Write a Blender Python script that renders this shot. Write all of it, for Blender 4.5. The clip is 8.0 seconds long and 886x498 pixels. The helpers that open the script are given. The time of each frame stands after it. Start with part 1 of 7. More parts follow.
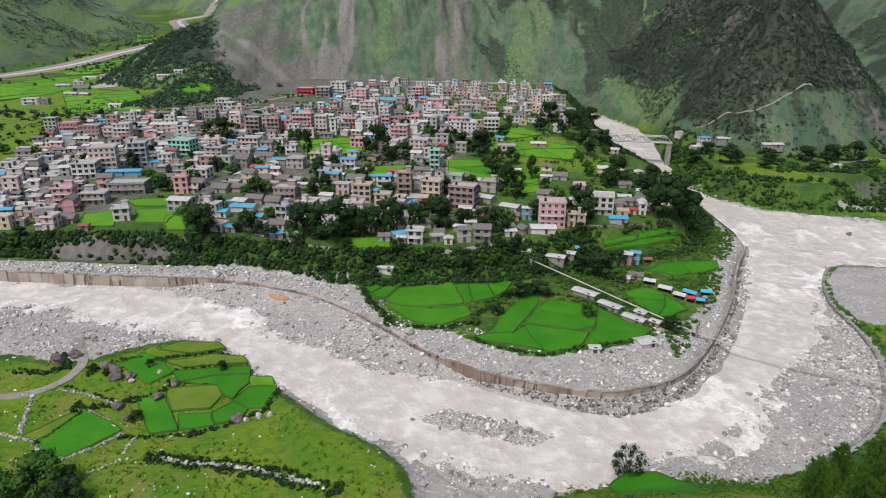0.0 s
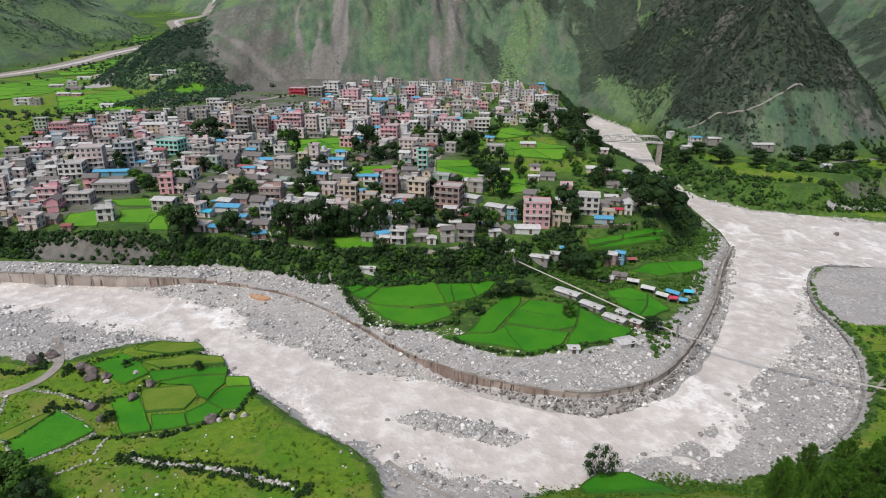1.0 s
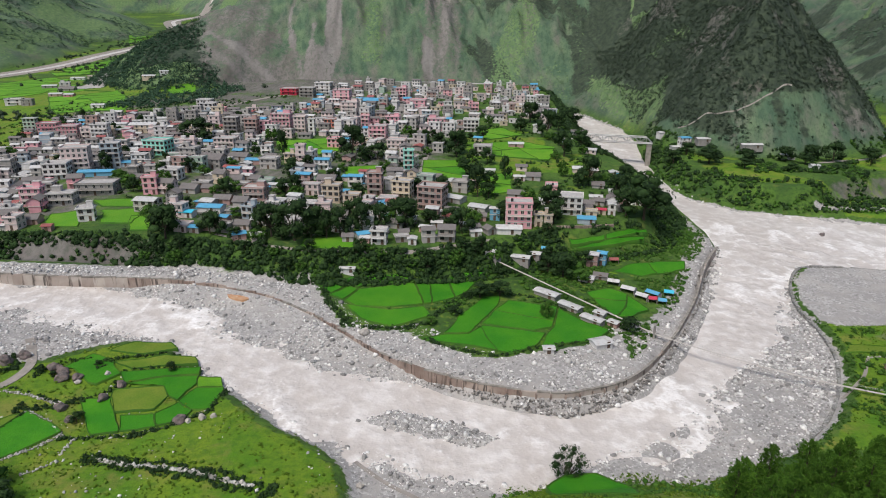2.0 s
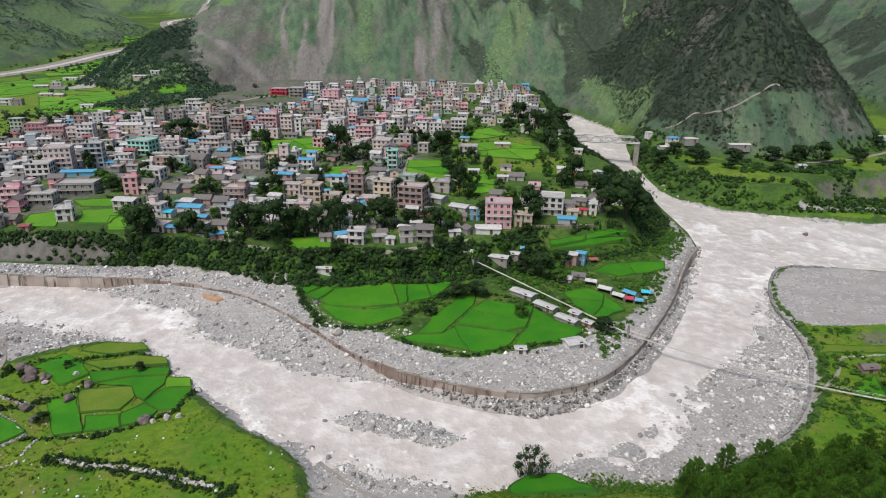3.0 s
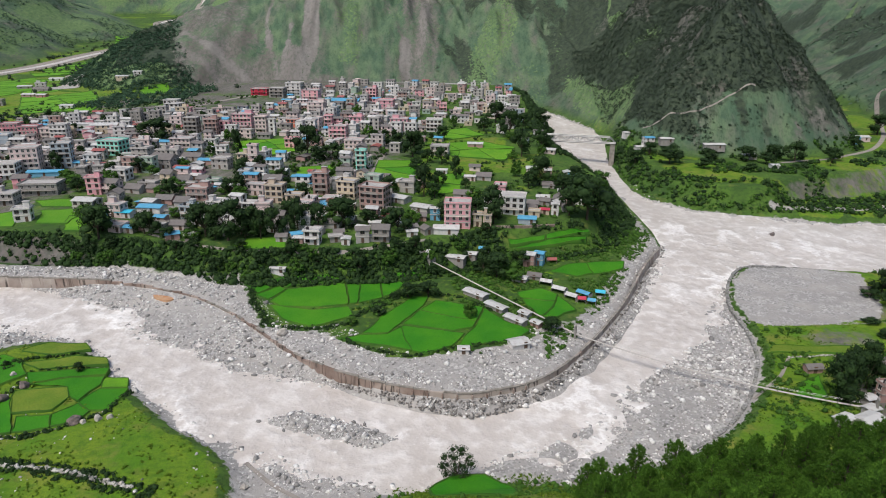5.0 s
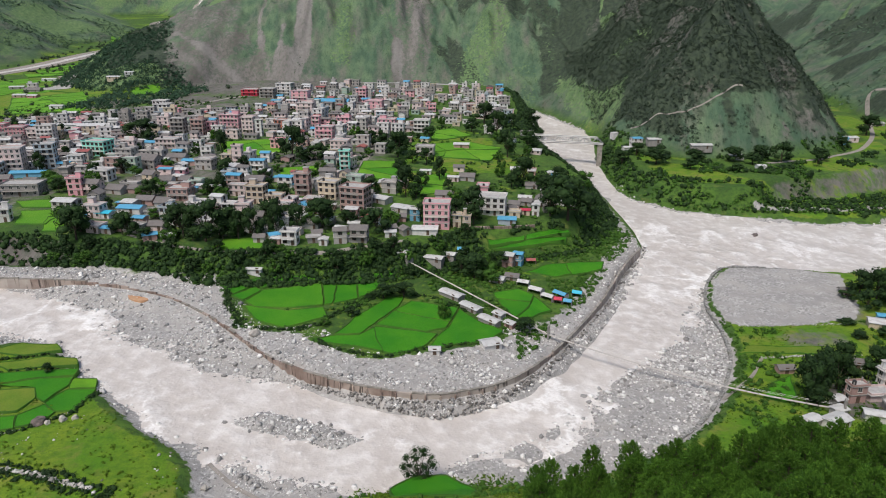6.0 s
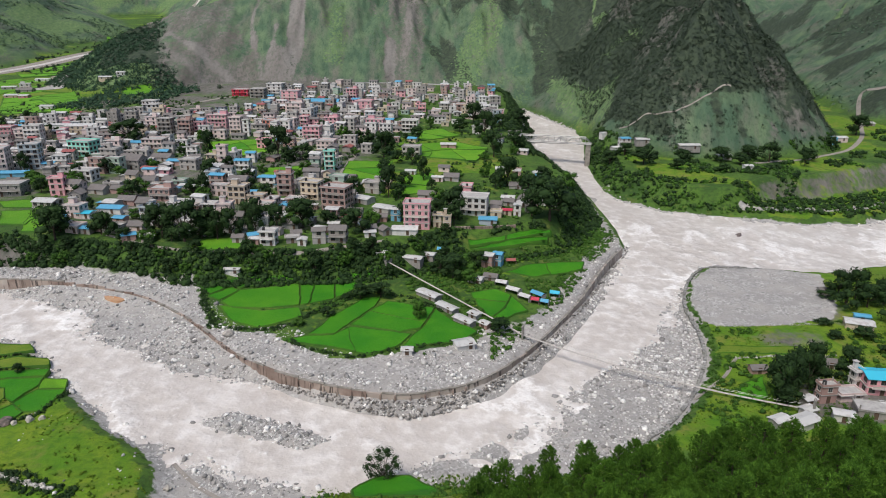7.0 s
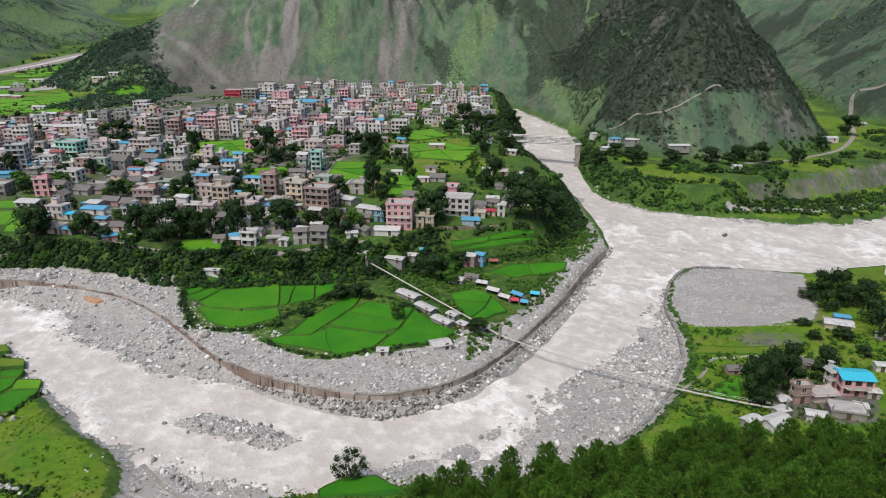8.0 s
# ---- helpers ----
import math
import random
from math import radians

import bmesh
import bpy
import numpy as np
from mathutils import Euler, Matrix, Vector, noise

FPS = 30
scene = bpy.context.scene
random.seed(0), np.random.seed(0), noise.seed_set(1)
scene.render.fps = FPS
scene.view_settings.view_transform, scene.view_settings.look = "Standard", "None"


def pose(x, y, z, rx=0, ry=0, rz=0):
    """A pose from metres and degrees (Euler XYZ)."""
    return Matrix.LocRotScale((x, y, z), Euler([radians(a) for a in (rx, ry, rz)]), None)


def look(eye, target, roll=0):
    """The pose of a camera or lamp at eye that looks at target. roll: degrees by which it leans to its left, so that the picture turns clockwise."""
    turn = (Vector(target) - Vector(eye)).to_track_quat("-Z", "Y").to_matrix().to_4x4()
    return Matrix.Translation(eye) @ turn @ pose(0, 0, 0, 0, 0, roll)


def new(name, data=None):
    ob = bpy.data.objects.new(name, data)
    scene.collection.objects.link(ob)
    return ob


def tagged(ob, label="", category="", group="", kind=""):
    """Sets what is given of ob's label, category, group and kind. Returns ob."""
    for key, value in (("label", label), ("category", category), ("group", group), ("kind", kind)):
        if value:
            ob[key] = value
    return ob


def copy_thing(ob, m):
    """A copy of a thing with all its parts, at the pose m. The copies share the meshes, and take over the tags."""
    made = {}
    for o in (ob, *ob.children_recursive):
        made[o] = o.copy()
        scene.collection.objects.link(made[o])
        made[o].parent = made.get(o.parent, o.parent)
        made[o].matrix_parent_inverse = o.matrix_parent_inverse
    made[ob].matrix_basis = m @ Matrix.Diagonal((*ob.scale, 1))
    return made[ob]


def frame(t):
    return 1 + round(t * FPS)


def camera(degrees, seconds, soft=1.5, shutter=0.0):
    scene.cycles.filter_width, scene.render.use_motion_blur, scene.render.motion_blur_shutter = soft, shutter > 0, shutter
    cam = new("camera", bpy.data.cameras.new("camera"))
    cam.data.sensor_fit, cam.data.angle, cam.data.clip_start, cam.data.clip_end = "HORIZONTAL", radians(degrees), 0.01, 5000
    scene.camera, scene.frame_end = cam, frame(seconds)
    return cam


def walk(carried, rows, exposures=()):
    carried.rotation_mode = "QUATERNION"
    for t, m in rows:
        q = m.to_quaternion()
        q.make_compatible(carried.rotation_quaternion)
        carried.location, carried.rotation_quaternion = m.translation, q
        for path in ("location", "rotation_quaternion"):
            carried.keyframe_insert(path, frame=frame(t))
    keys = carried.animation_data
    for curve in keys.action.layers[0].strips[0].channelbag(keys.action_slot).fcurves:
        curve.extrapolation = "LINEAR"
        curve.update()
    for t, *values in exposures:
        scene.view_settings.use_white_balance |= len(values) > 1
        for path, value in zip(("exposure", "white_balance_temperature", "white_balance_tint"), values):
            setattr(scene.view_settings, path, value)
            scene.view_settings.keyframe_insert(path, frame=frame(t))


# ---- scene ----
cam = camera(67.8, 8.0, 1.0)
PATH = [
    (0.0, (-1.658, -1.156, 110.328), (0.015, 1.886, -0.666), 0.2),
    (0.5, (1.265, -0.967, 110.223), (0.015, 1.886, -0.665), 0.2),
    (1.0, (4.618, -0.767, 110.107), (0.016, 1.886, -0.665), 0.2),
    (1.5, (8.165, -0.598, 110.006), (0.016, 1.886, -0.664), 0.2),
    (3.0, (20.308, -0.161, 109.603), (0.018, 1.887, -0.662), 0.2),
    (3.5, (24.418, -0.048, 109.546), (0.018, 1.887, -0.662), 0.18),
    (4.0, (28.695, -0.011, 109.526), (0.018, 1.887, -0.662), 0.18),
    (4.5, (32.871, -0.003, 109.51), (0.018, 1.887, -0.662), 0.17),
    (6.0, (45.637, 0.011, 109.546), (0.019, 1.888, -0.660), 0.16),
    (6.5, (49.637, -0.018, 109.573), (0.019, 1.888, -0.660), 0.15),
    (7.0, (53.767, -0.034, 109.609), (0.019, 1.888, -0.660), 0.15),
    (7.5, (57.421, -0.048, 109.659), (0.018, 1.888, -0.659), 0.13),
    (8.0, (61.054, -0.065, 109.681), (0.018, 1.888, -0.659), 0.12),
]
walk(cam, [(t, look(eye, Vector(eye) + Vector(way), lean)) for t, eye, way, lean in PATH])

# ======================================================================= sky and sun: bright overcast
world = bpy.data.worlds.new("sky")
scene.world = world
world.use_nodes = True
sky = world.node_tree.nodes.new("ShaderNodeTexSky")
sky.sky_type, sky.sun_disc = "NISHITA", False
sky.sun_elevation, sky.sun_rotation = radians(58), radians(215)
sky.air_density, sky.dust_density, sky.ozone_density = 1.0, 3.0, 1.0
back = world.node_tree.nodes["Background"]
back.inputs["Strength"].default_value = 0.116
world.node_tree.links.new(sky.outputs[0], back.inputs["Color"])
sun = new("sun", bpy.data.lights.new("sun", "SUN"))
sun.data.energy, sun.data.angle, sun.data.color = 2.55, radians(20), (1.0, 0.95, 0.88)
sun.matrix_world = look((0, 0, 400), (120, 190, 40))

# ======================================================================= materials
class Paint:
    """A node material with short calls for its nodes; positions are metres of the world."""

    def __init__(self, name, rough=0.8, metal=0.0):
        self.mat = bpy.data.materials.new(name)
        self.mat.use_nodes = True
        self.tree = self.mat.node_tree
        self.bsdf = self.tree.nodes["Principled BSDF"]
        self.bsdf.inputs["Roughness"].default_value = rough
        self.bsdf.inputs["Metallic"].default_value = metal
        if rough > 0.7:
            self.bsdf.inputs["Specular IOR Level"].default_value = 0.3
        self.pos = self.add("ShaderNodeNewGeometry").outputs["Position"]

    def add(self, kind, **inputs):
        n = self.tree.nodes.new(kind)
        for key, v in inputs.items():
            self.put(n.inputs[key.replace("_", " ")], v)
        return n

    def put(self, socket, v):
        if hasattr(v, "is_linked"):
            self.tree.links.new(v, socket)
        else:
            socket.default_value = (*v, 1.0) if isinstance(v, tuple) and len(v) == 3 and socket.type == "RGBA" else v

    def noise(self, scale, detail=4.0, stretch=None, rough=0.55):
        where = self.pos
        if stretch:
            m = self.add("ShaderNodeMapping", Vector=self.pos)
            m.inputs["Scale"].default_value = stretch[:3]
            m.inputs["Rotation"].default_value = (0, 0, stretch[3] if len(stretch) > 3 else 0)
            where = m.outputs[0]
        return self.add("ShaderNodeTexNoise", Vector=where, Scale=scale, Detail=detail, Roughness=rough).outputs["Fac"]

    def cells(self, scale, out="Distance", feature="F1"):
        n = self.add("ShaderNodeTexVoronoi", Vector=self.pos, Scale=scale)
        n.feature = feature
        return n.outputs[out]

    def span(self, v, a, b, lo=0.0, hi=1.0):
        n = self.add("ShaderNodeMapRange", Value=v)
        for key, x in (("From Min", a), ("From Max", b), ("To Min", lo), ("To Max", hi)):
            n.inputs[key].default_value = x
        return n.outputs[0]

    def calc(self, op, a, b=0.0):
        n = self.tree.nodes.new("ShaderNodeMath")
        n.operation, n.use_clamp = op, op in ("ADD", "SUBTRACT")
        self.put(n.inputs[0], a)
        self.put(n.inputs[1], b)
        return n.outputs[0]

    def mix(self, fac, a, b, blend="MIX"):
        n = self.tree.nodes.new("ShaderNodeMix")
        n.data_type, n.blend_type = "RGBA", blend
        self.put(n.inputs[0], fac)
        self.put(n.inputs[6], a)
        self.put(n.inputs[7], b)
        return n.outputs[2]

    def chance(self, island=False):
        return self.add("ShaderNodeNewGeometry").outputs["Random Per Island"] if island else self.add("ShaderNodeObjectInfo").outputs["Random"]

    def done(self, colour, bump=None, far=0.1, strength=0.6, rough=None):
        self.put(self.bsdf.inputs["Base Color"], colour)
        if rough is not None:
            self.put(self.bsdf.inputs["Roughness"], rough)
        if bump is not None:
            b = self.add("ShaderNodeBump", Height=bump, Strength=strength, Distance=far)
            self.put(self.bsdf.inputs["Normal"], b.outputs[0])
        return self.mat


def plaster(name, colour, stain=0.35):
    p = Paint(name, 0.85)
    grime = p.span(p.noise(0.7, 7, (1, 1, 0.3), 0.65), 0.40, 0.66)
    c = p.mix(p.calc("MULTIPLY", grime, stain), colour, tuple(0.45 * v + 0.03 for v in colour))
    c = p.mix(p.span(p.noise(9, 3), 0.3, 0.8, 0, 0.18), c, (0.25, 0.23, 0.21))
    c = p.mix(p.span(p.chance(), 0, 1, 0, 0.18), c, tuple(0.5 * v for v in colour))
    c = p.mix(p.span(p.chance(True), 0, 1, 0, 0.28), c, tuple(0.5 * v for v in colour))
    return p.done(c, p.noise(14, 4), 0.02, 0.3)


def tin(name, colour, rust=0.3):
    p = Paint(name, 0.45)
    worn = p.span(p.noise(0.7, 6), 0.5, 0.75)
    c = p.mix(p.calc("MULTIPLY", worn, rust), colour, (0.16, 0.09, 0.06))
    c = p.mix(p.span(p.chance(), 0, 1, 0, 0.25), c, tuple(0.6 * v for v in colour))
    return p.done(c, p.noise(5, 3), 0.02, 0.3)


def leafy(name, dark, light, island=True):
    p = Paint(name, 0.8)
    p.bsdf.inputs["Specular IOR Level"].default_value = 0.2
    c = p.mix(p.chance(island), dark, light)
    c = p.mix(p.span(p.chance(), 0, 1, 0, 0.4), c, tuple(0.5 * v for v in dark))
    c = p.mix(p.span(p.noise(0.35, 3), 0.35, 0.7, 0, 0.35), c, tuple(0.6 * v for v in dark))
    return p.done(c)


WALLS = {k: plaster("plaster_" + k, v, s) for k, v, s in (
    ("pink", (0.86, 0.43, 0.48), 0.22), ("rose", (0.84, 0.42, 0.48), 0.25), ("pinkwhite", (0.78, 0.63, 0.61), 0.3), ("white", (0.78, 0.765, 0.75), 0.4),
    ("cream", (0.68, 0.57, 0.42), 0.35), ("beige", (0.64, 0.52, 0.40), 0.35), ("grey", (0.50, 0.475, 0.455), 0.6), ("concrete", (0.37, 0.35, 0.33), 0.65),
    ("brick", (0.48, 0.31, 0.28), 0.4), ("crimson", (0.58, 0.24, 0.28), 0.3), ("teal", (0.30, 0.80, 0.67), 0.15), ("green", (0.42, 0.55, 0.46), 0.35),
    ("blue", (0.16, 0.42, 0.60), 0.3), ("paleblue", (0.42, 0.50, 0.56), 0.4), ("orange", (0.75, 0.25, 0.17), 0.3), ("red", (0.55, 0.03, 0.07), 0.2))}
ROOFS = {"flat": plaster("roof_concrete", (0.52, 0.505, 0.49), 0.65), "tin": tin("roof_tin", (0.56, 0.56, 0.55), 0.55), "bluetin": tin("roof_blue_tin", (0.10, 0.36, 0.56), 0.25),
         "redtin": tin("roof_red_tin", (0.33, 0.10, 0.09), 0.4), "red": tin("roof_crimson_tin", (0.5, 0.04, 0.08), 0.1), "stone": plaster("roof_stone", (0.20, 0.185, 0.18), 0.6),
         "cyantin": tin("roof_cyan_tin", (0.05, 0.48, 0.66), 0.06)}
TRIM = plaster("painted_trim", (0.62, 0.58, 0.54), 0.3)
CONCRETE = WALLS["concrete"]
p = Paint("window_glass", 0.12)
GLASS = p.done(p.mix(p.chance(), (0.015, 0.017, 0.02), (0.06, 0.065, 0.07)))
WOODEN = plaster("brown_frame", (0.12, 0.075, 0.05), 0.3)
p = Paint("black_plastic", 0.4)
PLASTIC = p.done(p.mix(p.noise(3, 2), (0.01, 0.01, 0.012), (0.03, 0.03, 0.03)))


def ground_paint():
    p = Paint("ground_cover", 0.9)
    zone = p.add("ShaderNodeAttribute")
    zone.attribute_name = "zones"
    split = p.add("ShaderNodeSeparateColor", Color=zone.outputs["Color"])
    gravel, bare, lush, upland = split.outputs[0], split.outputs[1], split.outputs[2], zone.outputs["Alpha"]
    fringe = p.span(p.noise(0.35, 6), 0.3, 0.7, -0.28, 0.28)
    sharp = lambda v: p.span(p.calc("ADD", v, fringe), 0.42, 0.58)
    grass = p.mix(p.span(p.noise(0.05, 5), 0.35, 0.65), (0.035, 0.085, 0.016), (0.085, 0.17, 0.022))
    grass = p.mix(p.span(p.noise(0.6, 5), 0.45, 0.7), grass, (0.03, 0.065, 0.014))
    grass = p.mix(p.span(p.noise(0.16, 5), 0.58, 0.72, 0, 0.6), grass, (0.17, 0.20, 0.045))
    bright = p.mix(p.span(p.noise(0.08, 4), 0.35, 0.65), (0.082, 0.200, 0.008), (0.165, 0.245, 0.016))
    bright = p.mix(p.span(p.noise(0.45, 6, None, 0.6), 0.46, 0.62, 0, 0.6), bright, (0.048, 0.135, 0.007))
    bright = p.mix(p.span(p.noise(1.5, 4), 0.5, 0.7, 0, 0.5), bright, (0.05, 0.13, 0.015))
    bright = p.mix(p.span(p.noise(0.10, 7, None, 0.65), 0.50, 0.64, 0, 0.6), bright, (0.225, 0.20, 0.055))
    bright = p.mix(p.span(p.noise(1.1, 7, None, 0.75), 0.53, 0.68, 0, 0.45), bright, (0.045, 0.105, 0.012))
    # upland and moor greens lean pale and blue, imitating haze over the slopes
    bright = p.mix(p.calc("MULTIPLY", upland, 0.9), bright, p.mix(p.span(p.noise(0.25, 6, (1, 0.5, 0.5), 0.65), 0.35, 0.65), (0.078, 0.145, 0.066), (0.158, 0.235, 0.105)))
    moor = p.mix(p.span(p.noise(0.035, 6), 0.38, 0.62), (0.072, 0.128, 0.078), (0.128, 0.190, 0.105))
    moor = p.mix(p.span(p.noise(0.055, 8, (1, 0.3, 0.3, 0.35), 0.6), 0.48, 0.64, 0, 0.8), moor, (0.150, 0.138, 0.122))
    moor = p.mix(p.span(p.noise(0.12, 8, (1, 0.4, 0.4, 0.3), 0.68), 0.46, 0.62, 0, 0.75), moor, (0.048, 0.092, 0.060))
    moor = p.mix(p.span(p.noise(0.5, 6, (1, 0.7, 0.7), 0.7), 0.50, 0.62, 0, 0.45), moor, (0.035, 0.070, 0.036))
    trees = p.add("ShaderNodeAttribute")
    trees.attribute_name = "wooded"
    forest = p.mix(p.span(p.noise(0.22, 6, None, 0.65), 0.38, 0.62), (0.026, 0.040, 0.028), (0.054, 0.076, 0.046))
    grass = p.mix(upland, grass, moor)
    grass = p.mix(p.span(p.calc("ADD", trees.outputs["Fac"], p.span(p.noise(0.12, 7, None, 0.7), 0.3, 0.7, -0.35, 0.35)), 0.35, 0.65), grass, forest)
    c = p.mix(sharp(lush), grass, bright)
    stones = p.mix(p.cells(1.5, "Color"), (0.21, 0.205, 0.198), (0.56, 0.545, 0.53))
    sand = p.mix(p.span(p.noise(0.07, 5), 0.4, 0.62), (0.315, 0.305, 0.295), (0.40, 0.38, 0.36))
    shingle = p.mix(p.span(p.noise(0.25, 6), 0.42, 0.6), sand, stones)
    shingle = p.mix(p.span(p.noise(1.6, 6, None, 0.75), 0.54, 0.68, 0, 0.6), shingle, (0.17, 0.165, 0.16))
    scree = p.mix(p.span(p.noise(0.06, 7, (1, 0.3, 0.3), 0.6), 0.35, 0.65), (0.125, 0.112, 0.102), (0.205, 0.190, 0.178))
    scree = p.mix(p.span(p.noise(0.35, 7, (1, 0.5, 0.5), 0.7), 0.44, 0.62, 0, 0.7), scree, (0.070, 0.085, 0.062))
    light = p.add("ShaderNodeAttribute")
    light.attribute_name = "pale_scree"
    scree = p.mix(p.calc("MULTIPLY", light.outputs["Fac"], p.span(p.noise(0.3, 6), 0.3, 0.6, 0.55, 1.0)), scree, (0.315, 0.30, 0.285))
    c = p.mix(p.span(p.calc("ADD", bare, p.span(p.noise(0.22, 8, None, 0.7), 0.25, 0.75, -0.45, 0.45)), 0.3, 0.75), c, scree)
    c = p.mix(sharp(gravel), c, shingle)
    return p.done(c, p.noise(1.1, 8, None, 0.7), 0.5, 0.7)


def water_paint():
    p = Paint("silty_water", 0.28)
    p.bsdf.inputs["Specular IOR Level"].default_value = 0.35
    c = p.mix(p.span(p.noise(0.07, 5, None, 0.55), 0.36, 0.64), (0.545, 0.50, 0.465), (0.67, 0.635, 0.605))
    boil = p.noise(0.26, 3, None, 0.5)
    # wave troughs tinted grey-brown: their shading is put into the colour
    c = p.mix(p.span(boil, 0.38, 0.60, 0.5, 0), c, (0.48, 0.435, 0.40))
    crest = p.add("ShaderNodeAttribute")
    crest.attribute_name = "crest"
    foam = p.calc("MULTIPLY", p.span(p.calc("ADD", crest.outputs["Fac"], p.span(p.noise(0.8, 7, None, 0.65), 0.3, 0.7, -0.5, 0.5)), 0.35, 1.05), 0.8)
    white = p.calc("MULTIPLY", p.span(boil, 0.52, 0.72), p.span(p.noise(0.05, 3), 0.36, 0.6, 0.12, 0.5))
    foam = p.calc("ADD", foam, white)
    c = p.mix(foam, c, (0.87, 0.855, 0.84))
    c = p.mix(p.span(p.noise(1.3, 6, None, 0.7), 0.55, 0.72, 0, 0.25), c, (0.42, 0.38, 0.35))
    relief = p.calc("ADD", p.calc("MULTIPLY", boil, 0.8), p.calc("MULTIPLY", p.noise(0.8, 4), 0.22))
    return p.done(c, relief, 1.6, 0.55, p.span(foam, 0, 1, 0.38, 0.75))


GROUND = ground_paint()
SILT = water_paint()
p = Paint("wall_concrete", 0.9)
c = p.mix(p.span(p.noise(0.12, 5), 0.38, 0.62), (0.205, 0.140, 0.115), (0.40, 0.33, 0.285))
c = p.mix(p.span(p.noise(1.1, 5, (1, 1, 0.12)), 0.53, 0.63, 0, 0.9), c, (0.06, 0.05, 0.045))
c = p.mix(p.span(p.chance(), 0.4, 1, 0, 0.6), c, (0.20, 0.15, 0.125))
RIVERWALL = p.done(c, p.noise(3, 5), 0.08, 0.6)
p = Paint("pale_wall_concrete", 0.9)
c = p.mix(p.span(p.noise(0.12, 5), 0.38, 0.62), (0.33, 0.275, 0.24), (0.47, 0.42, 0.375))
c = p.mix(p.span(p.noise(0.8, 5, (1, 1, 0.12)), 0.57, 0.65, 0, 0.9), c, (0.06, 0.05, 0.045))
PALEWALL = p.done(p.mix(p.span(p.chance(), 0.6, 1, 0, 0.5), c, (0.20, 0.15, 0.125)), p.noise(3, 5), 0.08, 0.6)
p = Paint("wall_cap", 0.9)
CAP = p.done(p.mix(p.span(p.noise(0.5, 6), 0.35, 0.7), (0.33, 0.305, 0.275), (0.16, 0.15, 0.125)), p.noise(4, 4), 0.04, 0.5)
p = Paint("river_stone", 0.85)
c = p.mix(p.span(p.chance(True), 0.1, 0.8), (0.22, 0.215, 0.21), (0.80, 0.79, 0.77))
STONE = p.done(p.mix(p.span(p.noise(1.2, 5), 0.45, 0.7, 0, 0.5), c, (0.14, 0.13, 0.12)), p.noise(3, 5), 0.1, 0.7)
p = Paint("pale_boulder", 0.8)
BOULDER = p.done(p.mix(p.span(p.noise(0.8, 6), 0.4, 0.7), (0.52, 0.48, 0.43), (0.30, 0.28, 0.26)), p.noise(2, 6), 0.2, 0.7)
p = Paint("dark_boulder", 0.85)
DARKROCK = p.done(p.mix(p.span(p.noise(0.8, 6), 0.4, 0.65), (0.10, 0.09, 0.085), (0.22, 0.17, 0.16)), p.noise(2, 6), 0.25, 0.8)
PINE = leafy("pine_needles", (0.026, 0.085, 0.009), (0.140, 0.300, 0.030))
LEAF = leafy("dark_leaves", (0.012, 0.032, 0.009), (0.036, 0.078, 0.019))
FRESH = leafy("fresh_leaves", (0.032, 0.092, 0.012), (0.080, 0.175, 0.024))
# mountain and knoll greens leaned to blue-grey, haze put into their colour
HAZY = leafy("hazy_mountain_leaves", (0.034, 0.054, 0.036), (0.060, 0.090, 0.050))
KNOLL = leafy("knoll_leaves", (0.028, 0.068, 0.040), (0.060, 0.125, 0.062))
FACE = leafy("scrub_leaves", (0.058, 0.110, 0.048), (0.095, 0.165, 0.066))
p = Paint("field_stone", 0.9)
c = p.mix(p.chance(True), (0.22, 0.21, 0.195), (0.62, 0.60, 0.57))
FIELDSTONE = p.done(p.mix(p.span(p.noise(1.2, 5), 0.5, 0.68, 0, 0.6), c, (0.06, 0.085, 0.03)), p.noise(3, 5), 0.1, 0.7)
p = Paint("wet_boulder", 0.8)
c = p.mix(p.chance(True), (0.10, 0.095, 0.09), (0.42, 0.40, 0.38))
RIP = p.done(p.mix(p.span(p.noise(1.2, 5), 0.45, 0.65, 0, 0.6), c, (0.07, 0.06, 0.05)), p.noise(3, 5), 0.1, 0.7)
# far-hill leaves paled and blued: aerial haze mixed into the base colour
HAZY_FAR = leafy("hazy_far_leaves", (0.075, 0.135, 0.088), (0.13, 0.20, 0.125))
p = Paint("bark", 0.95)
BARK = p.done(p.mix(p.noise(5, 5, (1, 1, 0.2)), (0.03, 0.022, 0.016), (0.085, 0.068, 0.052)), p.noise(8, 4, (1, 1, 0.2)), 0.05, 0.8)


def paddy(name, a, b):
    p = Paint(name, 0.75)
    c = p.mix(p.span(p.noise(0.12, 5), 0.35, 0.65), a, b)
    c = p.mix(p.span(p.chance(), 0, 1, 0, 0.55), c, tuple(0.72 * v for v in a))
    c = p.mix(p.span(p.noise(2.4, 5), 0.42, 0.72, 0, 0.45), c, tuple(0.55 * v for v in a))
    return p.done(c, p.noise(5, 5), 0.25, 0.6)


PADDY = paddy("young_rice", (0.030, 0.205, 0.003), (0.072, 0.28, 0.005))
MIDRICE = paddy("tall_rice", (0.045, 0.225, 0.004), (0.085, 0.285, 0.008))
LIME = paddy("ripening_rice", (0.095, 0.30, 0.010), (0.17, 0.37, 0.018))
FALLOW = paddy("meadow_grass", (0.105, 0.20, 0.012), (0.19, 0.25, 0.028))
BUND = paddy("bund_grass", (0.032, 0.115, 0.007), (0.068, 0.165, 0.012))
TUFT = leafy("rough_grass", (0.075, 0.16, 0.010), (0.15, 0.22, 0.02))
p = Paint("steel", 0.45, 0.6)
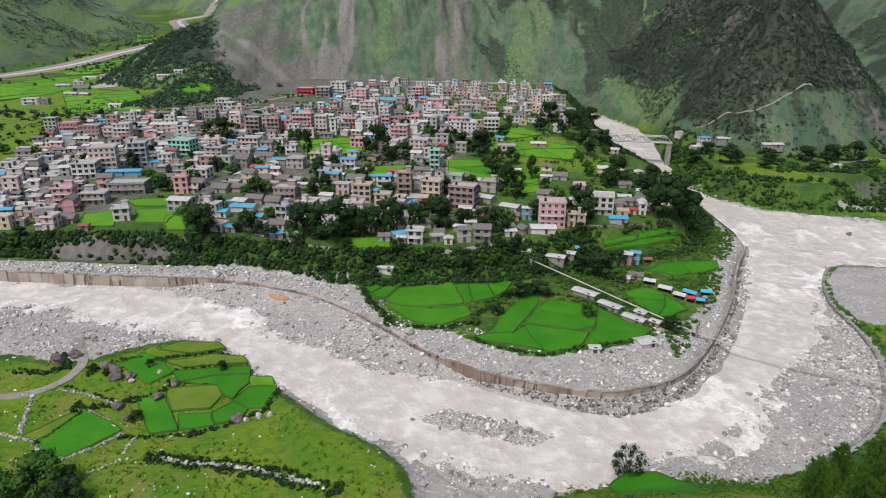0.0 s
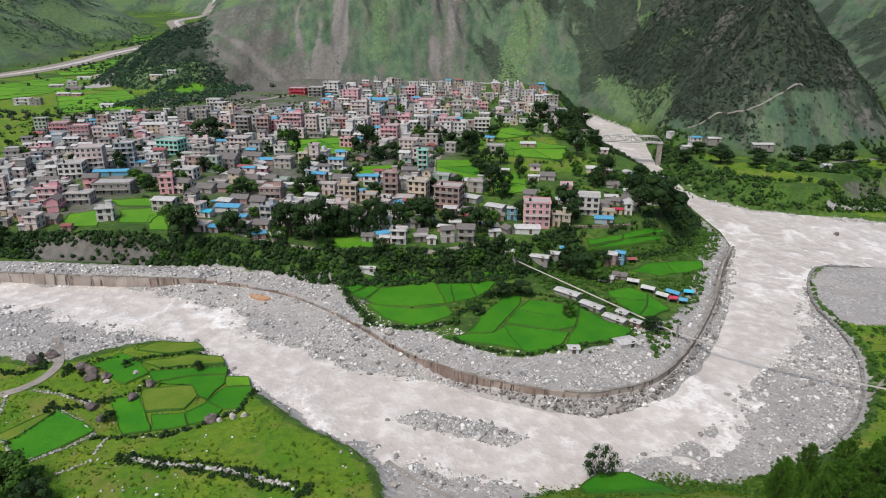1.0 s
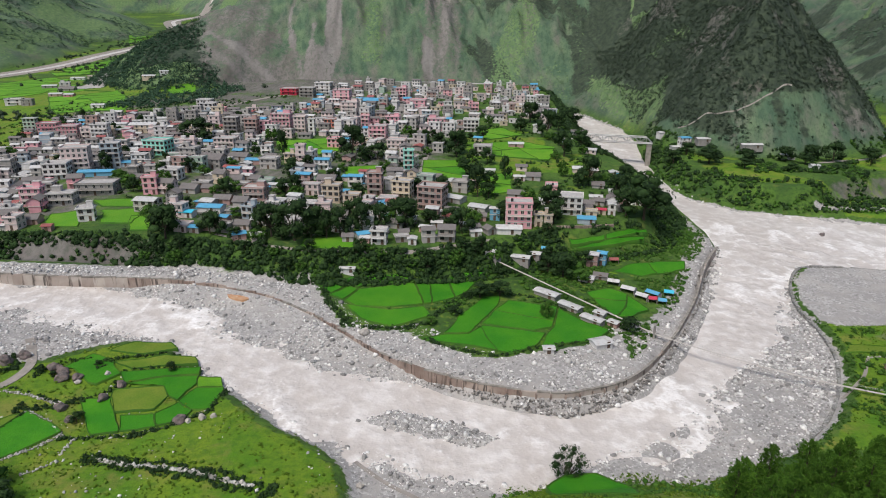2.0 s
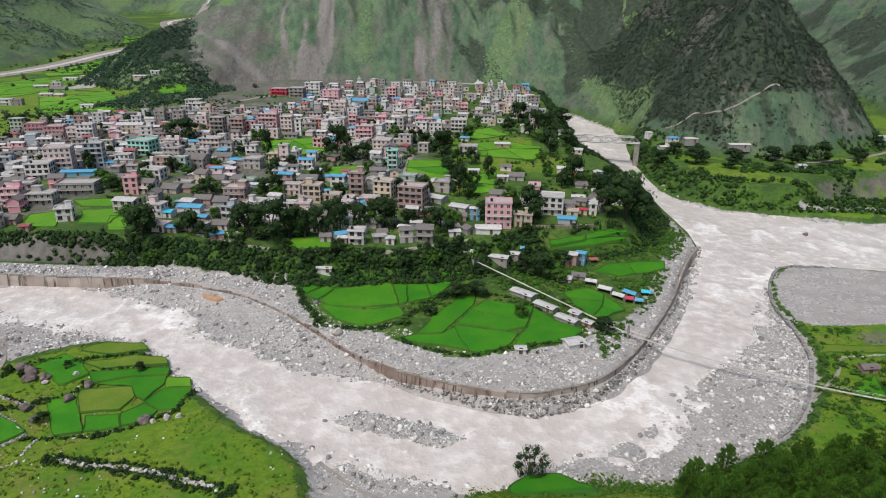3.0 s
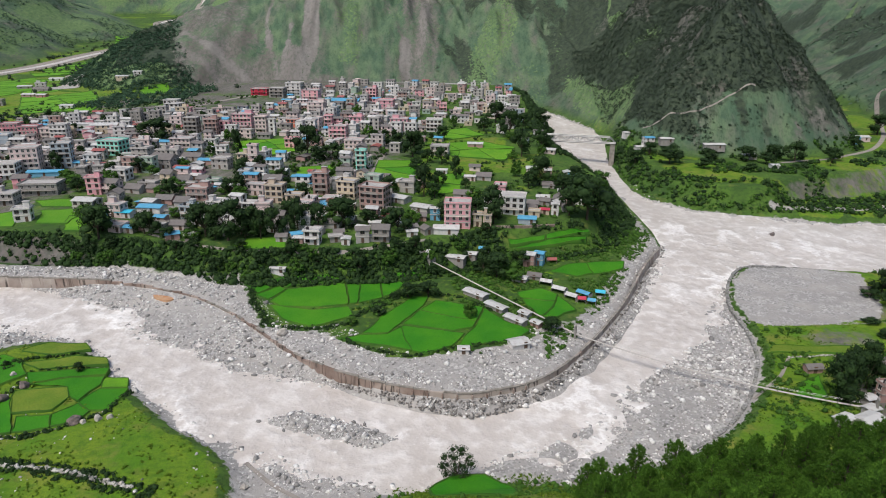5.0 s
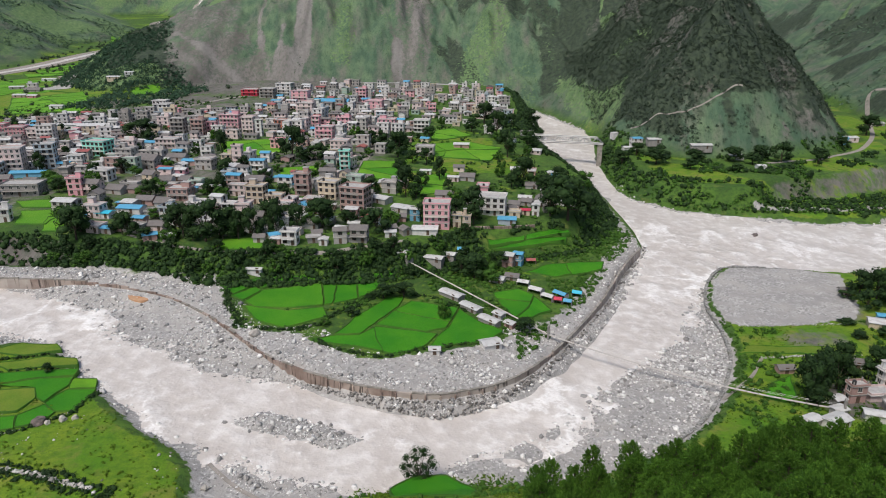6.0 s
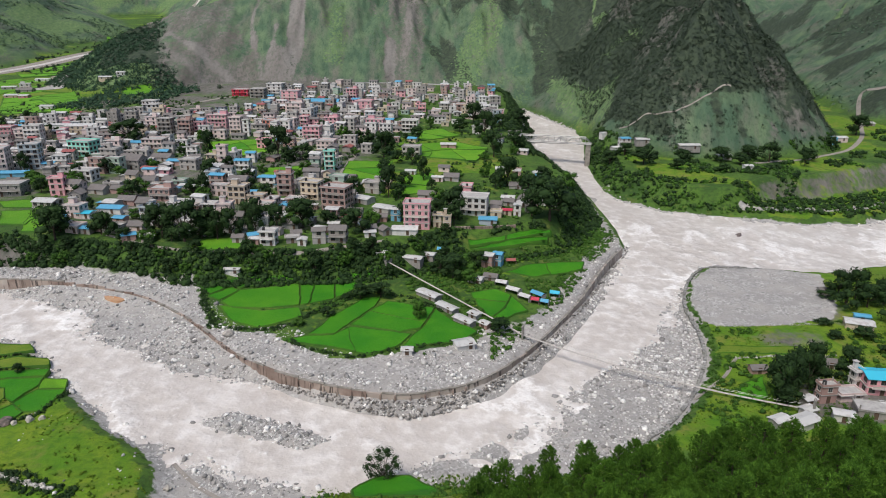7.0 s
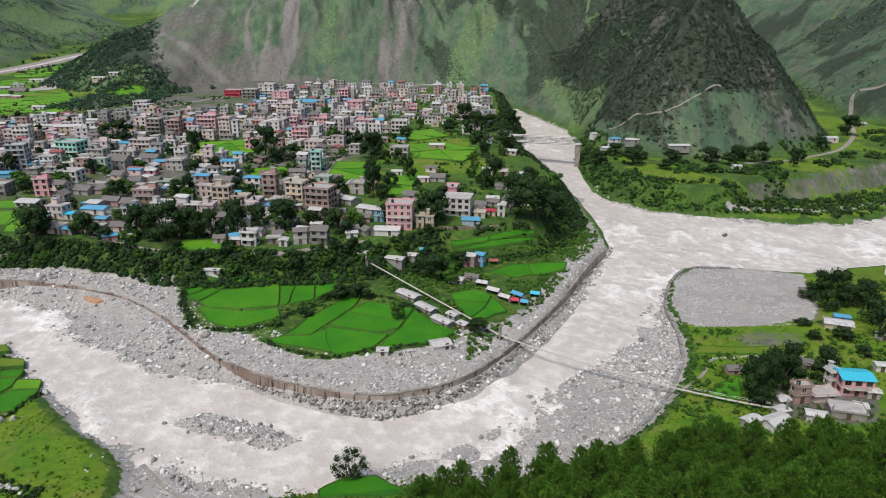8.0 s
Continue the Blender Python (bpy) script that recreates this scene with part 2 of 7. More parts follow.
STEEL = p.done(p.mix(p.noise(2, 5), (0.30, 0.31, 0.31), (0.45, 0.45, 0.44)))
p = Paint("dirt_track", 0.95)
TRACK = p.done(p.mix(p.span(p.noise(0.3, 6), 0.35, 0.7), (0.33, 0.30, 0.27), (0.22, 0.20, 0.18)), p.noise(3, 5), 0.1, 0.5)

# ======================================================================= the lie of the land
# x runs along the camera's slide, y away from it, z up; the river falls gently towards +x

def step(a, b, v):
    t = np.clip((v - a) / (b - a), 0.0, 1.0)
    return t * t * (3 - 2 * t)


def lattice(ix, iy, seed):
    n = (ix.astype(np.int64) * 374761393 + iy.astype(np.int64) * 668265263 + seed * 974634777) & 0xFFFFFFFF
    n = ((n ^ (n >> 13)) * 1274126177) & 0xFFFFFFFF
    return ((n ^ (n >> 16)) & 0xFFFF) / 32767.5 - 1.0


def rough(x, y, size, seed=0, octaves=3):
    """Smooth noise of about -1 to 1 with bumps of that size in metres."""
    x, y = np.asarray(x, float) / size, np.asarray(y, float) / size
    total, gain = 0.0, 0.6
    for k in range(octaves):
        ix, iy = np.floor(x), np.floor(y)
        fx, fy = x - ix, y - iy
        fx, fy = fx * fx * (3 - 2 * fx), fy * fy * (3 - 2 * fy)
        a, b = lattice(ix, iy, seed + k), lattice(ix + 1, iy, seed + k)
        c, d = lattice(ix, iy + 1, seed + k), lattice(ix + 1, iy + 1, seed + k)
        total = total + gain * ((a + (b - a) * fx) * (1 - fy) + (c + (d - c) * fx) * fy)
        x, y, gain = x * 2.03 + 11.7, y * 2.03 + 5.3, gain * 0.5
    return total


def away(x, y, pts, closed=False):
    """Distance to a line through pts."""
    best = np.full(np.shape(x), 1e9)
    n = len(pts)
    for i in range(n if closed else n - 1):
        (ax, ay), (bx, by) = pts[i], pts[(i + 1) % n]
        dx, dy = bx - ax, by - ay
        t = np.clip(((x - ax) * dx + (y - ay) * dy) / (dx * dx + dy * dy + 1e-9), 0, 1)
        best = np.minimum(best, np.hypot(x - ax - t * dx, y - ay - t * dy))
    return best


def inside(x, y, pts):
    """Distance to the edge of an area, positive within it."""
    odd = np.zeros(np.shape(x), bool)
    n = len(pts)
    for i in range(n):
        (ax, ay), (bx, by) = pts[i], pts[(i + 1) % n]
        if ay != by:
            odd ^= ((ay > y) != (by > y)) & (x < (bx - ax) * (y - ay) / (by - ay) + ax)
    d = away(x, y, pts, True)
    return np.where(odd, d, -d)


def river_level(x, y):
    return 12.2 - 0.045 * np.clip(x, -260, 330) + 0.024 * (np.clip(y, 90, 760) - 150)


# the concrete river wall round the point, seen from above
WALL = [(-260, 214), (-157, 217), (-119, 217), (-97, 218), (-77, 218), (-56, 213), (-43, 207), (-26, 194), (-11, 178), (2, 167), (18, 159),
        (33, 155), (46, 154), (55, 157), (66, 162), (78, 175), (93, 197), (108, 223), (122, 253), (136, 276)]
POINT = WALL + [(141, 289), (143, 311), (143, 339), (141, 371), (134, 394), (128, 436), (126, 497), (137, 555), (138, 673), (120, 720), (-600, 740), (-600, 214)]
# wetted channels: the near bend, the arm under the road bridge and the arm to the east
WATER = [(-330, 213), (-157, 215), (-121, 216), (-99, 215), (-72, 199), (-54, 183), (-35, 175), (-20, 166), (-2, 163), (12, 161), (27, 157), (36, 152), (46, 149),
         (56, 153), (66, 158), (84, 177), (97, 197), (112, 222), (128, 251), (142, 280), (146, 311), (146, 339), (146, 371), (138, 394), (130, 436), (128, 497),
         (139, 555), (139, 673), (128, 712), (100, 760), (128, 760), (146, 712), (160, 639), (176, 591), (175, 535), (163, 463), (155, 387), (160, 364), (178, 348), (207, 340),
         (249, 333), (283, 338)]
WATER_BACK = [(330, 360), (520, 420), (520, 330), (330, 262), (249, 257), (196, 267), (167, 268), (154, 249), (135, 216), (128, 199), (110, 182), (88, 162), (73, 143), (58, 136), (46, 128), (39, 122),
              (32, 120), (22, 122), (9, 125), (2, 129), (-7, 131), (-12, 135), (-27, 143), (-41, 156), (-54, 165), (-59, 171), (-68, 180), (-79, 182), (-96, 189), (-110, 192),
              (-127, 200), (-146, 199), (-330, 195)]
WATER = WATER + WATER_BACK
ISLE = [(-8, 144), (2, 149.5), (17, 144), (27, 138.5), (21, 135.5), (9, 138)]
# the town's terrace
SCARP = [(-600, 248), (-175, 249), (-143, 248), (-112, 246), (-84, 242), (-61, 238), (-47, 234), (-30, 233), (-9, 235), (15, 239), (35, 246), (53, 258), (66, 265), (84, 269), (104, 282)]
TOWN = SCARP + [(122, 318), (126, 350), (120, 390), (112, 430), (110, 490), (120, 560), (124, 660), (112, 716), (-180, 700), (-600, 760)]
# green bank at the near left, flat to the east, terrace beyond the confluence
MEADOW = [(-300, 167), (-133, 167), (-118, 167.5), (-110, 165.5), (-103, 165), (-98, 169), (-92, 174), (-86, 178), (-78, 180.5), (-66, 176), (-56, 164), (-43, 154), (-27, 139.5), (-13, 131), (-8, 124), (-4, 112), (10, 60), (-300, 60)]
EASTBANK = [(167, 265), (155, 247), (146, 225), (145, 210), (144, 201), (140, 185), (133, 172), (127, 162), (118, 150), (110, 142.5), (99, 134.5), (86, 128), (74, 124), (70, 100), (420, 60), (420, 280), (249, 256), (222, 259), (190, 265)]
FARBANK = [(172, 535), (157, 466), (154, 392), (161, 367), (179, 350), (210, 343), (250, 337), (284, 342), (320, 360), (360, 380), (430, 415), (700, 440), (900, 1100), (300, 1100), (178, 591)]
HILLFOOT = [(-40, 40), (-20, 84), (8, 110), (24, 118), (39, 122), (60, 124), (85, 122.5), (108, 127), (128, 126), (150, 126), (200, 128), (320, 120), (700, 100), (700, -400), (-40, -400)]
MOUNTAIN = [(-345, 1700), (-370, 820), (-340, 720), (-310, 676), (-258, 655), (-205, 682), (-190, 705), (-150, 728), (-60, 738), (20, 738), (80, 722), (120, 718), (147, 712),
            (163, 640), (180, 592), (181, 540), (172, 492), (186, 455), (215, 436), (255, 434), (292, 444), (330, 462), (362, 500), (385, 560), (420, 700), (490, 900), (620, 1700)]
EASTHILL = [(660, 1700), (530, 900), (455, 690), (430, 590), (455, 530), (580, 490), (1100, 400), (1500, 1700)]
WESTHILL = [(-1400, 500), (-760, 640), (-660, 780), (-602, 880), (-572, 962), (-572, 1080), (-588, 1170), (-650, 1340), (-740, 1480), (-900, 1800), (-1400, 1800)]

NORTHHILL = [(-1600, 1750), (-900, 2380), (-700, 2150), (-380, 1750), (-200, 1650), (1600, 1650), (1600, 2700), (-1600, 2700)]
VALLEYHILL = [(-1500, 1280), (-760, 1270), (-640, 1300), (-585, 1385), (-650, 1620), (-775, 1850), (-900, 2100), (-1500, 2100)]


def town_level(x, y):
    return 28.5 + 0.04 * (np.clip(y, 200, 700) - 260) - 0.02 * np.clip(x, -130, 400) + 0.05 * np.clip(x + 130, -260, 0) - 0.03 * np.clip(x - 60, 0, 100)


def ground(x, y):
    x, y = np.asarray(x, float), np.asarray(y, float)
    river = river_level(x, y)
    wet = np.maximum(inside(x, y, WATER) + 1.3 * rough(x, y, 9, 3), -1e9)
    isle = inside(x, y, ISLE) + 0.8 * rough(x, y, 4, 4)
    wet = np.where(isle > -6, np.minimum(wet, -isle), wet)
    z = river + np.where(wet > 0, -0.2 * np.minimum(wet, 8), 0.05 + 0.05 * np.minimum(-wet, 24)) + 0.22 * rough(x, y, 5, 5)
    z = z + 0.55 * step(-0.5, 1.5, isle)
    # land behind the river wall, shingle banked against its foot
    d = inside(x, y, POINT)
    z = z + 2.1 * step(-13, -2, d) * step(-1, -8, wet) * step(30, 10, x) * step(-100, -80, x)
    z = z + 2.2 * step(-6.5, -1, d) * step(5, 25, x) * step(125, 95, x)
    low = river + 3.9 + step(4, 26, d) * (17.8 - 0.03 * x - river - 3.9) + 0.25 * rough(x, y, 14, 6)
    z = z + (low - z) * step(0.3, 2.2, d)
    # near bank, flat to the east, far bank
    d = inside(x, y, MEADOW) + 1.2 * rough(x, y, 8, 7)
    bench = np.maximum(16.3 - 0.04 * np.clip(x + 30, 0, 40), river + 1.3)
    z = z + (bench + 0.6 * rough(x, y, 22, 8) - z) * step(-1.5, 4.5, d)
    d = inside(x, y, EASTBANK)
    z = z + (9.3 + 0.05 * np.clip(175 - y, 0, 60) + 0.3 * rough(x, y, 16, 9) - z) * step(-1.0, 3.5, d)
    d = inside(x, y, FARBANK)
    z = z + (21.0 + 0.02 * np.clip(y - 400, 0, 500) + 1.2 * rough(x, y, 40, 10) - z) * (0.2 * step(0, 6, d) + 0.8 * step(4, 20, d - 28 * step(215, 255, x) + 3 * rough(x, y, 20, 12)))
    # the town's terrace and the valley beyond it
    d = inside(x, y, TOWN) + 1.5 * rough(x, y, 18, 11)
    z = z + (town_level(x, y) + 0.4 * rough(x, y, 30, 13) - z) * step(-14, 1, d)
    beyond = step(690, 760, y) * step(0, -170, x)
    z = z + (town_level(x, y) - z) * beyond + 0.055 * np.maximum(y - 850, 0) * step(-150, -300, x)
    # near hill with pines
    d = inside(x, y, HILLFOOT) + 2.0 * rough(x, y, 20, 14)
    hill = 0.62 * np.clip(d, 0, 66) + 0.22 * np.maximum(d - 66, 0)
    z = z + np.where(d > 0, hill, 0)
    # mountains, furrowed by gullies
    for foot, slope, seed in ((MOUNTAIN, 0.80, 20), (EASTHILL, 0.75, 24), (WESTHILL, 0.62, 28), (VALLEYHILL, 0.42, 36), (NORTHHILL, 0.75, 32)):
        d = inside(x, y, foot) + 7 * rough(x, y, 60, seed)
        gully = 1 + 0.30 * rough(x + 0.25 * y, 0.22 * y, 44, seed + 1) + 0.14 * rough(x, 0.35 * y, 15, seed + 2)
        slope = slope + 0.42 * step(120, 190, x) * step(900, 500, y)
        z = z + np.where(d > 0, slope * d * gully * (1 - 0.00025 * np.minimum(d, 900)), 0)
    # the spur that runs down from the mountain to the wooded knoll
    foot_y = np.interp(x, [-420, -370, -345, -310, -258, -205, -190, -150], [790, 745, 722, 678, 655, 682, 705, 728])
    crest_y = np.interp(x, [-420, -369, -327, -297, -262, -236, -210, -180, -150], [795, 786, 787, 792, 802, 817, 837, 870, 905])
    crest_z = np.interp(x, [-420, -369, -348, -327, -297, -262, -236, -210, -180, -150], [22, 54, 67, 80, 96, 107, 117, 128, 143, 160])
    base = town_level(x, 690)
    up = np.clip((y - foot_y) / np.maximum(crest_y - foot_y, 5), 0, 1) ** 0.9
    lumps = 1 + 0.10 * rough(x + 0.4 * y, 0.6 * y, 36, 21) + 0.05 * rough(x, y, 12, 22)
    spur = np.where(y < crest_y, base + np.maximum(crest_z - base, 0) * up * np.where(up < 0.97, lumps, 1), crest_z - 0.75 * (y - crest_y))
    valley = base + 0.055 * np.maximum(y - 850, 0)
    own = step(-160, -200, x) * step(-470, -430, x) * step(1500, 1300, y) * (y > 640)
    z = np.where((own > 0) & (y > foot_y - 4), z + (np.maximum(spur, valley) - z) * own, z)
    return z


def height(x, y):
    return float(level(np.array([x]), np.array([y]))[0])

# ======================================================================= builders
def mesh_of(name, verts, faces, mats, picks=None, smooth=False):
    me = bpy.data.meshes.new(name)
    me.from_pydata([tuple(v) for v in verts], [], [tuple(f) for f in faces])
    for m in mats:
        me.materials.append(m)
    if picks is not None:
        me.polygons.foreach_set("material_index", np.asarray(picks, dtype=np.int32))
    if smooth:
        me.polygons.foreach_set("use_smooth", np.ones(len(me.polygons), dtype=bool))
    me.update()
    return me


CUBE = np.array([(-.5, -.5, 0), (.5, -.5, 0), (.5, .5, 0), (-.5, .5, 0), (-.5, -.5, 1), (.5, -.5, 1), (.5, .5, 1), (-.5, .5, 1)])
CUBE_FACES = [(3, 2, 1, 0), (4, 5, 6, 7), (0, 1, 5, 4), (1, 2, 6, 5), (2, 3, 7, 6), (3, 0, 4, 7)]


def boxes(rows):
    """Verts and faces of boxes (x, y, foot, wide, deep, high, turn)."""
    verts, faces = [], []
    for x, y, z, w, d, h, *turn in rows:
        a = radians(turn[0]) if turn else 0
        n = len(verts)
        for u, v, k in CUBE * (w, d, h):
            verts.append((x + u * math.cos(a) - v * math.sin(a), y + u * math.sin(a) + v * math.cos(a), z + k))
        faces += [tuple(n + i for i in f) for f in CUBE_FACES]
    return verts, faces


def box_mesh(name, rows, mat):
    return mesh_of(name, *boxes(rows), [mat])


def part(name, me, parent, label="", at=None):
    ob = new(name, me)
    ob.parent = parent
    if at is not None:
        ob.matrix_basis = at
    if label:
        ob["label"] = label
    return ob


def thing(name, label, category, at, group="", kind=""):
    return tagged(set_at(new(name), at), label, category, group, kind)


def set_at(ob, at):
    ob.matrix_basis = at
    return ob


def sheet(name, xs, ys, zs, mat):
    nx, ny = len(xs), len(ys)
    verts = np.stack([np.tile(xs, ny), np.repeat(ys, nx), zs.ravel()], 1)
    i = (np.arange(ny - 1)[:, None] * nx + np.arange(nx - 1)[None, :]).ravel()
    faces = np.stack([i, i + 1, i + 1 + nx, i + nx], 1)
    me = bpy.data.meshes.new(name)
    me.vertices.add(len(verts))
    me.vertices.foreach_set("co", verts.ravel())
    me.loops.add(faces.size)
    me.loops.foreach_set("vertex_index", faces.ravel().astype(np.int32))
    me.polygons.add(len(faces))
    me.polygons.foreach_set("loop_start", np.arange(0, faces.size, 4, dtype=np.int32))
    me.polygons.foreach_set("use_smooth", np.ones(len(faces), dtype=bool))
    me.materials.append(mat)
    me.update(calc_edges=True)
    return new(name, me)


def spread(a, b, fine, lo, hi, coarse):
    """Grid lines: fine steps from a to b, growing to coarse out to lo and hi."""
    mid = list(np.arange(a, b + 0.01, fine))
    for end, way in ((lo, -1), (hi, 1)):
        s, v = fine, mid[0] if way < 0 else mid[-1]
        while (v > lo if way < 0 else v < hi):
            s = min(s * 1.07, coarse)
            v += way * s
            mid = [v] + mid if way < 0 else mid + [v]
    return np.array(mid)


# ======================================================================= ground, river
def widen(v, end, step_size, grow, most):
    """Grid lines onwards from v to end in slowly growing steps."""
    out = []
    while abs(v) < abs(end):
        step_size = min(step_size * grow, most)
        v += math.copysign(step_size, end)
        out.append(v)
    return np.array(out)


west_lines, east_lines = widen(-180, -430, 1.95, 1.02, 4.0), widen(320, 470, 1.95, 1.03, 4.0)
xs = np.concatenate([widen(west_lines[-1], -1500, 4.0, 1.08, 26)[::-1], west_lines[::-1], np.arange(-180, 320.1, 1.95), east_lines, widen(east_lines[-1], 1500, 4.0, 1.08, 26)])
near_lines = spread(100, 395, 1.75, -260, 395, 26)
far_lines = widen(near_lines[-1], 960, 1.75, 1.03, 3.8)
ys = np.concatenate([near_lines, far_lines, widen(far_lines[-1], 2600, 3.8, 1.07, 26)])
GX, GY = np.meshgrid(xs, ys)
GZ = ground(GX, GY)


def level(x, y):
    """Height of the finished ground sheet."""
    x, y = np.asarray(x, float), np.asarray(y, float)
    i = np.clip(np.searchsorted(xs, x) - 1, 0, len(xs) - 2)
    j = np.clip(np.searchsorted(ys, y) - 1, 0, len(ys) - 2)
    u, v = (x - xs[i]) / (xs[i + 1] - xs[i]), (y - ys[j]) / (ys[j + 1] - ys[j])
    return (GZ[j, i] * (1 - u) + GZ[j, i + 1] * u) * (1 - v) + (GZ[j + 1, i] * (1 - u) + GZ[j + 1, i + 1] * u) * v


land = tagged(sheet("ground", xs, ys, GZ, GROUND), "river valley floor with shingle banks, grass and steep mountainsides", "ground", kind="structure")

point = inside(GX, GY, POINT)
beach = 11 + 9 * step(-62, -22, GX) - 12.5 * step(60, 86, GX)
shingle = np.where(point > 0, step(beach + 6, beach - 2, point - 3 * rough(GX, GY, 14, 40)) * step(142, 134, GX), 1.0)
shingle = shingle * step(4, -1, inside(GX, GY, MEADOW)) * step(3, -1, inside(GX, GY, HILLFOOT))
lot = [(172, 264), (158, 249), (149, 225), (147.5, 209), (152, 206), (170, 206), (195, 211.5), (203, 224), (208, 240), (214, 254), (190, 264)]
paddies = [(-33, 222), (-27, 208), (-18, 190), (-8, 186), (3, 186), (8, 180), (22, 172), (29, 170), (42, 174.5), (66, 182.5), (72, 200), (88, 206), (70, 236), (30, 240), (-20, 232)]
east = inside(GX, GY, EASTBANK)
shingle = np.where(east > 1, step(-2, 2, inside(GX, GY, lot)), shingle)
shingle = shingle * step(0.5, -1, inside(GX, GY, paddies))
shingle = shingle * step(3, -2, inside(GX, GY, FARBANK) + 2 * rough(GX, GY, 9, 64)) * step(2, -4, inside(GX, GY, MOUNTAIN)) * (GY < 760) + 0.0
westriver = [(-640, 740), (-596, 800), (-556, 867), (-533, 930), (-524, 1010), (-530, 1120), (-518, 1280), (-532, 1420), (-600, 1650), (-715, 1900), (-735, 2000), (-712, 2240), (-690, 2360)]
md = inside(GX, GY, MOUNTAIN)
streak = rough(GX + 0.35 * (GY - 700), 0.25 * GY, 34, 44, 4) + 0.35 * rough(GX, GY, 16, 45)
wander = 6 * rough(GX, GY, 25, 43) + 2.5 * rough(GX, GY, 8, 49)
bare = 0.5 * step(0.05, 0.5, streak) * step(0, 10, md) * step(150, 60, GX) * step(-330, -250, GX)
# the great slip, its tongues and chutes: from the ridge down to the town, the near ends last
slip = [(-262, 800), (-244, 742), (-236, 706), (-222, 676), (-196, 668), (-150, 690), (-112, 700), (-118, 742), (-150, 772), (-176, 800), (-190, 850), (-196, 900), (-240, 860)]
bare = np.maximum(bare, step(-5, 9, inside(GX, GY, slip) + wander) * (0.60 + 0.45 * rough(GX - 0.6 * GY, 0.5 * GY, 20, 50)))
broad = [(-20, 700), (-8, 760), (-2, 830), (-12, 920), (48, 920), (42, 830), (36, 760), (40, 700)]
bare = np.maximum(bare, step(-3, 7, inside(GX, GY, broad) + wander) * (0.55 + 0.4 * rough(GX, 0.4 * GY, 14, 58)))
apron = inside(GX, GY, [(-214, 690), (-196, 640), (-150, 612), (-100, 628), (50, 655), (60, 735), (-190, 740)])
bare = np.maximum(bare, step(-4, 8, apron + wander) * (0.8 + 0.3 * rough(GX, GY, 20, 62)))
foot_of_face = step(-4, 4, md) * step(22, 8, md + wander) * step(-30, -60, GX - 60) * step(-190, -170, GX)
bare = np.maximum(bare, 0.75 * foot_of_face)
pale = np.zeros_like(GX)
for chute, wide, tone in (([(-112, 850), (-108, 812), (-107, 780), (-109, 752), (-112, 735)], 8, 1.0), ([(-122, 760), (-120, 735)], 12, 0.6), ([(0, 800), (1, 770), (3, 740)], 5, 0.8), ([(-160, 860), (-158, 800), (-146, 760), (-134, 735)], 2.5, 0.7),
                          ([(-238, 762), (-222, 748), (-200, 738), (-170, 728), (-140, 716)], 4, 0.8), ([(-232, 730), (-216, 718), (-190, 706)], 5, 0.55), ([(-128, 790), (-130, 750), (-124, 728)], 2.2, 0.7), ([(24, 900), (22, 840), (18, 790)], 6, 0.35)):
    near = step(wide + 4, wide - 3, away(GX, GY, chute) + 0.6 * wander)
    pale = np.maximum(pale, 0.75 * tone * near * (0.6 + 0.5 * rough(GX, 0.4 * GY, 9, 61)))
    bare = np.maximum(bare, near)
bare = np.maximum(bare, 0.55 * step(-0.1, 0.4, rough(GX, GY, 18, 46)) * step(0, 8, md) * step(190, 240, GX))
edge = inside(GX, GY, TOWN)
bare = np.maximum(bare, step(-17, -12, edge) * step(-1, -4, edge) * step(-84, -105, GX) * step(-170, -150, GX))
paved = (0.55 + 0.5 * rough(GX, GY, 22, 47)) * step(12, 26, edge) * step(40, 0, GX) * step(-190, -170, GX + 0.2 * GY) * (GY < 640)
bare = np.maximum(bare, paved)
lush = step(2, 6, inside(GX, GY, MEADOW)) * 0.9
lush = np.maximum(lush, step(4, 10, edge) * step(-200, -260, GX) * 0.9)
gardens = inside(GX, GY, [(24, 306), (62, 306), (98, 330), (104, 380), (96, 440), (60, 476), (30, 440)])
lush = np.maximum(lush, 0.75 * step(-4, 4, gardens) * step(-0.35, 0.15, rough(GX, GY, 18, 65)))
lush = np.maximum(lush, step(2, 5, east) * 0.9 * step(128, 138, GY))
lush = np.maximum(lush, 0.3 * step(-0.5, 1, inside(GX, GY, paddies)))
lush = np.maximum(lush, step(20, 24, point) * step(-10, -14, edge) * step(-45, -38, GX) * 0.36)
lush = np.maximum(lush, step(0.0, 0.4, rough(GX, 0.5 * GY, 45, 48)) * step(0, 10, md) * 0.36 * step(-60, 20, GX) * step(200, 170, GX))
for patch in ([(158, 199), (172, 203), (184, 201), (182, 192), (168, 188), (157, 191)], [(196, 205), (204, 222), (200, 226), (190, 212)]):
    bare = np.maximum(bare, 0.62 * step(-3, 3, inside(GX, GY, patch) + 3 * rough(GX, GY, 8, 63)))
slope_edge = inside(GX, GY, HILLFOOT)
lush = np.maximum(lush, 0.85 * step(-2, 3, slope_edge) * step(60, 30, slope_edge) * step(10, 30, GX))
yard = [(150, 152), (158, 145), (176, 146), (184, 158), (176, 170), (160, 168)]
bare = np.maximum(bare, 0.9 * step(-2, 2, inside(GX, GY, yard)))
brow = inside(GX, GY, FARBANK)
bluff = brow - 28 * step(215, 255, GX)
bare = np.maximum(bare, 0.6 * step(3, 7, bluff) * step(20, 14, bluff) * step(225, 250, GX) * (GX < 500))
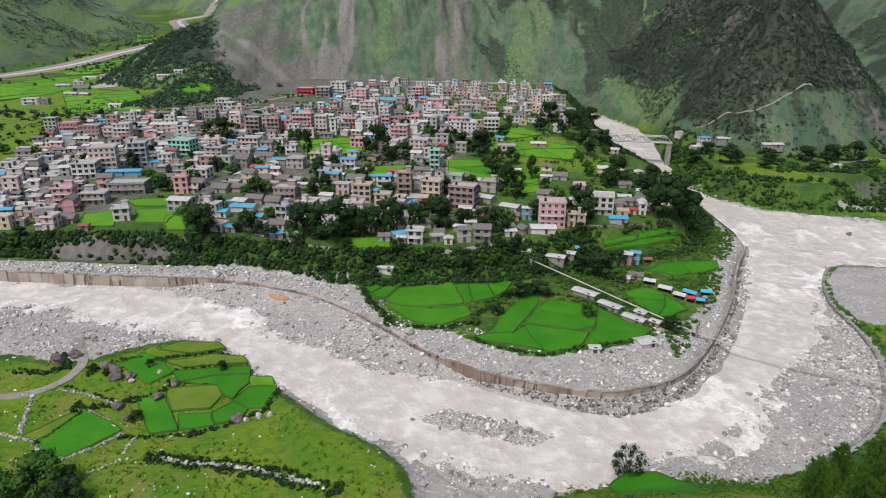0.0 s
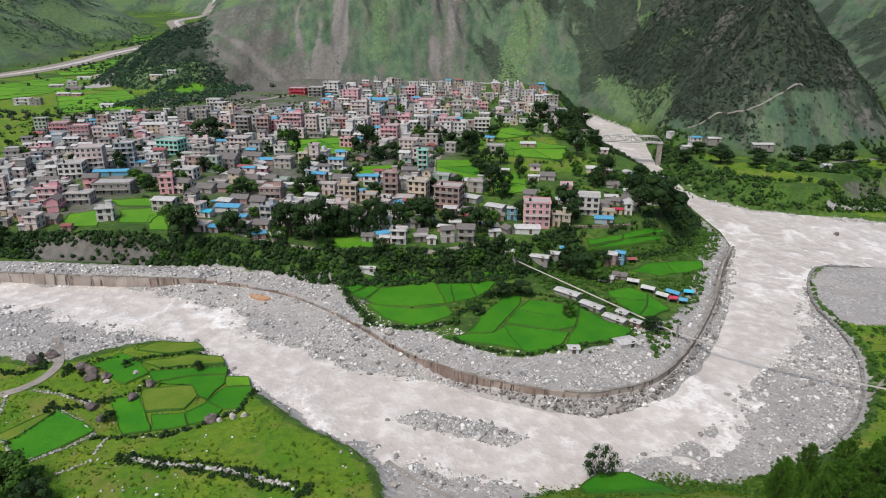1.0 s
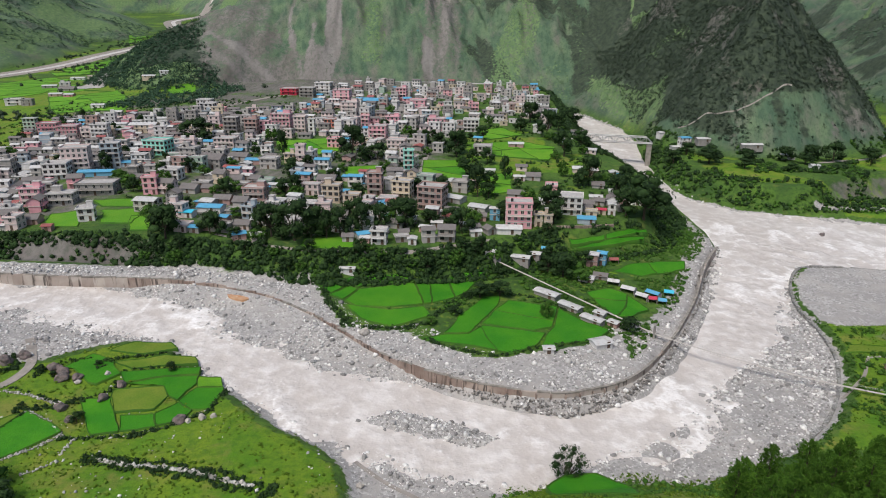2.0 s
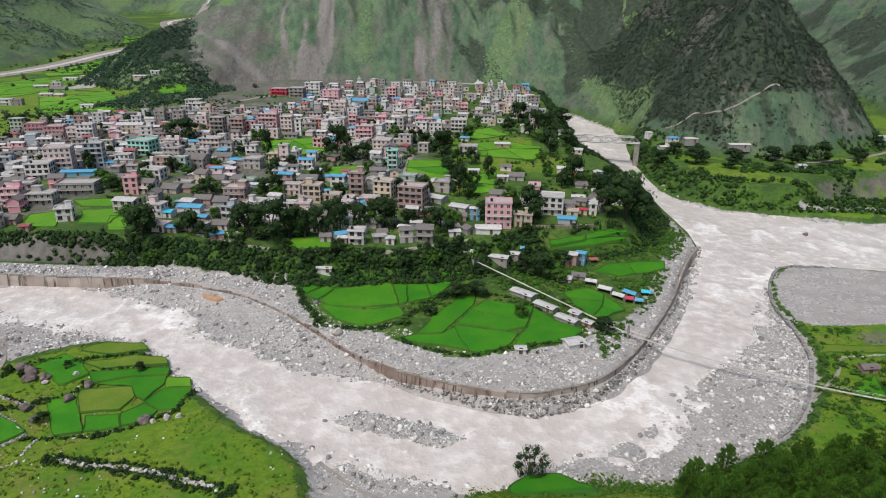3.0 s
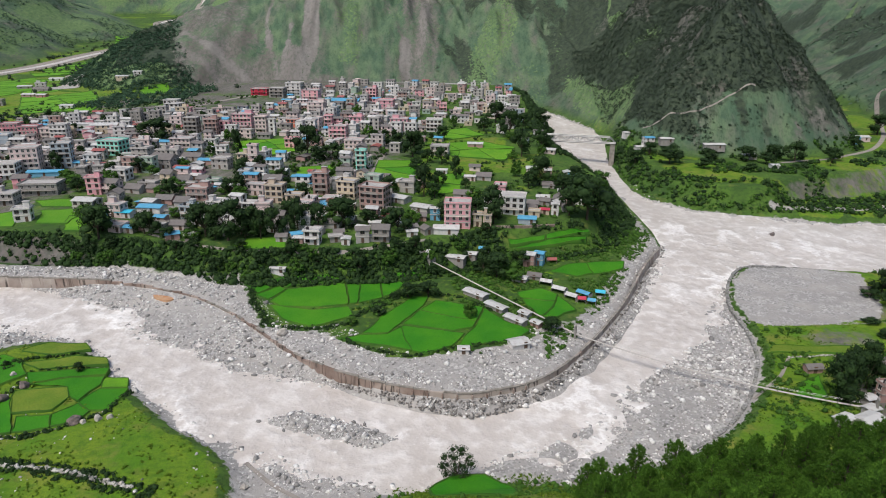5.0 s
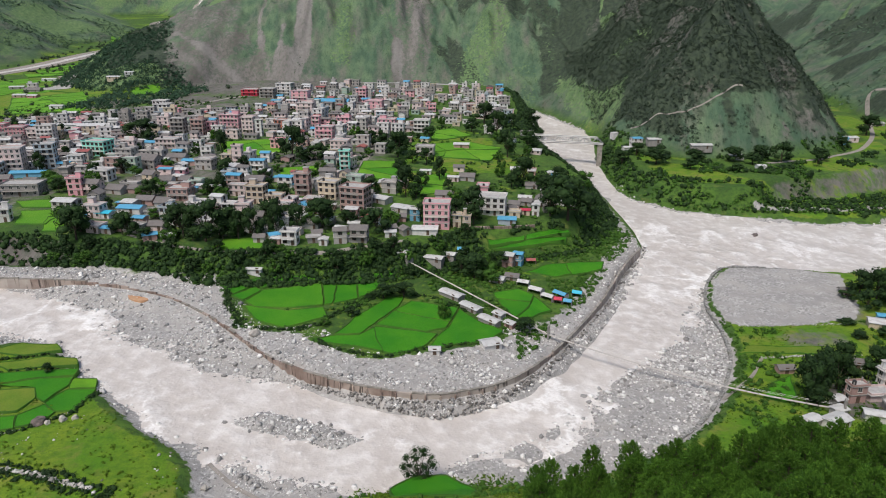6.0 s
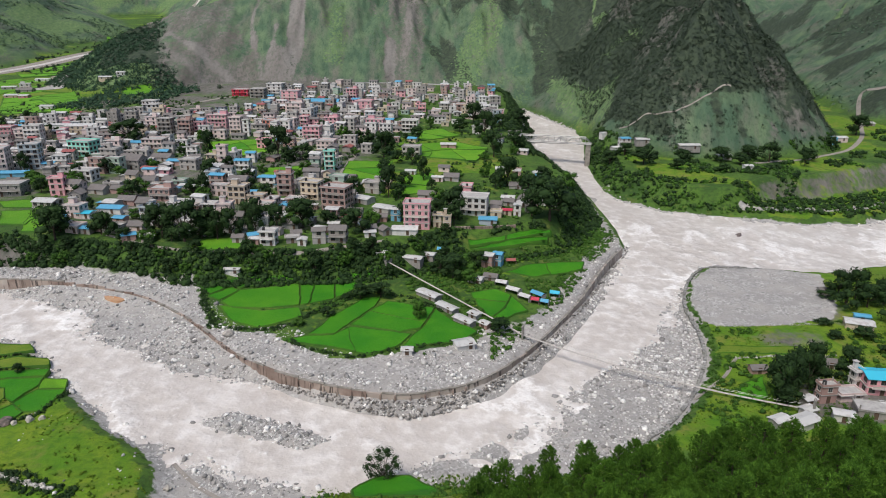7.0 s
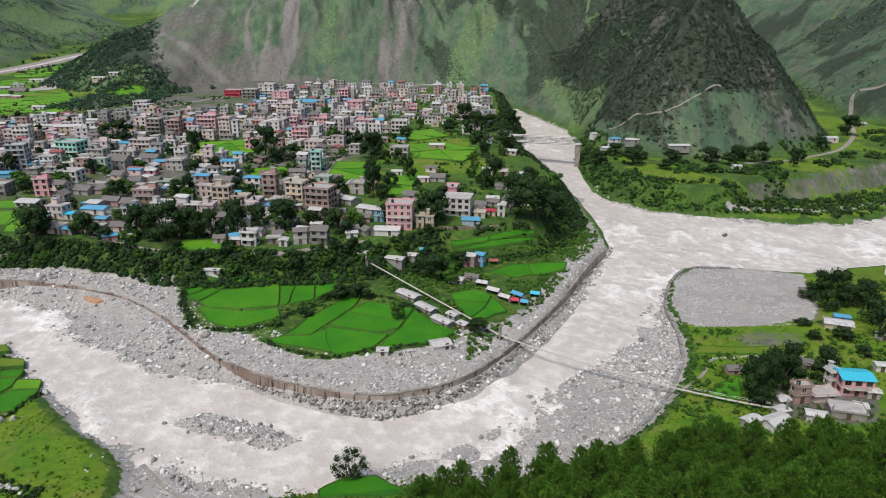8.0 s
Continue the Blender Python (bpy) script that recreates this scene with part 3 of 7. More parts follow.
lush = np.maximum(lush, 0.9 * step(2, 5, brow) * step(8, 2, bluff) * step(0.15, -0.15, rough(GX, GY, 16, 51)) * step(215, 235, GX))
lush = np.maximum(lush, 0.8 * (inside(GX, GY, EASTHILL) < -5) * step(20, 28, brow) * step(2, -6, md) * step(-0.4, 0.1, rough(GX, GY, 30, 49)))
gap = away(GX, GY, [(225, 352), (262, 353), (292, 360), (330, 378), (380, 396), (440, 430)])
shingle = np.maximum(shingle, step(5, 2, gap) * (GX > 215))
upland = np.maximum.reduce([step(-2, 8, md), step(0, 10, inside(GX, GY, WESTHILL)), step(0, 10, inside(GX, GY, VALLEYHILL)), step(0, 10, inside(GX, GY, EASTHILL)), step(0, 10, inside(GX, GY, NORTHHILL))])
farm = rough(GX, GY, 55, 52)
valley = (GX < -300) & (GY > 640)
lush = np.maximum(lush, np.where(valley & (upland < 0.3), 0.75 * step(0.0, 0.35, farm), 0))
for patch, much in (([(62, 720), (78, 800), (100, 850), (120, 880), (138, 830), (122, 780), (98, 745)], 0.55), ([(-84, 840), (-76, 770), (-50, 760), (-42, 810), (-56, 860)], 0.5), ([(165, 690), (178, 735), (190, 668), (203, 610), (214, 585), (200, 548), (186, 520), (180, 560)], 0.62),
                    ([(186, 668), (206, 628), (240, 618), (250, 660), (214, 645)], 0.45), ([(60, 735), (160, 730), (150, 712), (60, 715)], 0.5), ([(-10, 800), (-40, 860), (-20, 900), (0, 860)], 0.35)):
    lush = np.maximum(lush, much * step(-6, 8, inside(GX, GY, patch) + wander))
# terraced plots on far slopes, spread wider to mimic the brightening of haze
lush = np.maximum(lush, np.where(valley & (upland > 0.3), 0.8 * step(-0.35, 0.2, rough(GX, 0.5 * GY, 38, 57)), 0))
nose = step(3, 14, md) * step(178, 200, GX + 8 * rough(GX, GY, 30, 53)) * (GX < 430)
glade = step(510, 490, GY) * step(70, 58, GZ + 6 * rough(GX, GY, 18, 54)) * step(205, 225, GX)
wooded = nose * (1 - 0.8 * glade)
wooded = np.maximum(wooded, (GZ > town_level(GX, GY) + 2) * step(-210, -224, GX + 8 * rough(GX, GY, 25, 92) + 0.45 * (GY - 690)) * (GX > -440) * (GY < 860) * (GY > 640))
wooded = np.maximum(wooded, 0.75 * step(0.05, 0.3, rough(GX + 0.25 * GY, 0.3 * GY, 30, 55)) * step(5, 15, md) * step(10, 60, GX))
wooded = np.maximum(wooded, 0.55 * np.where(valley, step(0.05, 0.3, rough(GX, 0.6 * GY, 60, 85)), 0) * (upland > 0.3))
wooded = np.maximum(wooded, 0.8 * step(0.0, 0.3, rough(GX, 0.6 * GY, 60, 56)) * step(0, 10, inside(GX, GY, EASTHILL)))
scree = land.data.attributes.new("pale_scree", "FLOAT", "POINT")
scree.data.foreach_set("value", pale.ravel().astype(np.float32))
trees = land.data.attributes.new("wooded", "FLOAT", "POINT")
trees.data.foreach_set("value", wooded.ravel().astype(np.float32))
zones = land.data.color_attributes.new("zones", "FLOAT_COLOR", "POINT")
zones.data.foreach_set("color", np.stack([shingle, bare, lush, upland], -1).ravel().astype(np.float32))

wx, wy = np.arange(-240, 360, 1.9), np.concatenate([np.arange(112, 300, 1.2), np.arange(300, 770, 4.0)])
WX, WY = np.meshgrid(wx, wy)
ridge = 1 - 2 * np.abs(rough(WX * 0.75 + WY * 0.5, (WY - WX) * 0.55, 8, 60, 2))
wild = step(-0.15, 0.35, rough(WX, WY, 34, 66))
waves = (0.22 + 0.44 * wild) * ridge + 0.11 * rough(WX, WY, 5, 64, 1)
below = np.where(inside(WX, WY, WATER) < -9, 2.5, 0.0)
river = tagged(sheet("water", wx, wy, river_level(WX, WY) + waves - below, SILT), "pale grey silty river water running fast with foaming rapids", "river", kind="structure")
crest = river.data.attributes.new("crest", "FLOAT", "POINT")
crest.data.foreach_set("value", (step(0.55, 0.95, ridge) * (0.25 + 0.75 * wild)).ravel().astype(np.float32))

# ======================================================================= plants


t = (1 + 5 ** 0.5) / 2
ICO = np.array([(-1, t, 0), (1, t, 0), (-1, -t, 0), (1, -t, 0), (0, -1, t), (0, 1, t), (0, -1, -t), (0, 1, -t), (t, 0, -1), (t, 0, 1), (-t, 0, -1), (-t, 0, 1)]) / (1 + t * t) ** 0.5
ICO_FACES = np.array([(0, 11, 5), (0, 5, 1), (0, 1, 7), (0, 7, 10), (0, 10, 11), (1, 5, 9), (5, 11, 4), (11, 10, 2), (10, 7, 6), (7, 1, 8), (3, 9, 4), (3, 4, 2), (3, 2, 6), (3, 6, 8), (3, 8, 9), (4, 9, 5), (2, 4, 11), (6, 2, 10), (8, 6, 7), (9, 8, 1)])


def cloud(centres, radii, each, leaf, seed, squash=0.8, core=0.5, up=0.3):
    """Leaf cards spread over lumps round a dense heart: verts and triangles."""
    g = np.random.default_rng(seed)
    c = np.repeat(np.asarray(centres, float), each, 0)
    r = np.repeat(np.asarray(radii, float), each)
    d = g.normal(size=(len(c), 3))
    d /= np.linalg.norm(d, axis=1)[:, None]
    shell = (0.68 + 0.42 * g.random(len(c)))[:, None]
    at = c + d * shell * r[:, None] * (1, 1, squash)
    n = d + 0.42 * g.normal(size=d.shape) + (0, 0, up)
    n /= np.linalg.norm(n, axis=1)[:, None]
    u = np.cross(n, g.normal(size=d.shape))
    u /= np.linalg.norm(u, axis=1)[:, None] + 1e-9
    v = np.cross(n, u)
    s = leaf * (0.6 + 0.8 * g.random(len(c)))[:, None]
    quad = np.stack([at - u * s, at - 0.62 * v * s + n * s * 0.2, at + u * s, at + 0.62 * v * s + n * s * 0.1], 1)
    verts = quad.reshape(-1, 3)
    i = np.arange(0, len(verts), 4)[:, None]
    faces = np.concatenate([i + (0, 1, 2), i + (0, 2, 3)])
    if core:
        k = len(radii)
        heart = ICO[None] * (core * (1 + 0.22 * g.normal(size=(k, 12, 1)))) * np.asarray(radii, float)[:, None, None] * (1, 1, squash) + np.asarray(centres, float)[:, None, :]
        faces = np.concatenate([faces, (ICO_FACES[None] + 12 * np.arange(k)[:, None, None] + len(verts)).reshape(-1, 3)])
        verts = np.concatenate([verts, heart.reshape(-1, 3)])
    return verts, faces


def raw_mesh(name, verts, faces, mat):
    me = bpy.data.meshes.new(name)
    k = faces.shape[1]
    me.vertices.add(len(verts))
    me.vertices.foreach_set("co", np.ascontiguousarray(verts, dtype=np.float32).ravel())
    me.loops.add(faces.size)
    me.loops.foreach_set("vertex_index", np.ascontiguousarray(faces, dtype=np.int32).ravel())
    me.polygons.add(len(faces))
    me.polygons.foreach_set("loop_start", np.arange(0, faces.size, k, dtype=np.int32))
    me.materials.append(mat)
    me.update(calc_edges=True)
    return me


def limb(verts, faces, a, b, ra, rb, sides=6):
    a, b = Vector(a), Vector(b)
    q = (b - a).to_track_quat("Z", "Y")
    n = len(verts)
    for at, r in ((a, ra), (b, rb)):
        for k in range(sides):
            t = 2 * math.pi * k / sides
            verts.append(at + q @ Vector((r * math.cos(t), r * math.sin(t), 0)))
    faces += [(n + k, n + (k + 1) % sides, n + sides + (k + 1) % sides, n + sides + k) for k in range(sides)]


def broad_tree(seed, high, wide, leaves, label, leaf=0.42, each=130, lump=1.0, base=0.30, limbs=13):
    """A leafy tree: forked trunk and a crown of lumps with gaps."""
    g = random.Random(seed)
    root = tagged(new("tree"), label, "tree")
    verts, faces, lumps, radii = [], [], [], []
    fork = high * 0.3
    limb(verts, faces, (0, 0, -1.0), (0.1, 0.05, fork), high * 0.035, high * 0.024, 8)
    for k in range(limbs):
        a, lift = k * 2.4 + g.uniform(-0.5, 0.5), g.uniform(base, 0.98)
        out = wide * 0.42 * math.sin(math.pi * min(lift, 0.9)) ** 0.6 * g.uniform(0.5, 1.05)
        tip = (out * math.cos(a), out * math.sin(a), high * lift * 0.9)
        limb(verts, faces, (0.1, 0.05, fork * g.uniform(0.75, 1.0)), tip, high * 0.014, high * 0.004, 5)
        lumps.append(tip)
        radii.append(wide * lump * g.uniform(0.16, 0.27))
    part("trunk", mesh_of("trunk", verts, faces, [BARK]), root)
    part("crown", raw_mesh("crown", *cloud(lumps, radii, each, leaf, seed, 0.75, 0.66), leaves), root)
    return root


def pine_tree(seed, high):
    """A long-needled hill pine: straight stem, whorls of tufted branches, rounded head."""
    g = np.random.default_rng(seed)
    root = tagged(new("pine_tree"), "long-needled hill pine with a rounded tufted green crown", "pine tree", group="pines on the near slope")
    verts, faces = [], []
    limb(verts, faces, (0, 0, -1.2), (0, 0, high * 0.95), 0.2, 0.05, 7)
    tips, lean = [], []
    for k in range(20):
        z = high * (0.2 + 0.78 * k / 20)
        reach = high * 0.235 * (1 - (max(0, k - 4) / 16.5) ** 2.6) ** 0.75 * g.uniform(0.82, 1.12)
        for j in range(7 if k < 15 else 5):
            a = k * 1.1 + j * 0.9 + g.uniform(-0.3, 0.3)
            for part_way in (1.0, 0.74, 0.45):
                r = reach * part_way * g.uniform(0.85, 1.1)
                tips.append((r * math.cos(a), r * math.sin(a), z + 0.30 * r + g.uniform(-0.25, 0.25)))
                lean.append((math.cos(a) * 0.5, math.sin(a) * 0.5, 0.8))
            if j % 3 == 0:
                limb(verts, faces, (0, 0, z - 0.2), tips[-3], 0.05, 0.015, 3)
    for k in range(8):
        tips.append((g.normal() * 0.3, g.normal() * 0.3, high * g.uniform(0.93, 1.02)))
        lean.append((0, 0, 1))
    tips, lean = np.repeat(np.array(tips), 26, 0), np.repeat(np.array(lean), 26, 0)
    tips = tips + 0.07 * g.normal(size=tips.shape)
    d = lean + 0.62 * g.normal(size=tips.shape)
    d /= np.linalg.norm(d, axis=1)[:, None]
    side = np.cross(d, g.normal(size=d.shape))
    side /= np.linalg.norm(side, axis=1)[:, None]
    long, broad = (0.42 + 0.25 * g.random(len(d)))[:, None], 0.032
    base = tips - 0.12 * d
    tri = np.stack([base - side * broad * 0.5, base + d * long * 0.6 - side * broad, base + d * long, base + d * long * 0.6 + side * broad], 1)
    part("trunk", mesh_of("trunk", verts, faces, [BARK]), root)
    part("crown", raw_mesh("crown", tri.reshape(-1, 3), np.arange(len(tri) * 4).reshape(-1, 4), PINE), root)
    return root

# ======================================================================= houses
STOREY = 2.6
BLOCKED = []


def window_mesh(name, w, h, frame_mat, glazed=True):
    t = 0.11
    rows = [(0, -0.03, 0, w + 2 * t, 0.10, t), (0, -0.03, h + t, w + 2 * t, 0.10, t), (-w / 2 - t / 2, -0.03, t, t, 0.10, h), (w / 2 + t / 2, -0.03, t, t, 0.10, h), (0, -0.025, t, 0.07, 0.07, h)]
    verts, faces = boxes(rows)
    if not glazed:
        return mesh_of(name, verts, faces, [frame_mat])
    n = len(verts)
    verts += [(-w / 2, -0.02, t), (w / 2, -0.02, t), (w / 2, -0.02, h + t), (-w / 2, -0.02, h + t)]
    faces.append((n, n + 1, n + 2, n + 3))
    return mesh_of(name, verts, faces, [frame_mat, GLASS], [0] * (len(faces) - 1) + [1])


WINDOWS = [window_mesh("window", 1.15, 1.35, TRIM), window_mesh("window", 1.15, 1.35, WOODEN), window_mesh("window", 1.5, 1.3, WOODEN)]
FRAMES = [window_mesh("window", 1.15, 1.35, TRIM, False), window_mesh("window", 1.15, 1.35, WOODEN, False), window_mesh("window", 1.5, 1.3, WOODEN, False)]
PANES = [box_mesh("pane", [(s * w / 4, -0.008, 0.11, w / 2 - 0.04, 0.02, h) for s in (-1, 1)], GLASS) for w, h in ((1.15, 1.35), (1.15, 1.35), (1.5, 1.3))]
SILLS = [box_mesh("sill", [(0, -0.09, -0.05, w + 0.34, 0.22, 0.07)], TRIM) for w in (1.15, 1.15, 1.5)]
DOOR = box_mesh("door", [(0, -0.03, 0, 1.1, 0.12, 2.1)], WOODEN)
verts, faces = [], []
limb(verts, faces, (0, 0, 0), (0, 0, 1.15), 0.55, 0.55, 12)
limb(verts, faces, (0, 0, 1.15), (0, 0, 1.4), 0.55, 0.2, 12)
TANK = mesh_of("water_tank", verts, faces + [tuple(range(len(verts) - 12, len(verts)))], [PLASTIC])

NAMES = {"pink": "pink", "rose": "rose-pink", "pinkwhite": "pinkish white", "white": "whitewashed", "cream": "cream", "beige": "sandy beige", "grey": "grey plastered", "concrete": "bare concrete",
         "brick": "red-brown brick", "crimson": "crimson and white", "teal": "turquoise", "green": "pale green", "blue": "blue-painted", "paleblue": "pale blue", "orange": "orange-red", "red": "bright red"}
TOPS = {"flat": "flat concrete roof", "tin": "pale tin roof", "bluetin": "blue tin roof", "redtin": "rusty red tin roof", "red": "crimson tin roof", "stone": "grey stone roof", "cyantin": "bright blue tin roof"}


def house(x, y, w, d, n, turn, wall, roof, windows=4, where="in the town", name="house", low=2.6, lean=0.0):
    g = random.Random(int(x * 13 + y * 7))
    a = radians(turn)
    corners = [(x + i * w / 2 * math.cos(a) - j * d / 2 * math.sin(a), y + i * w / 2 * math.sin(a) + j * d / 2 * math.cos(a)) for i in (-1, 1) for j in (-1, 1)]
    z = float(np.median(level(*np.array(corners).T)))
    high = n * STOREY if n > 1 else low
    count = ("", "one-storey", "two-storey", "three-storey", "four-storey", "five-storey")[n]
    root = thing(name, f"{count} {NAMES[wall]} house, {TOPS[roof]}, {where}", "house", pose(x, y, z, 0, 0, turn), "town houses")
    BLOCKED.append((x, y, max(w, d) * 0.5 + 0.6))
    part("wall", box_mesh("wall", [(0, 0, -2.5, w, d, high + 2.5)], WALLS[wall]), root)
    trim = TRIM if wall not in ("concrete", "brick") else CONCRETE
    for k in range(1, n):
        part("floor_slab", box_mesh("floor_slab", [(0, 0, k * STOREY - 0.12, w + 0.36, d + 0.36, 0.24)], trim), root)
        if g.random() < 0.55 and w > 5:
            bw, off = w * g.uniform(0.5, 0.96), g.uniform(-0.02, 0.02) * w
            rows = [(off, -d / 2 - 0.68, k * STOREY - 0.1, bw, 1.0, 0.16), (off, -d / 2 - 1.14, k * STOREY + 0.5, bw, 0.06, 0.42)] + [(off + (j - 2) * bw * 0.24, -d / 2 - 1.14, k * STOREY, 0.09, 0.08, 0.52) for j in range(5)]
            part("balcony", box_mesh("balcony", rows, trim if g.random() < 0.6 else WALLS[wall]), root)
    if roof == "flat":
        t, p, o = 0.16, g.choice((0.25, 0.6, 0.6)), g.choice((0.6, 0.8, 1.2))
        rows = [(0, 0, high, w + o, d + o, 0.22)] + [(0, s * (d / 2 + 0.2), high + 0.2, w + 0.56, t, p) for s in (-1, 1)] + [(s * (w / 2 + 0.2), 0, high + 0.2, t, d + 0.2, p) for s in (-1, 1)]
        part("roof", mesh_of("roof", *boxes(rows), [ROOFS["flat"], WALLS[wall]], [0] * 6 + [1] * 24), root)
        if n > 1 and g.random() < 0.4:
            sx, sy = g.choice((-1, 1)) * w * 0.24, d * 0.22
            part("stair_head", mesh_of("stair_head", *boxes([(sx, sy, high + 0.2, w * 0.36, d * 0.36, 2.3), (sx, sy, high + 2.5, w * 0.36 + 0.5, d * 0.36 + 0.5, 0.16)]), [WALLS[wall], ROOFS["flat"]], [0] * 6 + [1] * 6), root)
        if g.random() < 0.45:
            part("water_tank", TANK, root, "black plastic water tank", pose(-w * 0.28, -d * 0.1, high + 0.22))
        if wall in ("concrete", "brick", "grey") and g.random() < 0.6:
            for i, j in ((-1, -1), (1, -1), (1, 1), (-1, 1)):
                part("column_stub", STUB, root, "", pose(i * (w / 2 - 0.2), j * (d / 2 - 0.2), high + 0.2))
    else:
        over, up = 0.4, min(w, d) * (0.12 if roof != "stone" else 0.28)
        along = w >= d
        l, s = (w, d) if along else (d, w)
        sec = [(-s / 2 - over, high - over * up / (s / 2)), (0, high + up), (s / 2 + over, high - over * up / (s / 2))]
        pts = []
        for e in (-l / 2 - over, l / 2 + over):
            for u, k in sec + [(u, k + 0.16) for u, k in sec[::-1]]:
                pts.append((e, u, k) if along else (u, e, k))
        fs = [(0, 1, 4, 5), (1, 2, 3, 4), (6, 11, 10, 7), (7, 10, 9, 8)] + [(i, 6 + i, 6 + (i + 1) % 6, (i + 1) % 6) for i in range(6)]
        part("roof", mesh_of("roof", pts, fs, [ROOFS[roof]]), root)
        ends = [(s / 2, high), (-s / 2, high), (0, high + up)]
        pts = [((e, u, k) if along else (u, e, k)) for e in (-l / 2 + 0.01, l / 2 - 0.01) for u, k in ends]
        part("gable", mesh_of("gable", pts, [(0, 1, 2), (3, 5, 4), (0, 3, 4, 1)], [WALLS[wall]]), root)
    if g.random() < lean:
        lw, ld = g.uniform(2.2, 3.6), g.uniform(2.0, 3.0)
        s, front = g.choice((-1, 1)), -d / 2 + ld / 2
        part("lean_to", mesh_of("lean_to", *boxes([(s * (w / 2 + lw / 2), front, -1.5, lw, ld, 3.6), (s * (w / 2 + lw / 2 + 0.1), front - 0.2, 2.1, lw + 0.5, ld + 0.7, 0.12)]),
                                [WALLS[g.choice(("grey", "concrete", "brick", "white"))], ROOFS[g.choice(("tin", "stone", "tin", "redtin", "bluetin"))]], [0] * 6 + [1] * 6), root, "low lean-to shed under sheet roofing")
    if windows:
        pane = WINDOWS[0] if wall in ("crimson", "rose", "pinkwhite") else g.choice(WINDOWS)
        sides = [(w, 0, -d / 2, 0), (d, w / 2 if x < 30 else -w / 2, 0, 90 if x < 30 else -90)]
        if low < 2.5 and n == 1:
            sides = sides[:1]
        for long, ox, oy, rot in sides:
            m = max(1, min(windows, int((long - 0.6) / 2.3)))
            for k in range(n):
                for i in range(m):
                    u = (i + 0.5) / m * long - long / 2
                    at = pose(ox, oy, 0, 0, 0, rot) @ pose(u, 0, k * STOREY + 0.85)
                    if k == 0 and rot == 0 and i == m // 2:
                        part("door", DOOR, root, "", pose(u, -d / 2, 0.05))
                    elif n > 1 or low > 2.4:
                        if y > 285:
                            part("window", pane, root, "", at)
                            continue
                        j = WINDOWS.index(pane)
                        sash = part("window", FRAMES[j], root, "", at)
                        part("pane", PANES[j], sash)
                        part("sill", SILLS[j], sash)
    return root


FAR_VERTS, FAR_FACES, FAR_PICKS = [], [], []
FAR_MATS = list(WALLS.values()) + list(ROOFS.values()) + [TRIM, GLASS]
WALL_PICK = {k: i for i, k in enumerate(WALLS)}
ROOF_PICK = {k: len(WALLS) + i for i, k in enumerate(ROOFS)}


def far_house(x, y, w, d, n, turn, wall, roof):
    """The same sort of house where it stands too far off to pick out singly."""
    a, high = radians(turn), n * STOREY
    z = float(level(np.array([x]), np.array([y]))[0])
    rows, picks = [(0, 0, -2.5, w, d, high + 2.5)], [WALL_PICK[wall]]
    rows += [(0, 0, k * STOREY - 0.12, w + 0.36, d + 0.36, 0.24) for k in range(1, n)]
    picks += [len(FAR_MATS) - 2] * (n - 1)
    if roof == "flat":
        rows += [(0, 0, high, w + 0.6, d + 0.6, 0.2), (0, -d / 2 - 0.2, high + 0.2, w + 0.5, 0.16, 0.5), (w / 2 + 0.2, 0, high + 0.2, 0.16, d + 0.2, 0.5)]
        picks += [ROOF_PICK["flat"], WALL_PICK[wall], WALL_PICK[wall]]
        if int(x * 7 + y) % 3 == 0:
            rows.append((w * 0.2, d * 0.2, high + 0.2, w * 0.36, d * 0.36, 2.0))
            picks.append(WALL_PICK[wall])
    for long, ox, oy, rot in ((w, 0, -d / 2, 0), (d, w / 2 if x < 30 else -w / 2, 0, 90)):
        m = max(1, int((long - 0.6) / 2.6))
        for k in range(n):
            for i in range(m):
                u = (i + 0.5) / m * long - long / 2
                rows.append((ox + (u if rot == 0 else 0), oy + (u if rot else 0), k * STOREY + 0.9, 1.2 if rot == 0 else 0.12, 0.12 if rot == 0 else 1.2, 1.35))
                picks.append(len(FAR_MATS) - 1)
    v, f = boxes(rows)
    each = [p for p in picks for _ in range(6)]
    if roof != "flat":
        up, over, m = d * 0.18, 0.5, len(v)
        v += [(e, u, k) for e in (-w / 2 - over, w / 2 + over) for u, k in ((-d / 2 - over, high - 0.1), (0, high + up), (d / 2 + over, high - 0.1), (0, high + up - 0.2))]
        f += [(m, m + 4, m + 5, m + 1), (m + 1, m + 5, m + 6, m + 2), (m, m + 1, m + 2, m + 3), (m + 4, m + 7, m + 6, m + 5), (m, m + 3, m + 7, m + 4), (m + 3, m + 2, m + 6, m + 7)]
        each += [ROOF_PICK[roof]] * 6
    n0 = len(FAR_VERTS)
    FAR_VERTS.extend((x + p[0] * math.cos(a) - p[1] * math.sin(a), y + p[0] * math.sin(a) + p[1] * math.cos(a), z + p[2]) for p in v)
    FAR_FACES.extend(tuple(n0 + i for i in q) for q in f)
    FAR_PICKS.extend(each)
    BLOCKED.append((x, y, 3.2))


STUB = box_mesh("column_stub", [(0, 0, 0, 0.28, 0.28, 1.3)], CONCRETE)

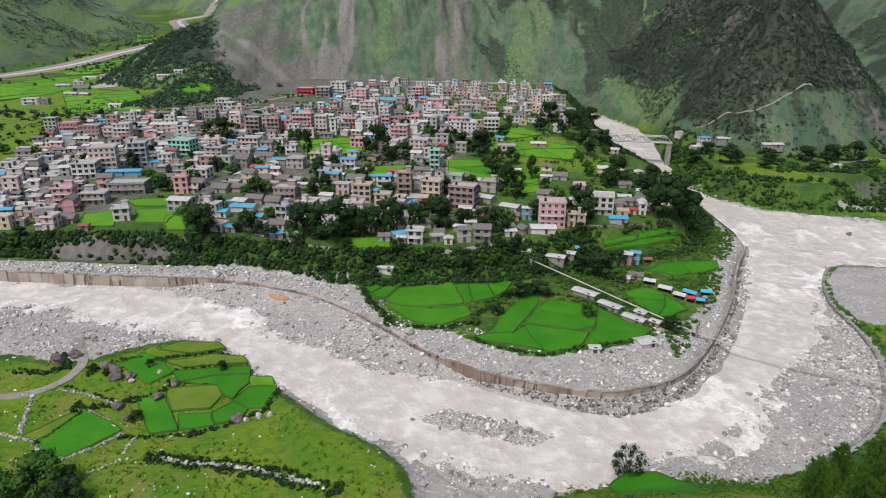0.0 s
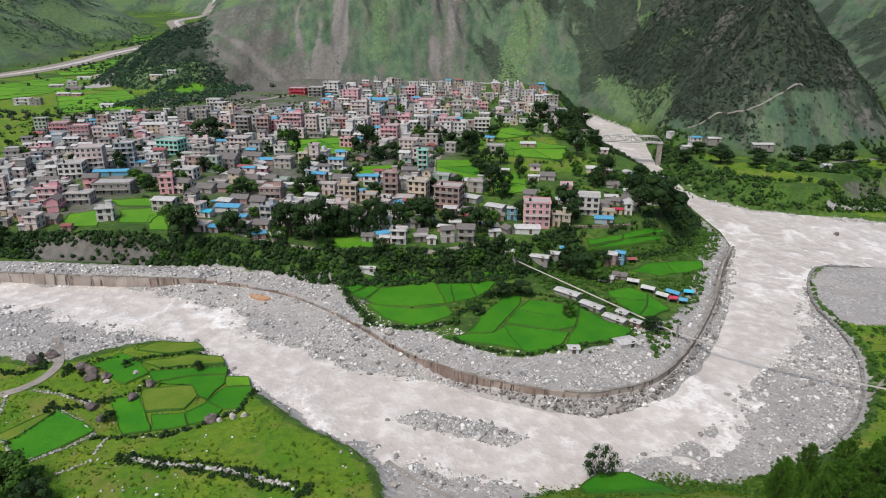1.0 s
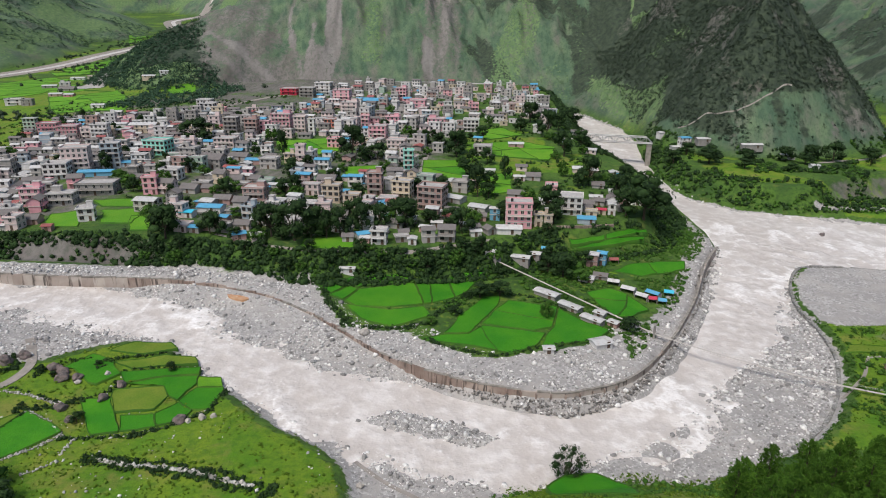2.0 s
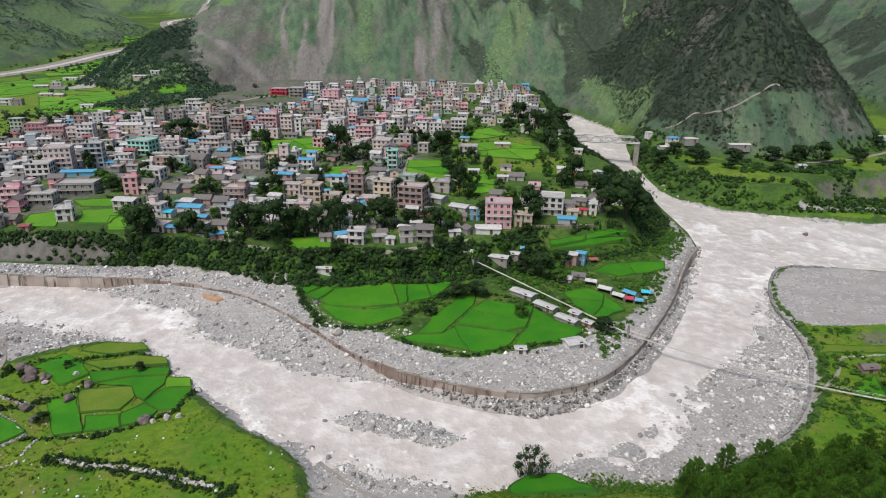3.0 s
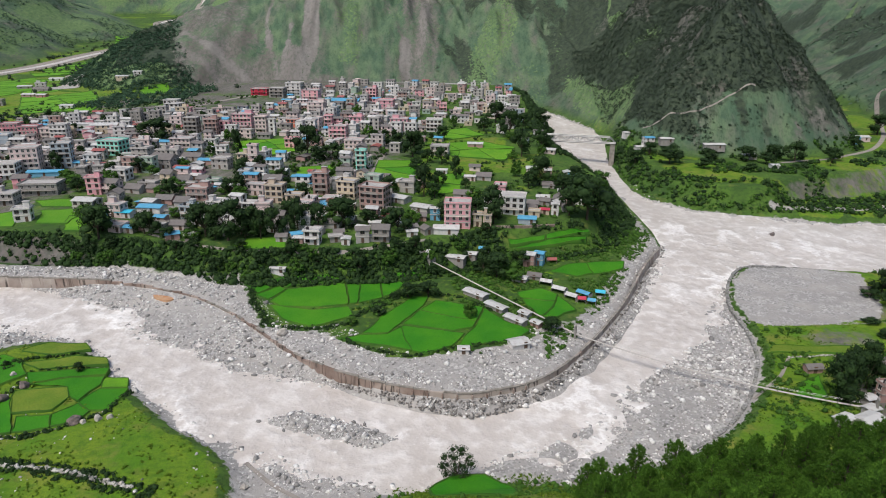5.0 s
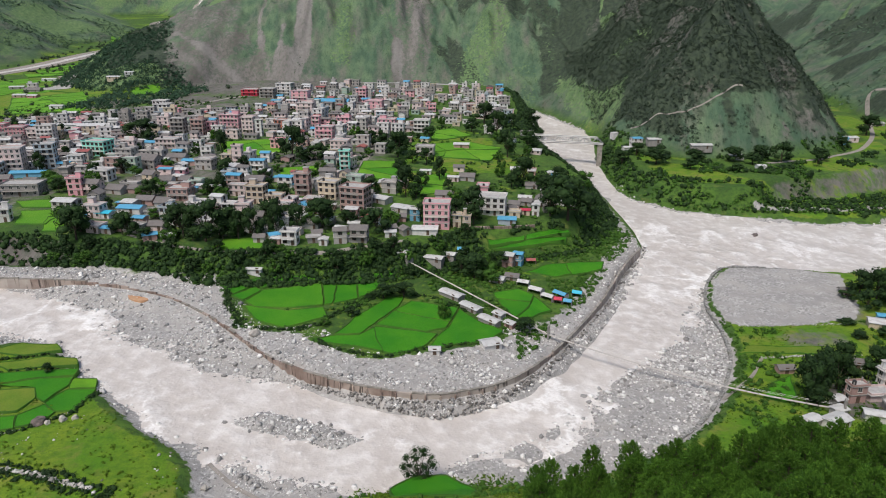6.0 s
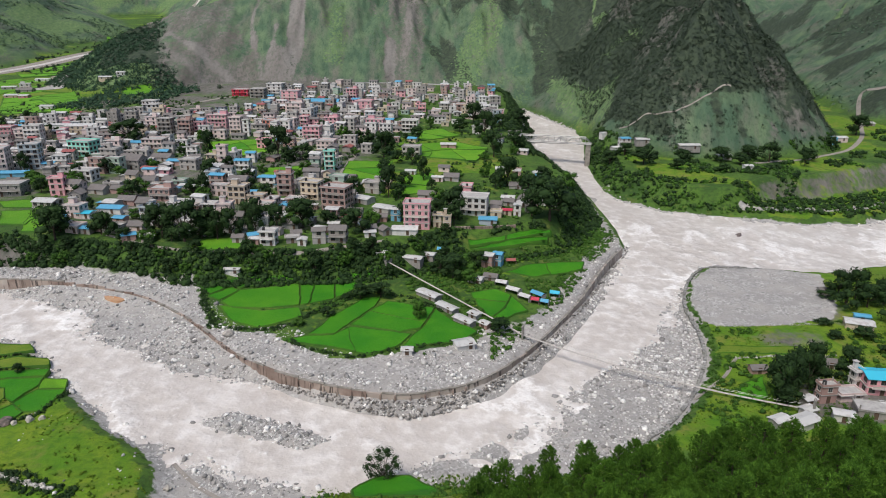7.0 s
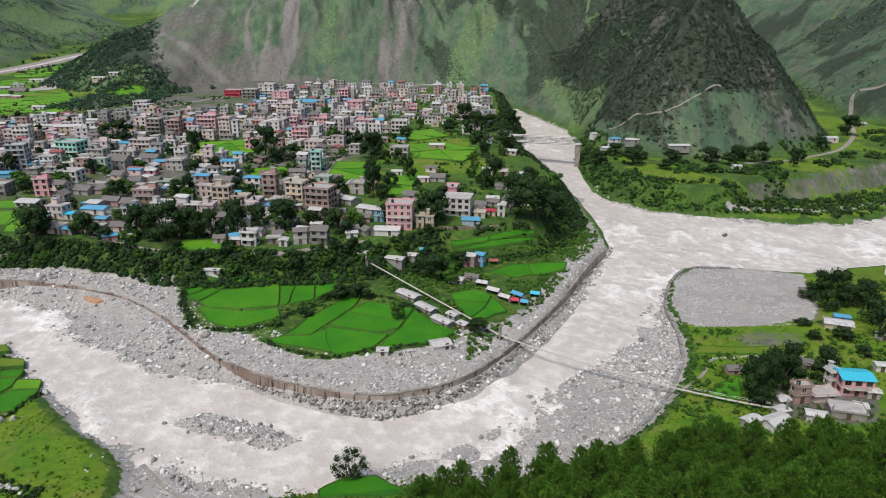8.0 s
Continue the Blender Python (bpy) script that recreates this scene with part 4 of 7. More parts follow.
# ======================================================================= fields
FIELDS_LOWER = [
    [(-31.1, 218.9), (-25.6, 221.9), (-20.6, 221.2), (-25.1, 211.9)],
    [(-25.4, 210.7), (-19.9, 219.4), (-16.3, 216.3), (-20.7, 207.5)],
    [(-25.6, 222.0), (-17.1, 224.7), (-13.9, 221.0), (-16.0, 217.6), (-20.6, 221.2)],
    [(-16.5, 224.6), (1.8, 227.7), (2.9, 224.2), (-6.9, 222.1), (-13.1, 219.7)],
    [(-15.7, 216.3), (-6.7, 220.4), (3.2, 223.2), (7.4, 204.5), (-4.1, 201.7), (-15.5, 202.3), (-19.9, 206.2)],
    [(3.8, 223.6), (8.9, 224.8), (9.9, 206.1), (7.7, 204.9)],
    [(9.3, 224.8), (16.4, 227.4), (17.8, 211.1), (10.3, 206.1)],
]
FIELDS_LOBES = [
    [(17.0, 227.9), (32.7, 236.7), (28.4, 229.5), (21.0, 215.6), (18.1, 211.9)],
    [(-19.2, 202.9), (-3.8, 199.6), (7.9, 202.7), (10.0, 196.0), (1.2, 189.6), (-2.2, 188.0), (-12.9, 193.2)],
    [(14.1, 183.9), (23.3, 203.7), (28.0, 212.5), (34.0, 214.1), (32.2, 204.4), (25.3, 191.4), (21.9, 184.6)],
    [(26.3, 191.0), (33.2, 204.4), (36.8, 210.2), (44.0, 208.0), (52.7, 205.2), (48.6, 190.1), (42.3, 186.4)],
    [(6.6, 180.5), (14.5, 183.0), (22.0, 183.8), (26.6, 189.7), (41.9, 185.9), (45.7, 185.1), (41.7, 176.6), (33.1, 172.0), (23.0, 176.0), (12.7, 178.7)],
    [(53.4, 204.8), (60.2, 194.1), (66.6, 188.2), (61.2, 182.4), (50.4, 178.9), (42.9, 175.2), (46.4, 185.0), (49.3, 190.1)],
]
FIELDS_LOWER = FIELDS_LOWER + FIELDS_LOBES
FIELDS_EAST = [
    [(66.9, 259.9), (82.8, 264.6), (82.6, 262.6), (67.7, 257.7)],
    [(83.3, 264.6), (103.7, 276.0), (104.2, 274.0), (83.5, 262.6)],
    [(68.2, 257.5), (82.5, 262.1), (102.3, 272.1), (101.3, 269.4), (84.7, 260.3), (73.7, 257.8)],
    [(80.8, 241.1), (89.7, 249.4), (102.6, 254.6), (115.5, 256.7), (112.5, 248.2), (91.4, 236.7)],
    [(66.5, 219.8), (75.8, 223.4), (80.9, 218.2), (76.5, 206.4), (71.2, 200.5), (68.2, 209.1)],
    [(81.2, 217.4), (85.3, 206.8), (77.4, 201.1), (71.9, 200.5), (77.0, 206.7)],
]
FIELDS_TOWN = [
    [(-89, 412), (-51, 427), (-47, 387), (-59, 375), (-80, 384)],
    [(4, 370), (28, 373), (27, 332), (4, 335)],
    [(33, 414), (66, 428), (86, 414), (77, 378), (60, 381), (34, 389)],
    [(39, 457), (58, 470), (69, 446), (44, 428)],
    [(36, 342), (52, 348), (48, 311), (32, 304)],
    [(-152, 269), (-141, 274), (-131, 251), (-144, 251)],
    [(-142, 287), (-121, 289), (-117, 277), (-134, 277)],
    [(-131, 272), (-115, 274), (-111, 255), (-124, 255)],
    [(-116, 265), (-107, 267), (-101, 247), (-109, 247)],
    [(-40, 243), (-21, 245), (-20, 234), (-40, 232)],
    [(-37, 351), (-19, 357), (-18, 341), (-36, 335)],
]
FIELDS_BANK = [
    [(-94.0, 128.7), (-89.8, 141.0), (-77.2, 133.4), (-86.8, 122.2)],
    [(-98.3, 130.6), (-92.5, 139.6), (-90.4, 140.1), (-94.6, 128.9)],
    [(-79.3, 146.0), (-71.5, 147.6), (-66.8, 138.6), (-64.6, 133.9), (-70.2, 133.3), (-74.4, 139.3)],
    [(-66.0, 140.6), (-58.8, 141.5), (-56.6, 136.0), (-64.0, 134.2)],
    [(-72.6, 151.3), (-60.6, 152.9), (-58.6, 149.0), (-59.8, 143.8), (-67.8, 142.1), (-70.6, 145.9)],
    [(-70.9, 154.0), (-62.1, 158.0), (-54.3, 159.3), (-53.1, 155.0), (-55.1, 148.0), (-58.0, 149.6), (-60.5, 153.5)],
    [(-51.9, 152.6), (-45.3, 153.9), (-45.4, 143.6), (-49.6, 143.1), (-54.2, 147.3)],
    [(-58.0, 141.7), (-54.2, 146.2), (-49.6, 142.3), (-50.4, 138.6), (-56.0, 136.7)],
    [(-91.3, 161.6), (-87.3, 168.7), (-79.5, 165.4), (-75.0, 159.5), (-78.4, 154.5), (-81.6, 155.1), (-88.3, 161.0)],
    [(-74.2, 160.5), (-64.3, 162.6), (-55.8, 164.4), (-54.7, 160.6), (-63.1, 158.8), (-71.5, 155.1)],
    [(-78.1, 165.8), (-66.7, 170.3), (-59.0, 170.1), (-57.4, 166.8), (-72.3, 162.8)],
    [(-82.8, 171.6), (-77.6, 177.7), (-68.6, 178.3), (-65.6, 174.8), (-73.6, 171.2)],
    [(-53.9, 160.1), (-48.0, 159.9), (-45.9, 155.6), (-51.6, 153.4)],
]
FIELDS_WEST = [
    [(-498, 768), (-480, 853), (-429, 896), (-391, 827), (-390, 687), (-415, 634)],
    [(-396, 709), (-335, 719), (-254, 594), (-246, 549), (-308, 553)],
    [(-610, 1400), (-600, 1515), (-556, 1425), (-568, 1300)],
    [(-505, 910), (-490, 1000), (-485, 1080), (-440, 1020), (-400, 930), (-430, 905), (-475, 870)],
    [(-253, 661), (-230, 676), (-217, 642), (-236, 628)],
]
FIELDS_FLAT8 = [
    [(142.5, 167.2), (150, 171), (145.7, 158.8), (141.0, 155.9), (136.3, 158.3)],
    [(141.5, 186), (154.7, 185.5), (172.1, 184.8), (182, 190), (176, 190.5), (158, 189.5), (146, 190.5)],
    [(243, 272), (264, 277), (238, 239), (224, 240)],
]


def field(pts, mat, label, name="rice_field", lift=0.16, bund=0.32, group="rice fields"):
    """A flat plot that follows the ground, rimmed by a low earth bund."""
    g = np.array(pts, float)
    ring, mid = [], g.mean(0)
    g = np.stack([0.97 * g + 0.03 * np.roll(g, 1, 0), 0.97 * g + 0.03 * np.roll(g, -1, 0)], 1).reshape(-1, 2)
    for i in range(len(g)):
        a, b = g[i], g[(i + 1) % len(g)]
        m = max(1, int(np.hypot(*(b - a)) / 1.8))
        for k in range(m):
            q = a + (b - a) * k / m
            ring.append(q + 1.0 * np.array([rough(q[0], q[1], 7, 70), rough(q[0], q[1], 7, 71)]))
    ring = np.array(ring)
    rings = [ring * (1 - s) + mid * s for s in (0, 0.12, 0.3, 0.5, 0.75)]
    pts2 = np.concatenate(rings + [mid[None]])
    soil = level(pts2[:, 0], pts2[:, 1])
    flat = 0.75 * np.mean(soil) + 0.25 * soil
    z = np.maximum(flat, soil + 0.1) + lift
    n = len(ring)
    faces = [(r * n + i, r * n + (i + 1) % n, (r + 1) * n + (i + 1) % n, (r + 1) * n + i) for r in range(4) for i in range(n)] + [(4 * n + i, 4 * n + (i + 1) % n, 5 * n) for i in range(n)]
    root = tagged(new(name), label, "field", group)
    part("crop", mesh_of("crop", np.column_stack([pts2, z]), faces, [mat], smooth=True), root)
    out = ring + (ring - mid) / (np.linalg.norm(ring - mid, axis=1)[:, None]) * bund
    inn = ring - (ring - mid) / (np.linalg.norm(ring - mid, axis=1)[:, None]) * bund
    top = z[:n] + 0.2
    bv = np.concatenate([np.column_stack([out, level(out[:, 0], out[:, 1]) - 0.3]), np.column_stack([ring * 0.5 + out * 0.5, top]), np.column_stack([ring * 0.5 + inn * 0.5, top]), np.column_stack([inn, z[:n] - 0.1])])
    bf = [(r * n + i, r * n + (i + 1) % n, (r + 1) * n + (i + 1) % n, (r + 1) * n + i) for r in range(3) for i in range(n)]
    part("bund", mesh_of("bund", bv, bf, [BUND], smooth=True), root)
    return root


def cut(pts, a, n):
    """The parts of an area on the two sides of a line."""
    out = ([], [])
    for i in range(len(pts)):
        p, q = pts[i], pts[(i + 1) % len(pts)]
        dp, dq = (p[0] - a[0]) * n[0] + (p[1] - a[1]) * n[1], (q[0] - a[0]) * n[0] + (q[1] - a[1]) * n[1]
        out[0 if dp < 0 else 1].append(p)
        if dp * dq < 0:
            m = (p[0] + (q[0] - p[0]) * dp / (dp - dq), p[1] + (q[1] - p[1]) * dp / (dp - dq))
            out[0].append(m)
            out[1].append(m)
    return out


def plots_of(pts, most, g):
    """Splits farmland into plots of at most that many square metres."""
    p = np.array(pts, float)
    size = 0.5 * abs(np.dot(p[:, 0], np.roll(p[:, 1], 1)) - np.dot(p[:, 1], np.roll(p[:, 0], 1)))
    if size < most or len(pts) < 3:
        return [pts] if len(pts) > 2 and size > 12 else []
    mid = p.mean(0)
    way = np.linalg.svd(p - mid)[2][0]
    turn = g.uniform(-0.35, 0.35)
    way = (way[0] * math.cos(turn) - way[1] * math.sin(turn), way[0] * math.sin(turn) + way[1] * math.cos(turn))
    mid = mid + np.array(way) * g.uniform(-0.12, 0.12) * size ** 0.5
    return [r for half in cut(pts, mid, way) for r in plots_of(half, most * g.uniform(0.85, 1.15), g)]


g = random.Random(17)
for k, big in enumerate(FIELDS_LOWER):
    soft = k in (3, 4, 8)
    for pts in plots_of(big, 420 if k in (4, 8) else 300, g):
        field(pts, MIDRICE if soft else PADDY, "yellow-green rice plot below the town scarp" if soft else "bright green rice plot below the town scarp", bund=0.2)
for k, pts in enumerate(FIELDS_BANK):
    mid = np.mean(np.array(pts), 0)
    pts = [tuple(mid + 1.07 * (np.array(q) - mid)) for q in pts]
    field(pts, (PADDY, FALLOW, PADDY, PADDY, FALLOW, PADDY, PADDY, PADDY, PADDY, PADDY, FALLOW, FALLOW, LIME)[k], "rough yellowish grass plot on the near bank" if k in (1, 4, 10, 11) else "green walled rice plot on the near bank", bund=0.17)
for plots, label in ((FIELDS_EAST, "bright green terraced rice plot on the point"),):
    for big in plots:
        for pts in plots_of(big, 190, g):
            field(pts, PADDY, label)
for big in FIELDS_TOWN:
    for pts in plots_of(big, 420, g):
        field(pts, LIME if g.random() < 0.85 else MIDRICE, "light green rice plot between town houses")
for big in FIELDS_WEST:
    for pts in plots_of(big, 1100, g):
        field(pts, LIME if g.random() < 0.75 else FALLOW, "light green farm plot beyond the town", bund=0.7)
for k, pts in enumerate(FIELDS_FLAT8):
    field(pts, MIDRICE if k == 0 else FALLOW, "rough green meadow plot on the flat", "meadow")
TOWN_WEST = [
    (-254.3, 456.1, 12.5, 9.0, 3, 6, 'crimson', 'flat'),
    (-232.9, 442.1, 12.2, 8.8, 3, 6, 'crimson', 'flat'),
    (-271.5, 464.0, 7.9, 5.7, 4, 8, 'green', 'flat'),
    (-216.5, 431.3, 6.1, 4.4, 3, 8, 'pinkwhite', 'flat'),
    (-205.2, 427.6, 10.2, 7.3, 4, 6, 'white', 'flat'),
    (-177.2, 343.2, 12.9, 9.3, 5, 14, 'pinkwhite', 'flat'),
    (-162.7, 351.0, 9.3, 6.7, 5, 12, 'paleblue', 'flat'),
    (-181.7, 331.5, 11.5, 8.3, 3, 10, 'white', 'flat'),
    (-163.1, 333.9, 17.0, 6, 1, 6, 'blue', 'bluetin'),
    (-145.9, 300.0, 16.7, 9.5, 2, 5, 'concrete', 'flat'),
    (-154.8, 285.6, 10.5, 7.6, 2, 6, 'grey', 'flat'),
]
TOWN_SLOPE = [
    (-172.5, 303.2, 8.4, 6.0, 2, 6, 'concrete', 'flat'),
    (-131.4, 259.8, 6.3, 4.5, 2, 14, 'white', 'flat'),
    (-120.7, 298.2, 6.2, 4.5, 3, 8, 'pink', 'flat'),
    (-149.2, 379.9, 13.7, 9.5, 3, -12, 'teal', 'flat'),
    (-120.2, 323.0, 9.6, 6.9, 2, -8, 'white', 'flat'),
    (-113.9, 300.3, 7.6, 5.5, 2, -10, 'pinkwhite', 'stone'),
    (-103.8, 301.8, 8.3, 6.0, 1, -16, 'grey', 'stone'),
    (-95.1, 302.7, 6.5, 4.7, 1, -8, 'brick', 'stone'),
    (-111.6, 272.6, 9.5, 6.8, 2, -10, 'grey', 'tin'),
    (-97.5, 267.8, 7.5, 5.4, 2, -10, 'pinkwhite', 'flat'),
    (-85.5, 274.7, 10.4, 6, 1, -8, 'white', 'bluetin'),
]
TOWN_BLUE = [
    (-74.2, 269.8, 5.9, 4.2, 1, -8, 'grey', 'flat'),
    (-71.2, 293.7, 9.9, 7.1, 2, -6, 'brick', 'flat'),
    (-123.1, 357.9, 9.4, 6.8, 3, -8, 'grey', 'flat'),
    (-122.3, 433.1, 9.0, 6.5, 4, -4, 'concrete', 'flat'),
    (-108.1, 429.2, 8.0, 5.8, 4, -4, 'brick', 'flat'),
    (-172.2, 532.5, 11.0, 7.9, 3, 0, 'white', 'flat'),
    (-126.0, 398.9, 10.5, 6, 1, -6, 'white', 'bluetin'),
    (-195.3, 450.7, 12.1, 6, 1, 4, 'paleblue', 'bluetin'),
    (-220.3, 476.3, 19.8, 6, 1, 4, 'white', 'tin'),
    (-186.8, 450.4, 17.4, 9.5, 2, 4, 'cream', 'tin'),
    (-180.3, 484.8, 7.2, 5.2, 3, 0, 'concrete', 'flat'),
]
TOWN_ROSE = [
    (-93.3, 266.9, 6.2, 4.5, 1, -8, 'white', 'cyantin'),
    (-196.2, 491.5, 20.8, 6, 1, 3, 'white', 'tin'),
    (-93.1, 450.0, 12.7, 9.1, 4, -4, 'rose', 'flat'),
    (-79.1, 441.4, 7.6, 5.5, 4, -6, 'pinkwhite', 'flat'),
    (-70.3, 433.8, 4.2, 3.4, 4, -6, 'white', 'flat'),
    (-62.7, 462.7, 7.9, 5.7, 2, -4, 'orange', 'flat'),
    (-26.5, 429.1, 11.2, 8.1, 3, -8, 'rose', 'flat'),
    (-18.8, 462.5, 9.0, 6.5, 3, -8, 'rose', 'flat'),
    (-38.3, 463.7, 5.5, 4.0, 3, -8, 'rose', 'flat'),
    (-12.8, 399.7, 10.8, 7.8, 2, -8, 'pinkwhite', 'flat'),
    (-62.5, 356.4, 5.1, 3.7, 4, -6, 'pinkwhite', 'flat'),
]
TOWN_MIDDLE = [
    (-69.1, 358.7, 5.4, 3.9, 2, -6, 'cream', 'flat'),
    (-49.4, 348.0, 7.7, 5.5, 2, -6, 'white', 'bluetin'),
    (-53.8, 319.5, 7.3, 5.3, 2, -10, 'brick', 'bluetin'),
    (-41.2, 311.2, 8.6, 6.2, 2, -8, 'pinkwhite', 'stone'),
    (-27.9, 316.5, 7.3, 5.2, 2, -10, 'white', 'bluetin'),
    (-17.4, 304.1, 6.8, 4.9, 4, -6, 'brick', 'flat'),
    (-35.9, 291.5, 8.1, 5.8, 3, -8, 'beige', 'flat'),
    (-26.3, 286.2, 7.1, 5.1, 2, -8, 'beige', 'flat'),
    (-42.9, 272.7, 5.7, 4.1, 2, -6, 'white', 'flat'),
    (-3.5, 349.8, 5.3, 3.8, 4, -4, 'teal', 'flat'),
    (-4.3, 299.9, 8.8, 6.3, 3, -16, 'cream', 'flat'),
]
TOWN_BRICK = [
    (9.7, 283.4, 11.4, 8.2, 4, -18, 'brick', 'flat'),
    (11.4, 459.8, 12.0, 8.6, 3, -6, 'rose', 'flat'),
    (35.4, 458.8, 10.6, 7.6, 3, -6, 'white', 'flat'),
    (45.8, 262.8, 10.6, 7.7, 4, -5, 'pink', 'flat'),
    (54.1, 263.1, 3.3, 3.4, 2, -5, 'cream', 'flat'),
    (58.1, 262.5, 3.3, 3.4, 2, -5, 'beige', 'flat'),
    (70.5, 282.9, 11.8, 8.5, 3, -12, 'white', 'flat'),
    (20.2, 294.6, 8.6, 6, 1, -34, 'grey', 'tin'),
    (30.6, 281.5, 8.3, 6.0, 1, -30, 'grey', 'tin'),
    (36.6, 270.2, 4.2, 3.4, 2, -10, 'blue', 'tin'),
    (39.0, 389.2, 10.6, 7.6, 2, -8, 'grey', 'flat'),
]
TOWN_PINK = [
    (39.9, 345.7, 5.5, 4.0, 1, -6, 'white', 'tin'),
    (54.3, 333.0, 5.6, 4.0, 1, -8, 'pinkwhite', 'tin'),
    (85.3, 283.3, 4.0, 3.4, 1, -12, 'cream', 'red'),
    (80.1, 279.6, 4.8, 3.5, 1, -12, 'cream', 'flat'),
    (-10.3, 239.6, 5.9, 4.2, 2, -6, 'white', 'flat'),
    (-15.7, 240.1, 3.4, 3.4, 1, -4, 'brick', 'tin'),
    (2.3, 239.8, 3.2, 3.4, 1, 0, 'white', 'tin'),
    (8.4, 242.0, 5.0, 3.6, 2, 8, 'grey', 'stone'),
    (27.2, 249.7, 4.3, 3.4, 1, 6, 'white', 'tin'),
    (-22.5, 241.5, 4.2, 3.4, 1, 0, 'grey', 'stone'),
    (41.0, 254.6, 10.0, 6, 1, -4, 'white', 'tin'),
]
TOWN_EDGE = [
    (75.7, 269.9, 7.4, 5.3, 1, -8, 'paleblue', 'bluetin'),
    (89.7, 282.3, 3.2, 3.4, 2, -10, 'white', 'tin'),
    (-60.1, 260.0, 8.1, 5.8, 1, -4, 'white', 'tin'),
    (-66.2, 253.5, 6.3, 4.6, 1, -6, 'pinkwhite', 'stone'),
    (11.8, 259.1, 4.5, 3.4, 1, -4, 'grey', 'tin'),
    (-5.4, 257.9, 6.5, 4.6, 1, -6, 'grey', 'stone'),
    (-0.7, 263.4, 7.8, 5.6, 1, -8, 'concrete', 'tin'),
    (-77.6, 348.5, 9.2, 6.7, 2, -8, 'grey', 'flat'),
    (-88.4, 356.9, 8.1, 5.8, 1, -8, 'brick', 'bluetin'),
    (-98.6, 364.8, 11.0, 6, 1, -10, 'grey', 'stone'),
    (-107.2, 346.9, 11.8, 8.5, 2, -12, 'concrete', 'stone'),
]
TOWN_STONE = [
    (-114.7, 395.1, 12.4, 8.9, 2, -6, 'pinkwhite', 'flat'),
    (-86.2, 377.7, 6.3, 4.5, 2, -6, 'white', 'flat'),
    (-155.5, 352.2, 8.0, 5.8, 1, 4, 'paleblue', 'bluetin'),
    (-150.1, 356.4, 7.5, 5.4, 2, 2, 'white', 'flat'),
    (-50.6, 399.7, 7.8, 5.6, 2, -6, 'pink', 'flat'),
    (61.2, 411.4, 9.3, 6, 1, -6, 'brick', 'tin'),
    (61.5, 335.0, 7.7, 5.5, 1, -8, 'grey', 'stone'),
    (70.9, 298.7, 8.1, 5.8, 1, -12, 'grey', 'tin'),
    (-141.5, 248.7, 3.5, 3.4, 1, 6, 'brick', 'redtin'),
]
FAR = [
    (-120, 604, 14.6, 12, 2, -4, 'red', 'flat'),
    (-102, 592, 12.4, 12, 3, -4, 'concrete', 'flat'),
    (-90, 606, 13.7, 11, 4, -6, 'white', 'flat'),
    (-68, 566, 13.8, 11, 4, -6, 'pink', 'flat'),
    (-42, 565, 29.2, 14, 1, -6, 'concrete', 'bluetin'),
    (-19, 584, 8.5, 10, 4, -6, 'pink', 'flat'),
    (-163, 513, 10.9, 10, 3, -6, 'white', 'flat'),
    (-4, 538, 13.1, 11, 3, -6, 'rose', 'flat'),
    (41, 542, 8.0, 10, 2, 0, 'pink', 'flat'),
    (72, 548, 10.7, 10, 2, 0, 'brick', 'flat'),
    (-56, 521, 12.7, 11, 3, -6, 'pinkwhite', 'flat'),
]
EAST = [
    (44.5, 242.5, 7.6, 3.8, 1, -22, 'concrete', 'tin'),
    (51.0, 246.5, 4.2, 3.4, 1, -22, 'concrete', 'tin'),
    (32.5, 240.0, 3.6, 3.2, 1, -10, 'white', 'tin'),
    (74.5, 248.0, 4.4, 4.2, 2, -24, 'brick', 'tin'),
    (78.5, 249.5, 3.6, 3.6, 2, -24, 'blue', 'bluetin'),
    (68.5, 231.0, 5.4, 3.6, 1, -24, 'grey', 'tin'),
    (74.5, 234.0, 5.0, 3.2, 1, -20, 'concrete', 'stone'),
]
SHEDS = [
    (51, 215, 9.0, 3.6, 1, -44, 'concrete', 'tin'),
    (57.3, 204.5, 8.0, 3.0, 1, -48, 'concrete', 'tin'),
    (62.8, 195, 7.4, 3.0, 1, -46, 'concrete', 'tin'),
    (66.4, 199.5, 3.6, 2.6, 1, -46, 'grey', 'tin'),
    (69.4, 193.5, 3.2, 2.4, 1, -44, 'brick', 'tin'),
    (62, 180, 5.6, 4.4, 1, 20, 'white', 'tin'),
    (45, 174, 3.0, 2.4, 1, 0, 'white', 'tin'),
    (-21, 225.5, 5.4, 2.0, 1, -4, 'white', 'tin'),
]
RIVERSIDE = [
    (108, 336, 5.0, 5, 2, -10, 'blue', 'bluetin'),
    (94, 328, 6.0, 5, 1, -10, 'grey', 'stone'),
    (109, 355, 4.5, 5, 1, 0, 'cream', 'tin'),
    (100, 318, 5.5, 4.5, 1, -8, 'white', 'tin'),
    (88, 306, 6.0, 5, 1, -12, 'grey', 'tin'),
]
for row in TOWN_WEST + TOWN_SLOPE + TOWN_BLUE + TOWN_ROSE + TOWN_MIDDLE + TOWN_BRICK + TOWN_PINK + TOWN_EDGE + TOWN_STONE:
    house(*row, windows=5, low=2.3)
    BLOCKED.append((row[0] - 0.04 * row[0], row[1] - row[3] / 2 - 2.5, row[2] * 0.4))
for row in FAR:
    house(*row, windows=3)
for row in EAST + SHEDS + RIVERSIDE:
    house(*row, windows=2, where="on the river point", low=1.6)
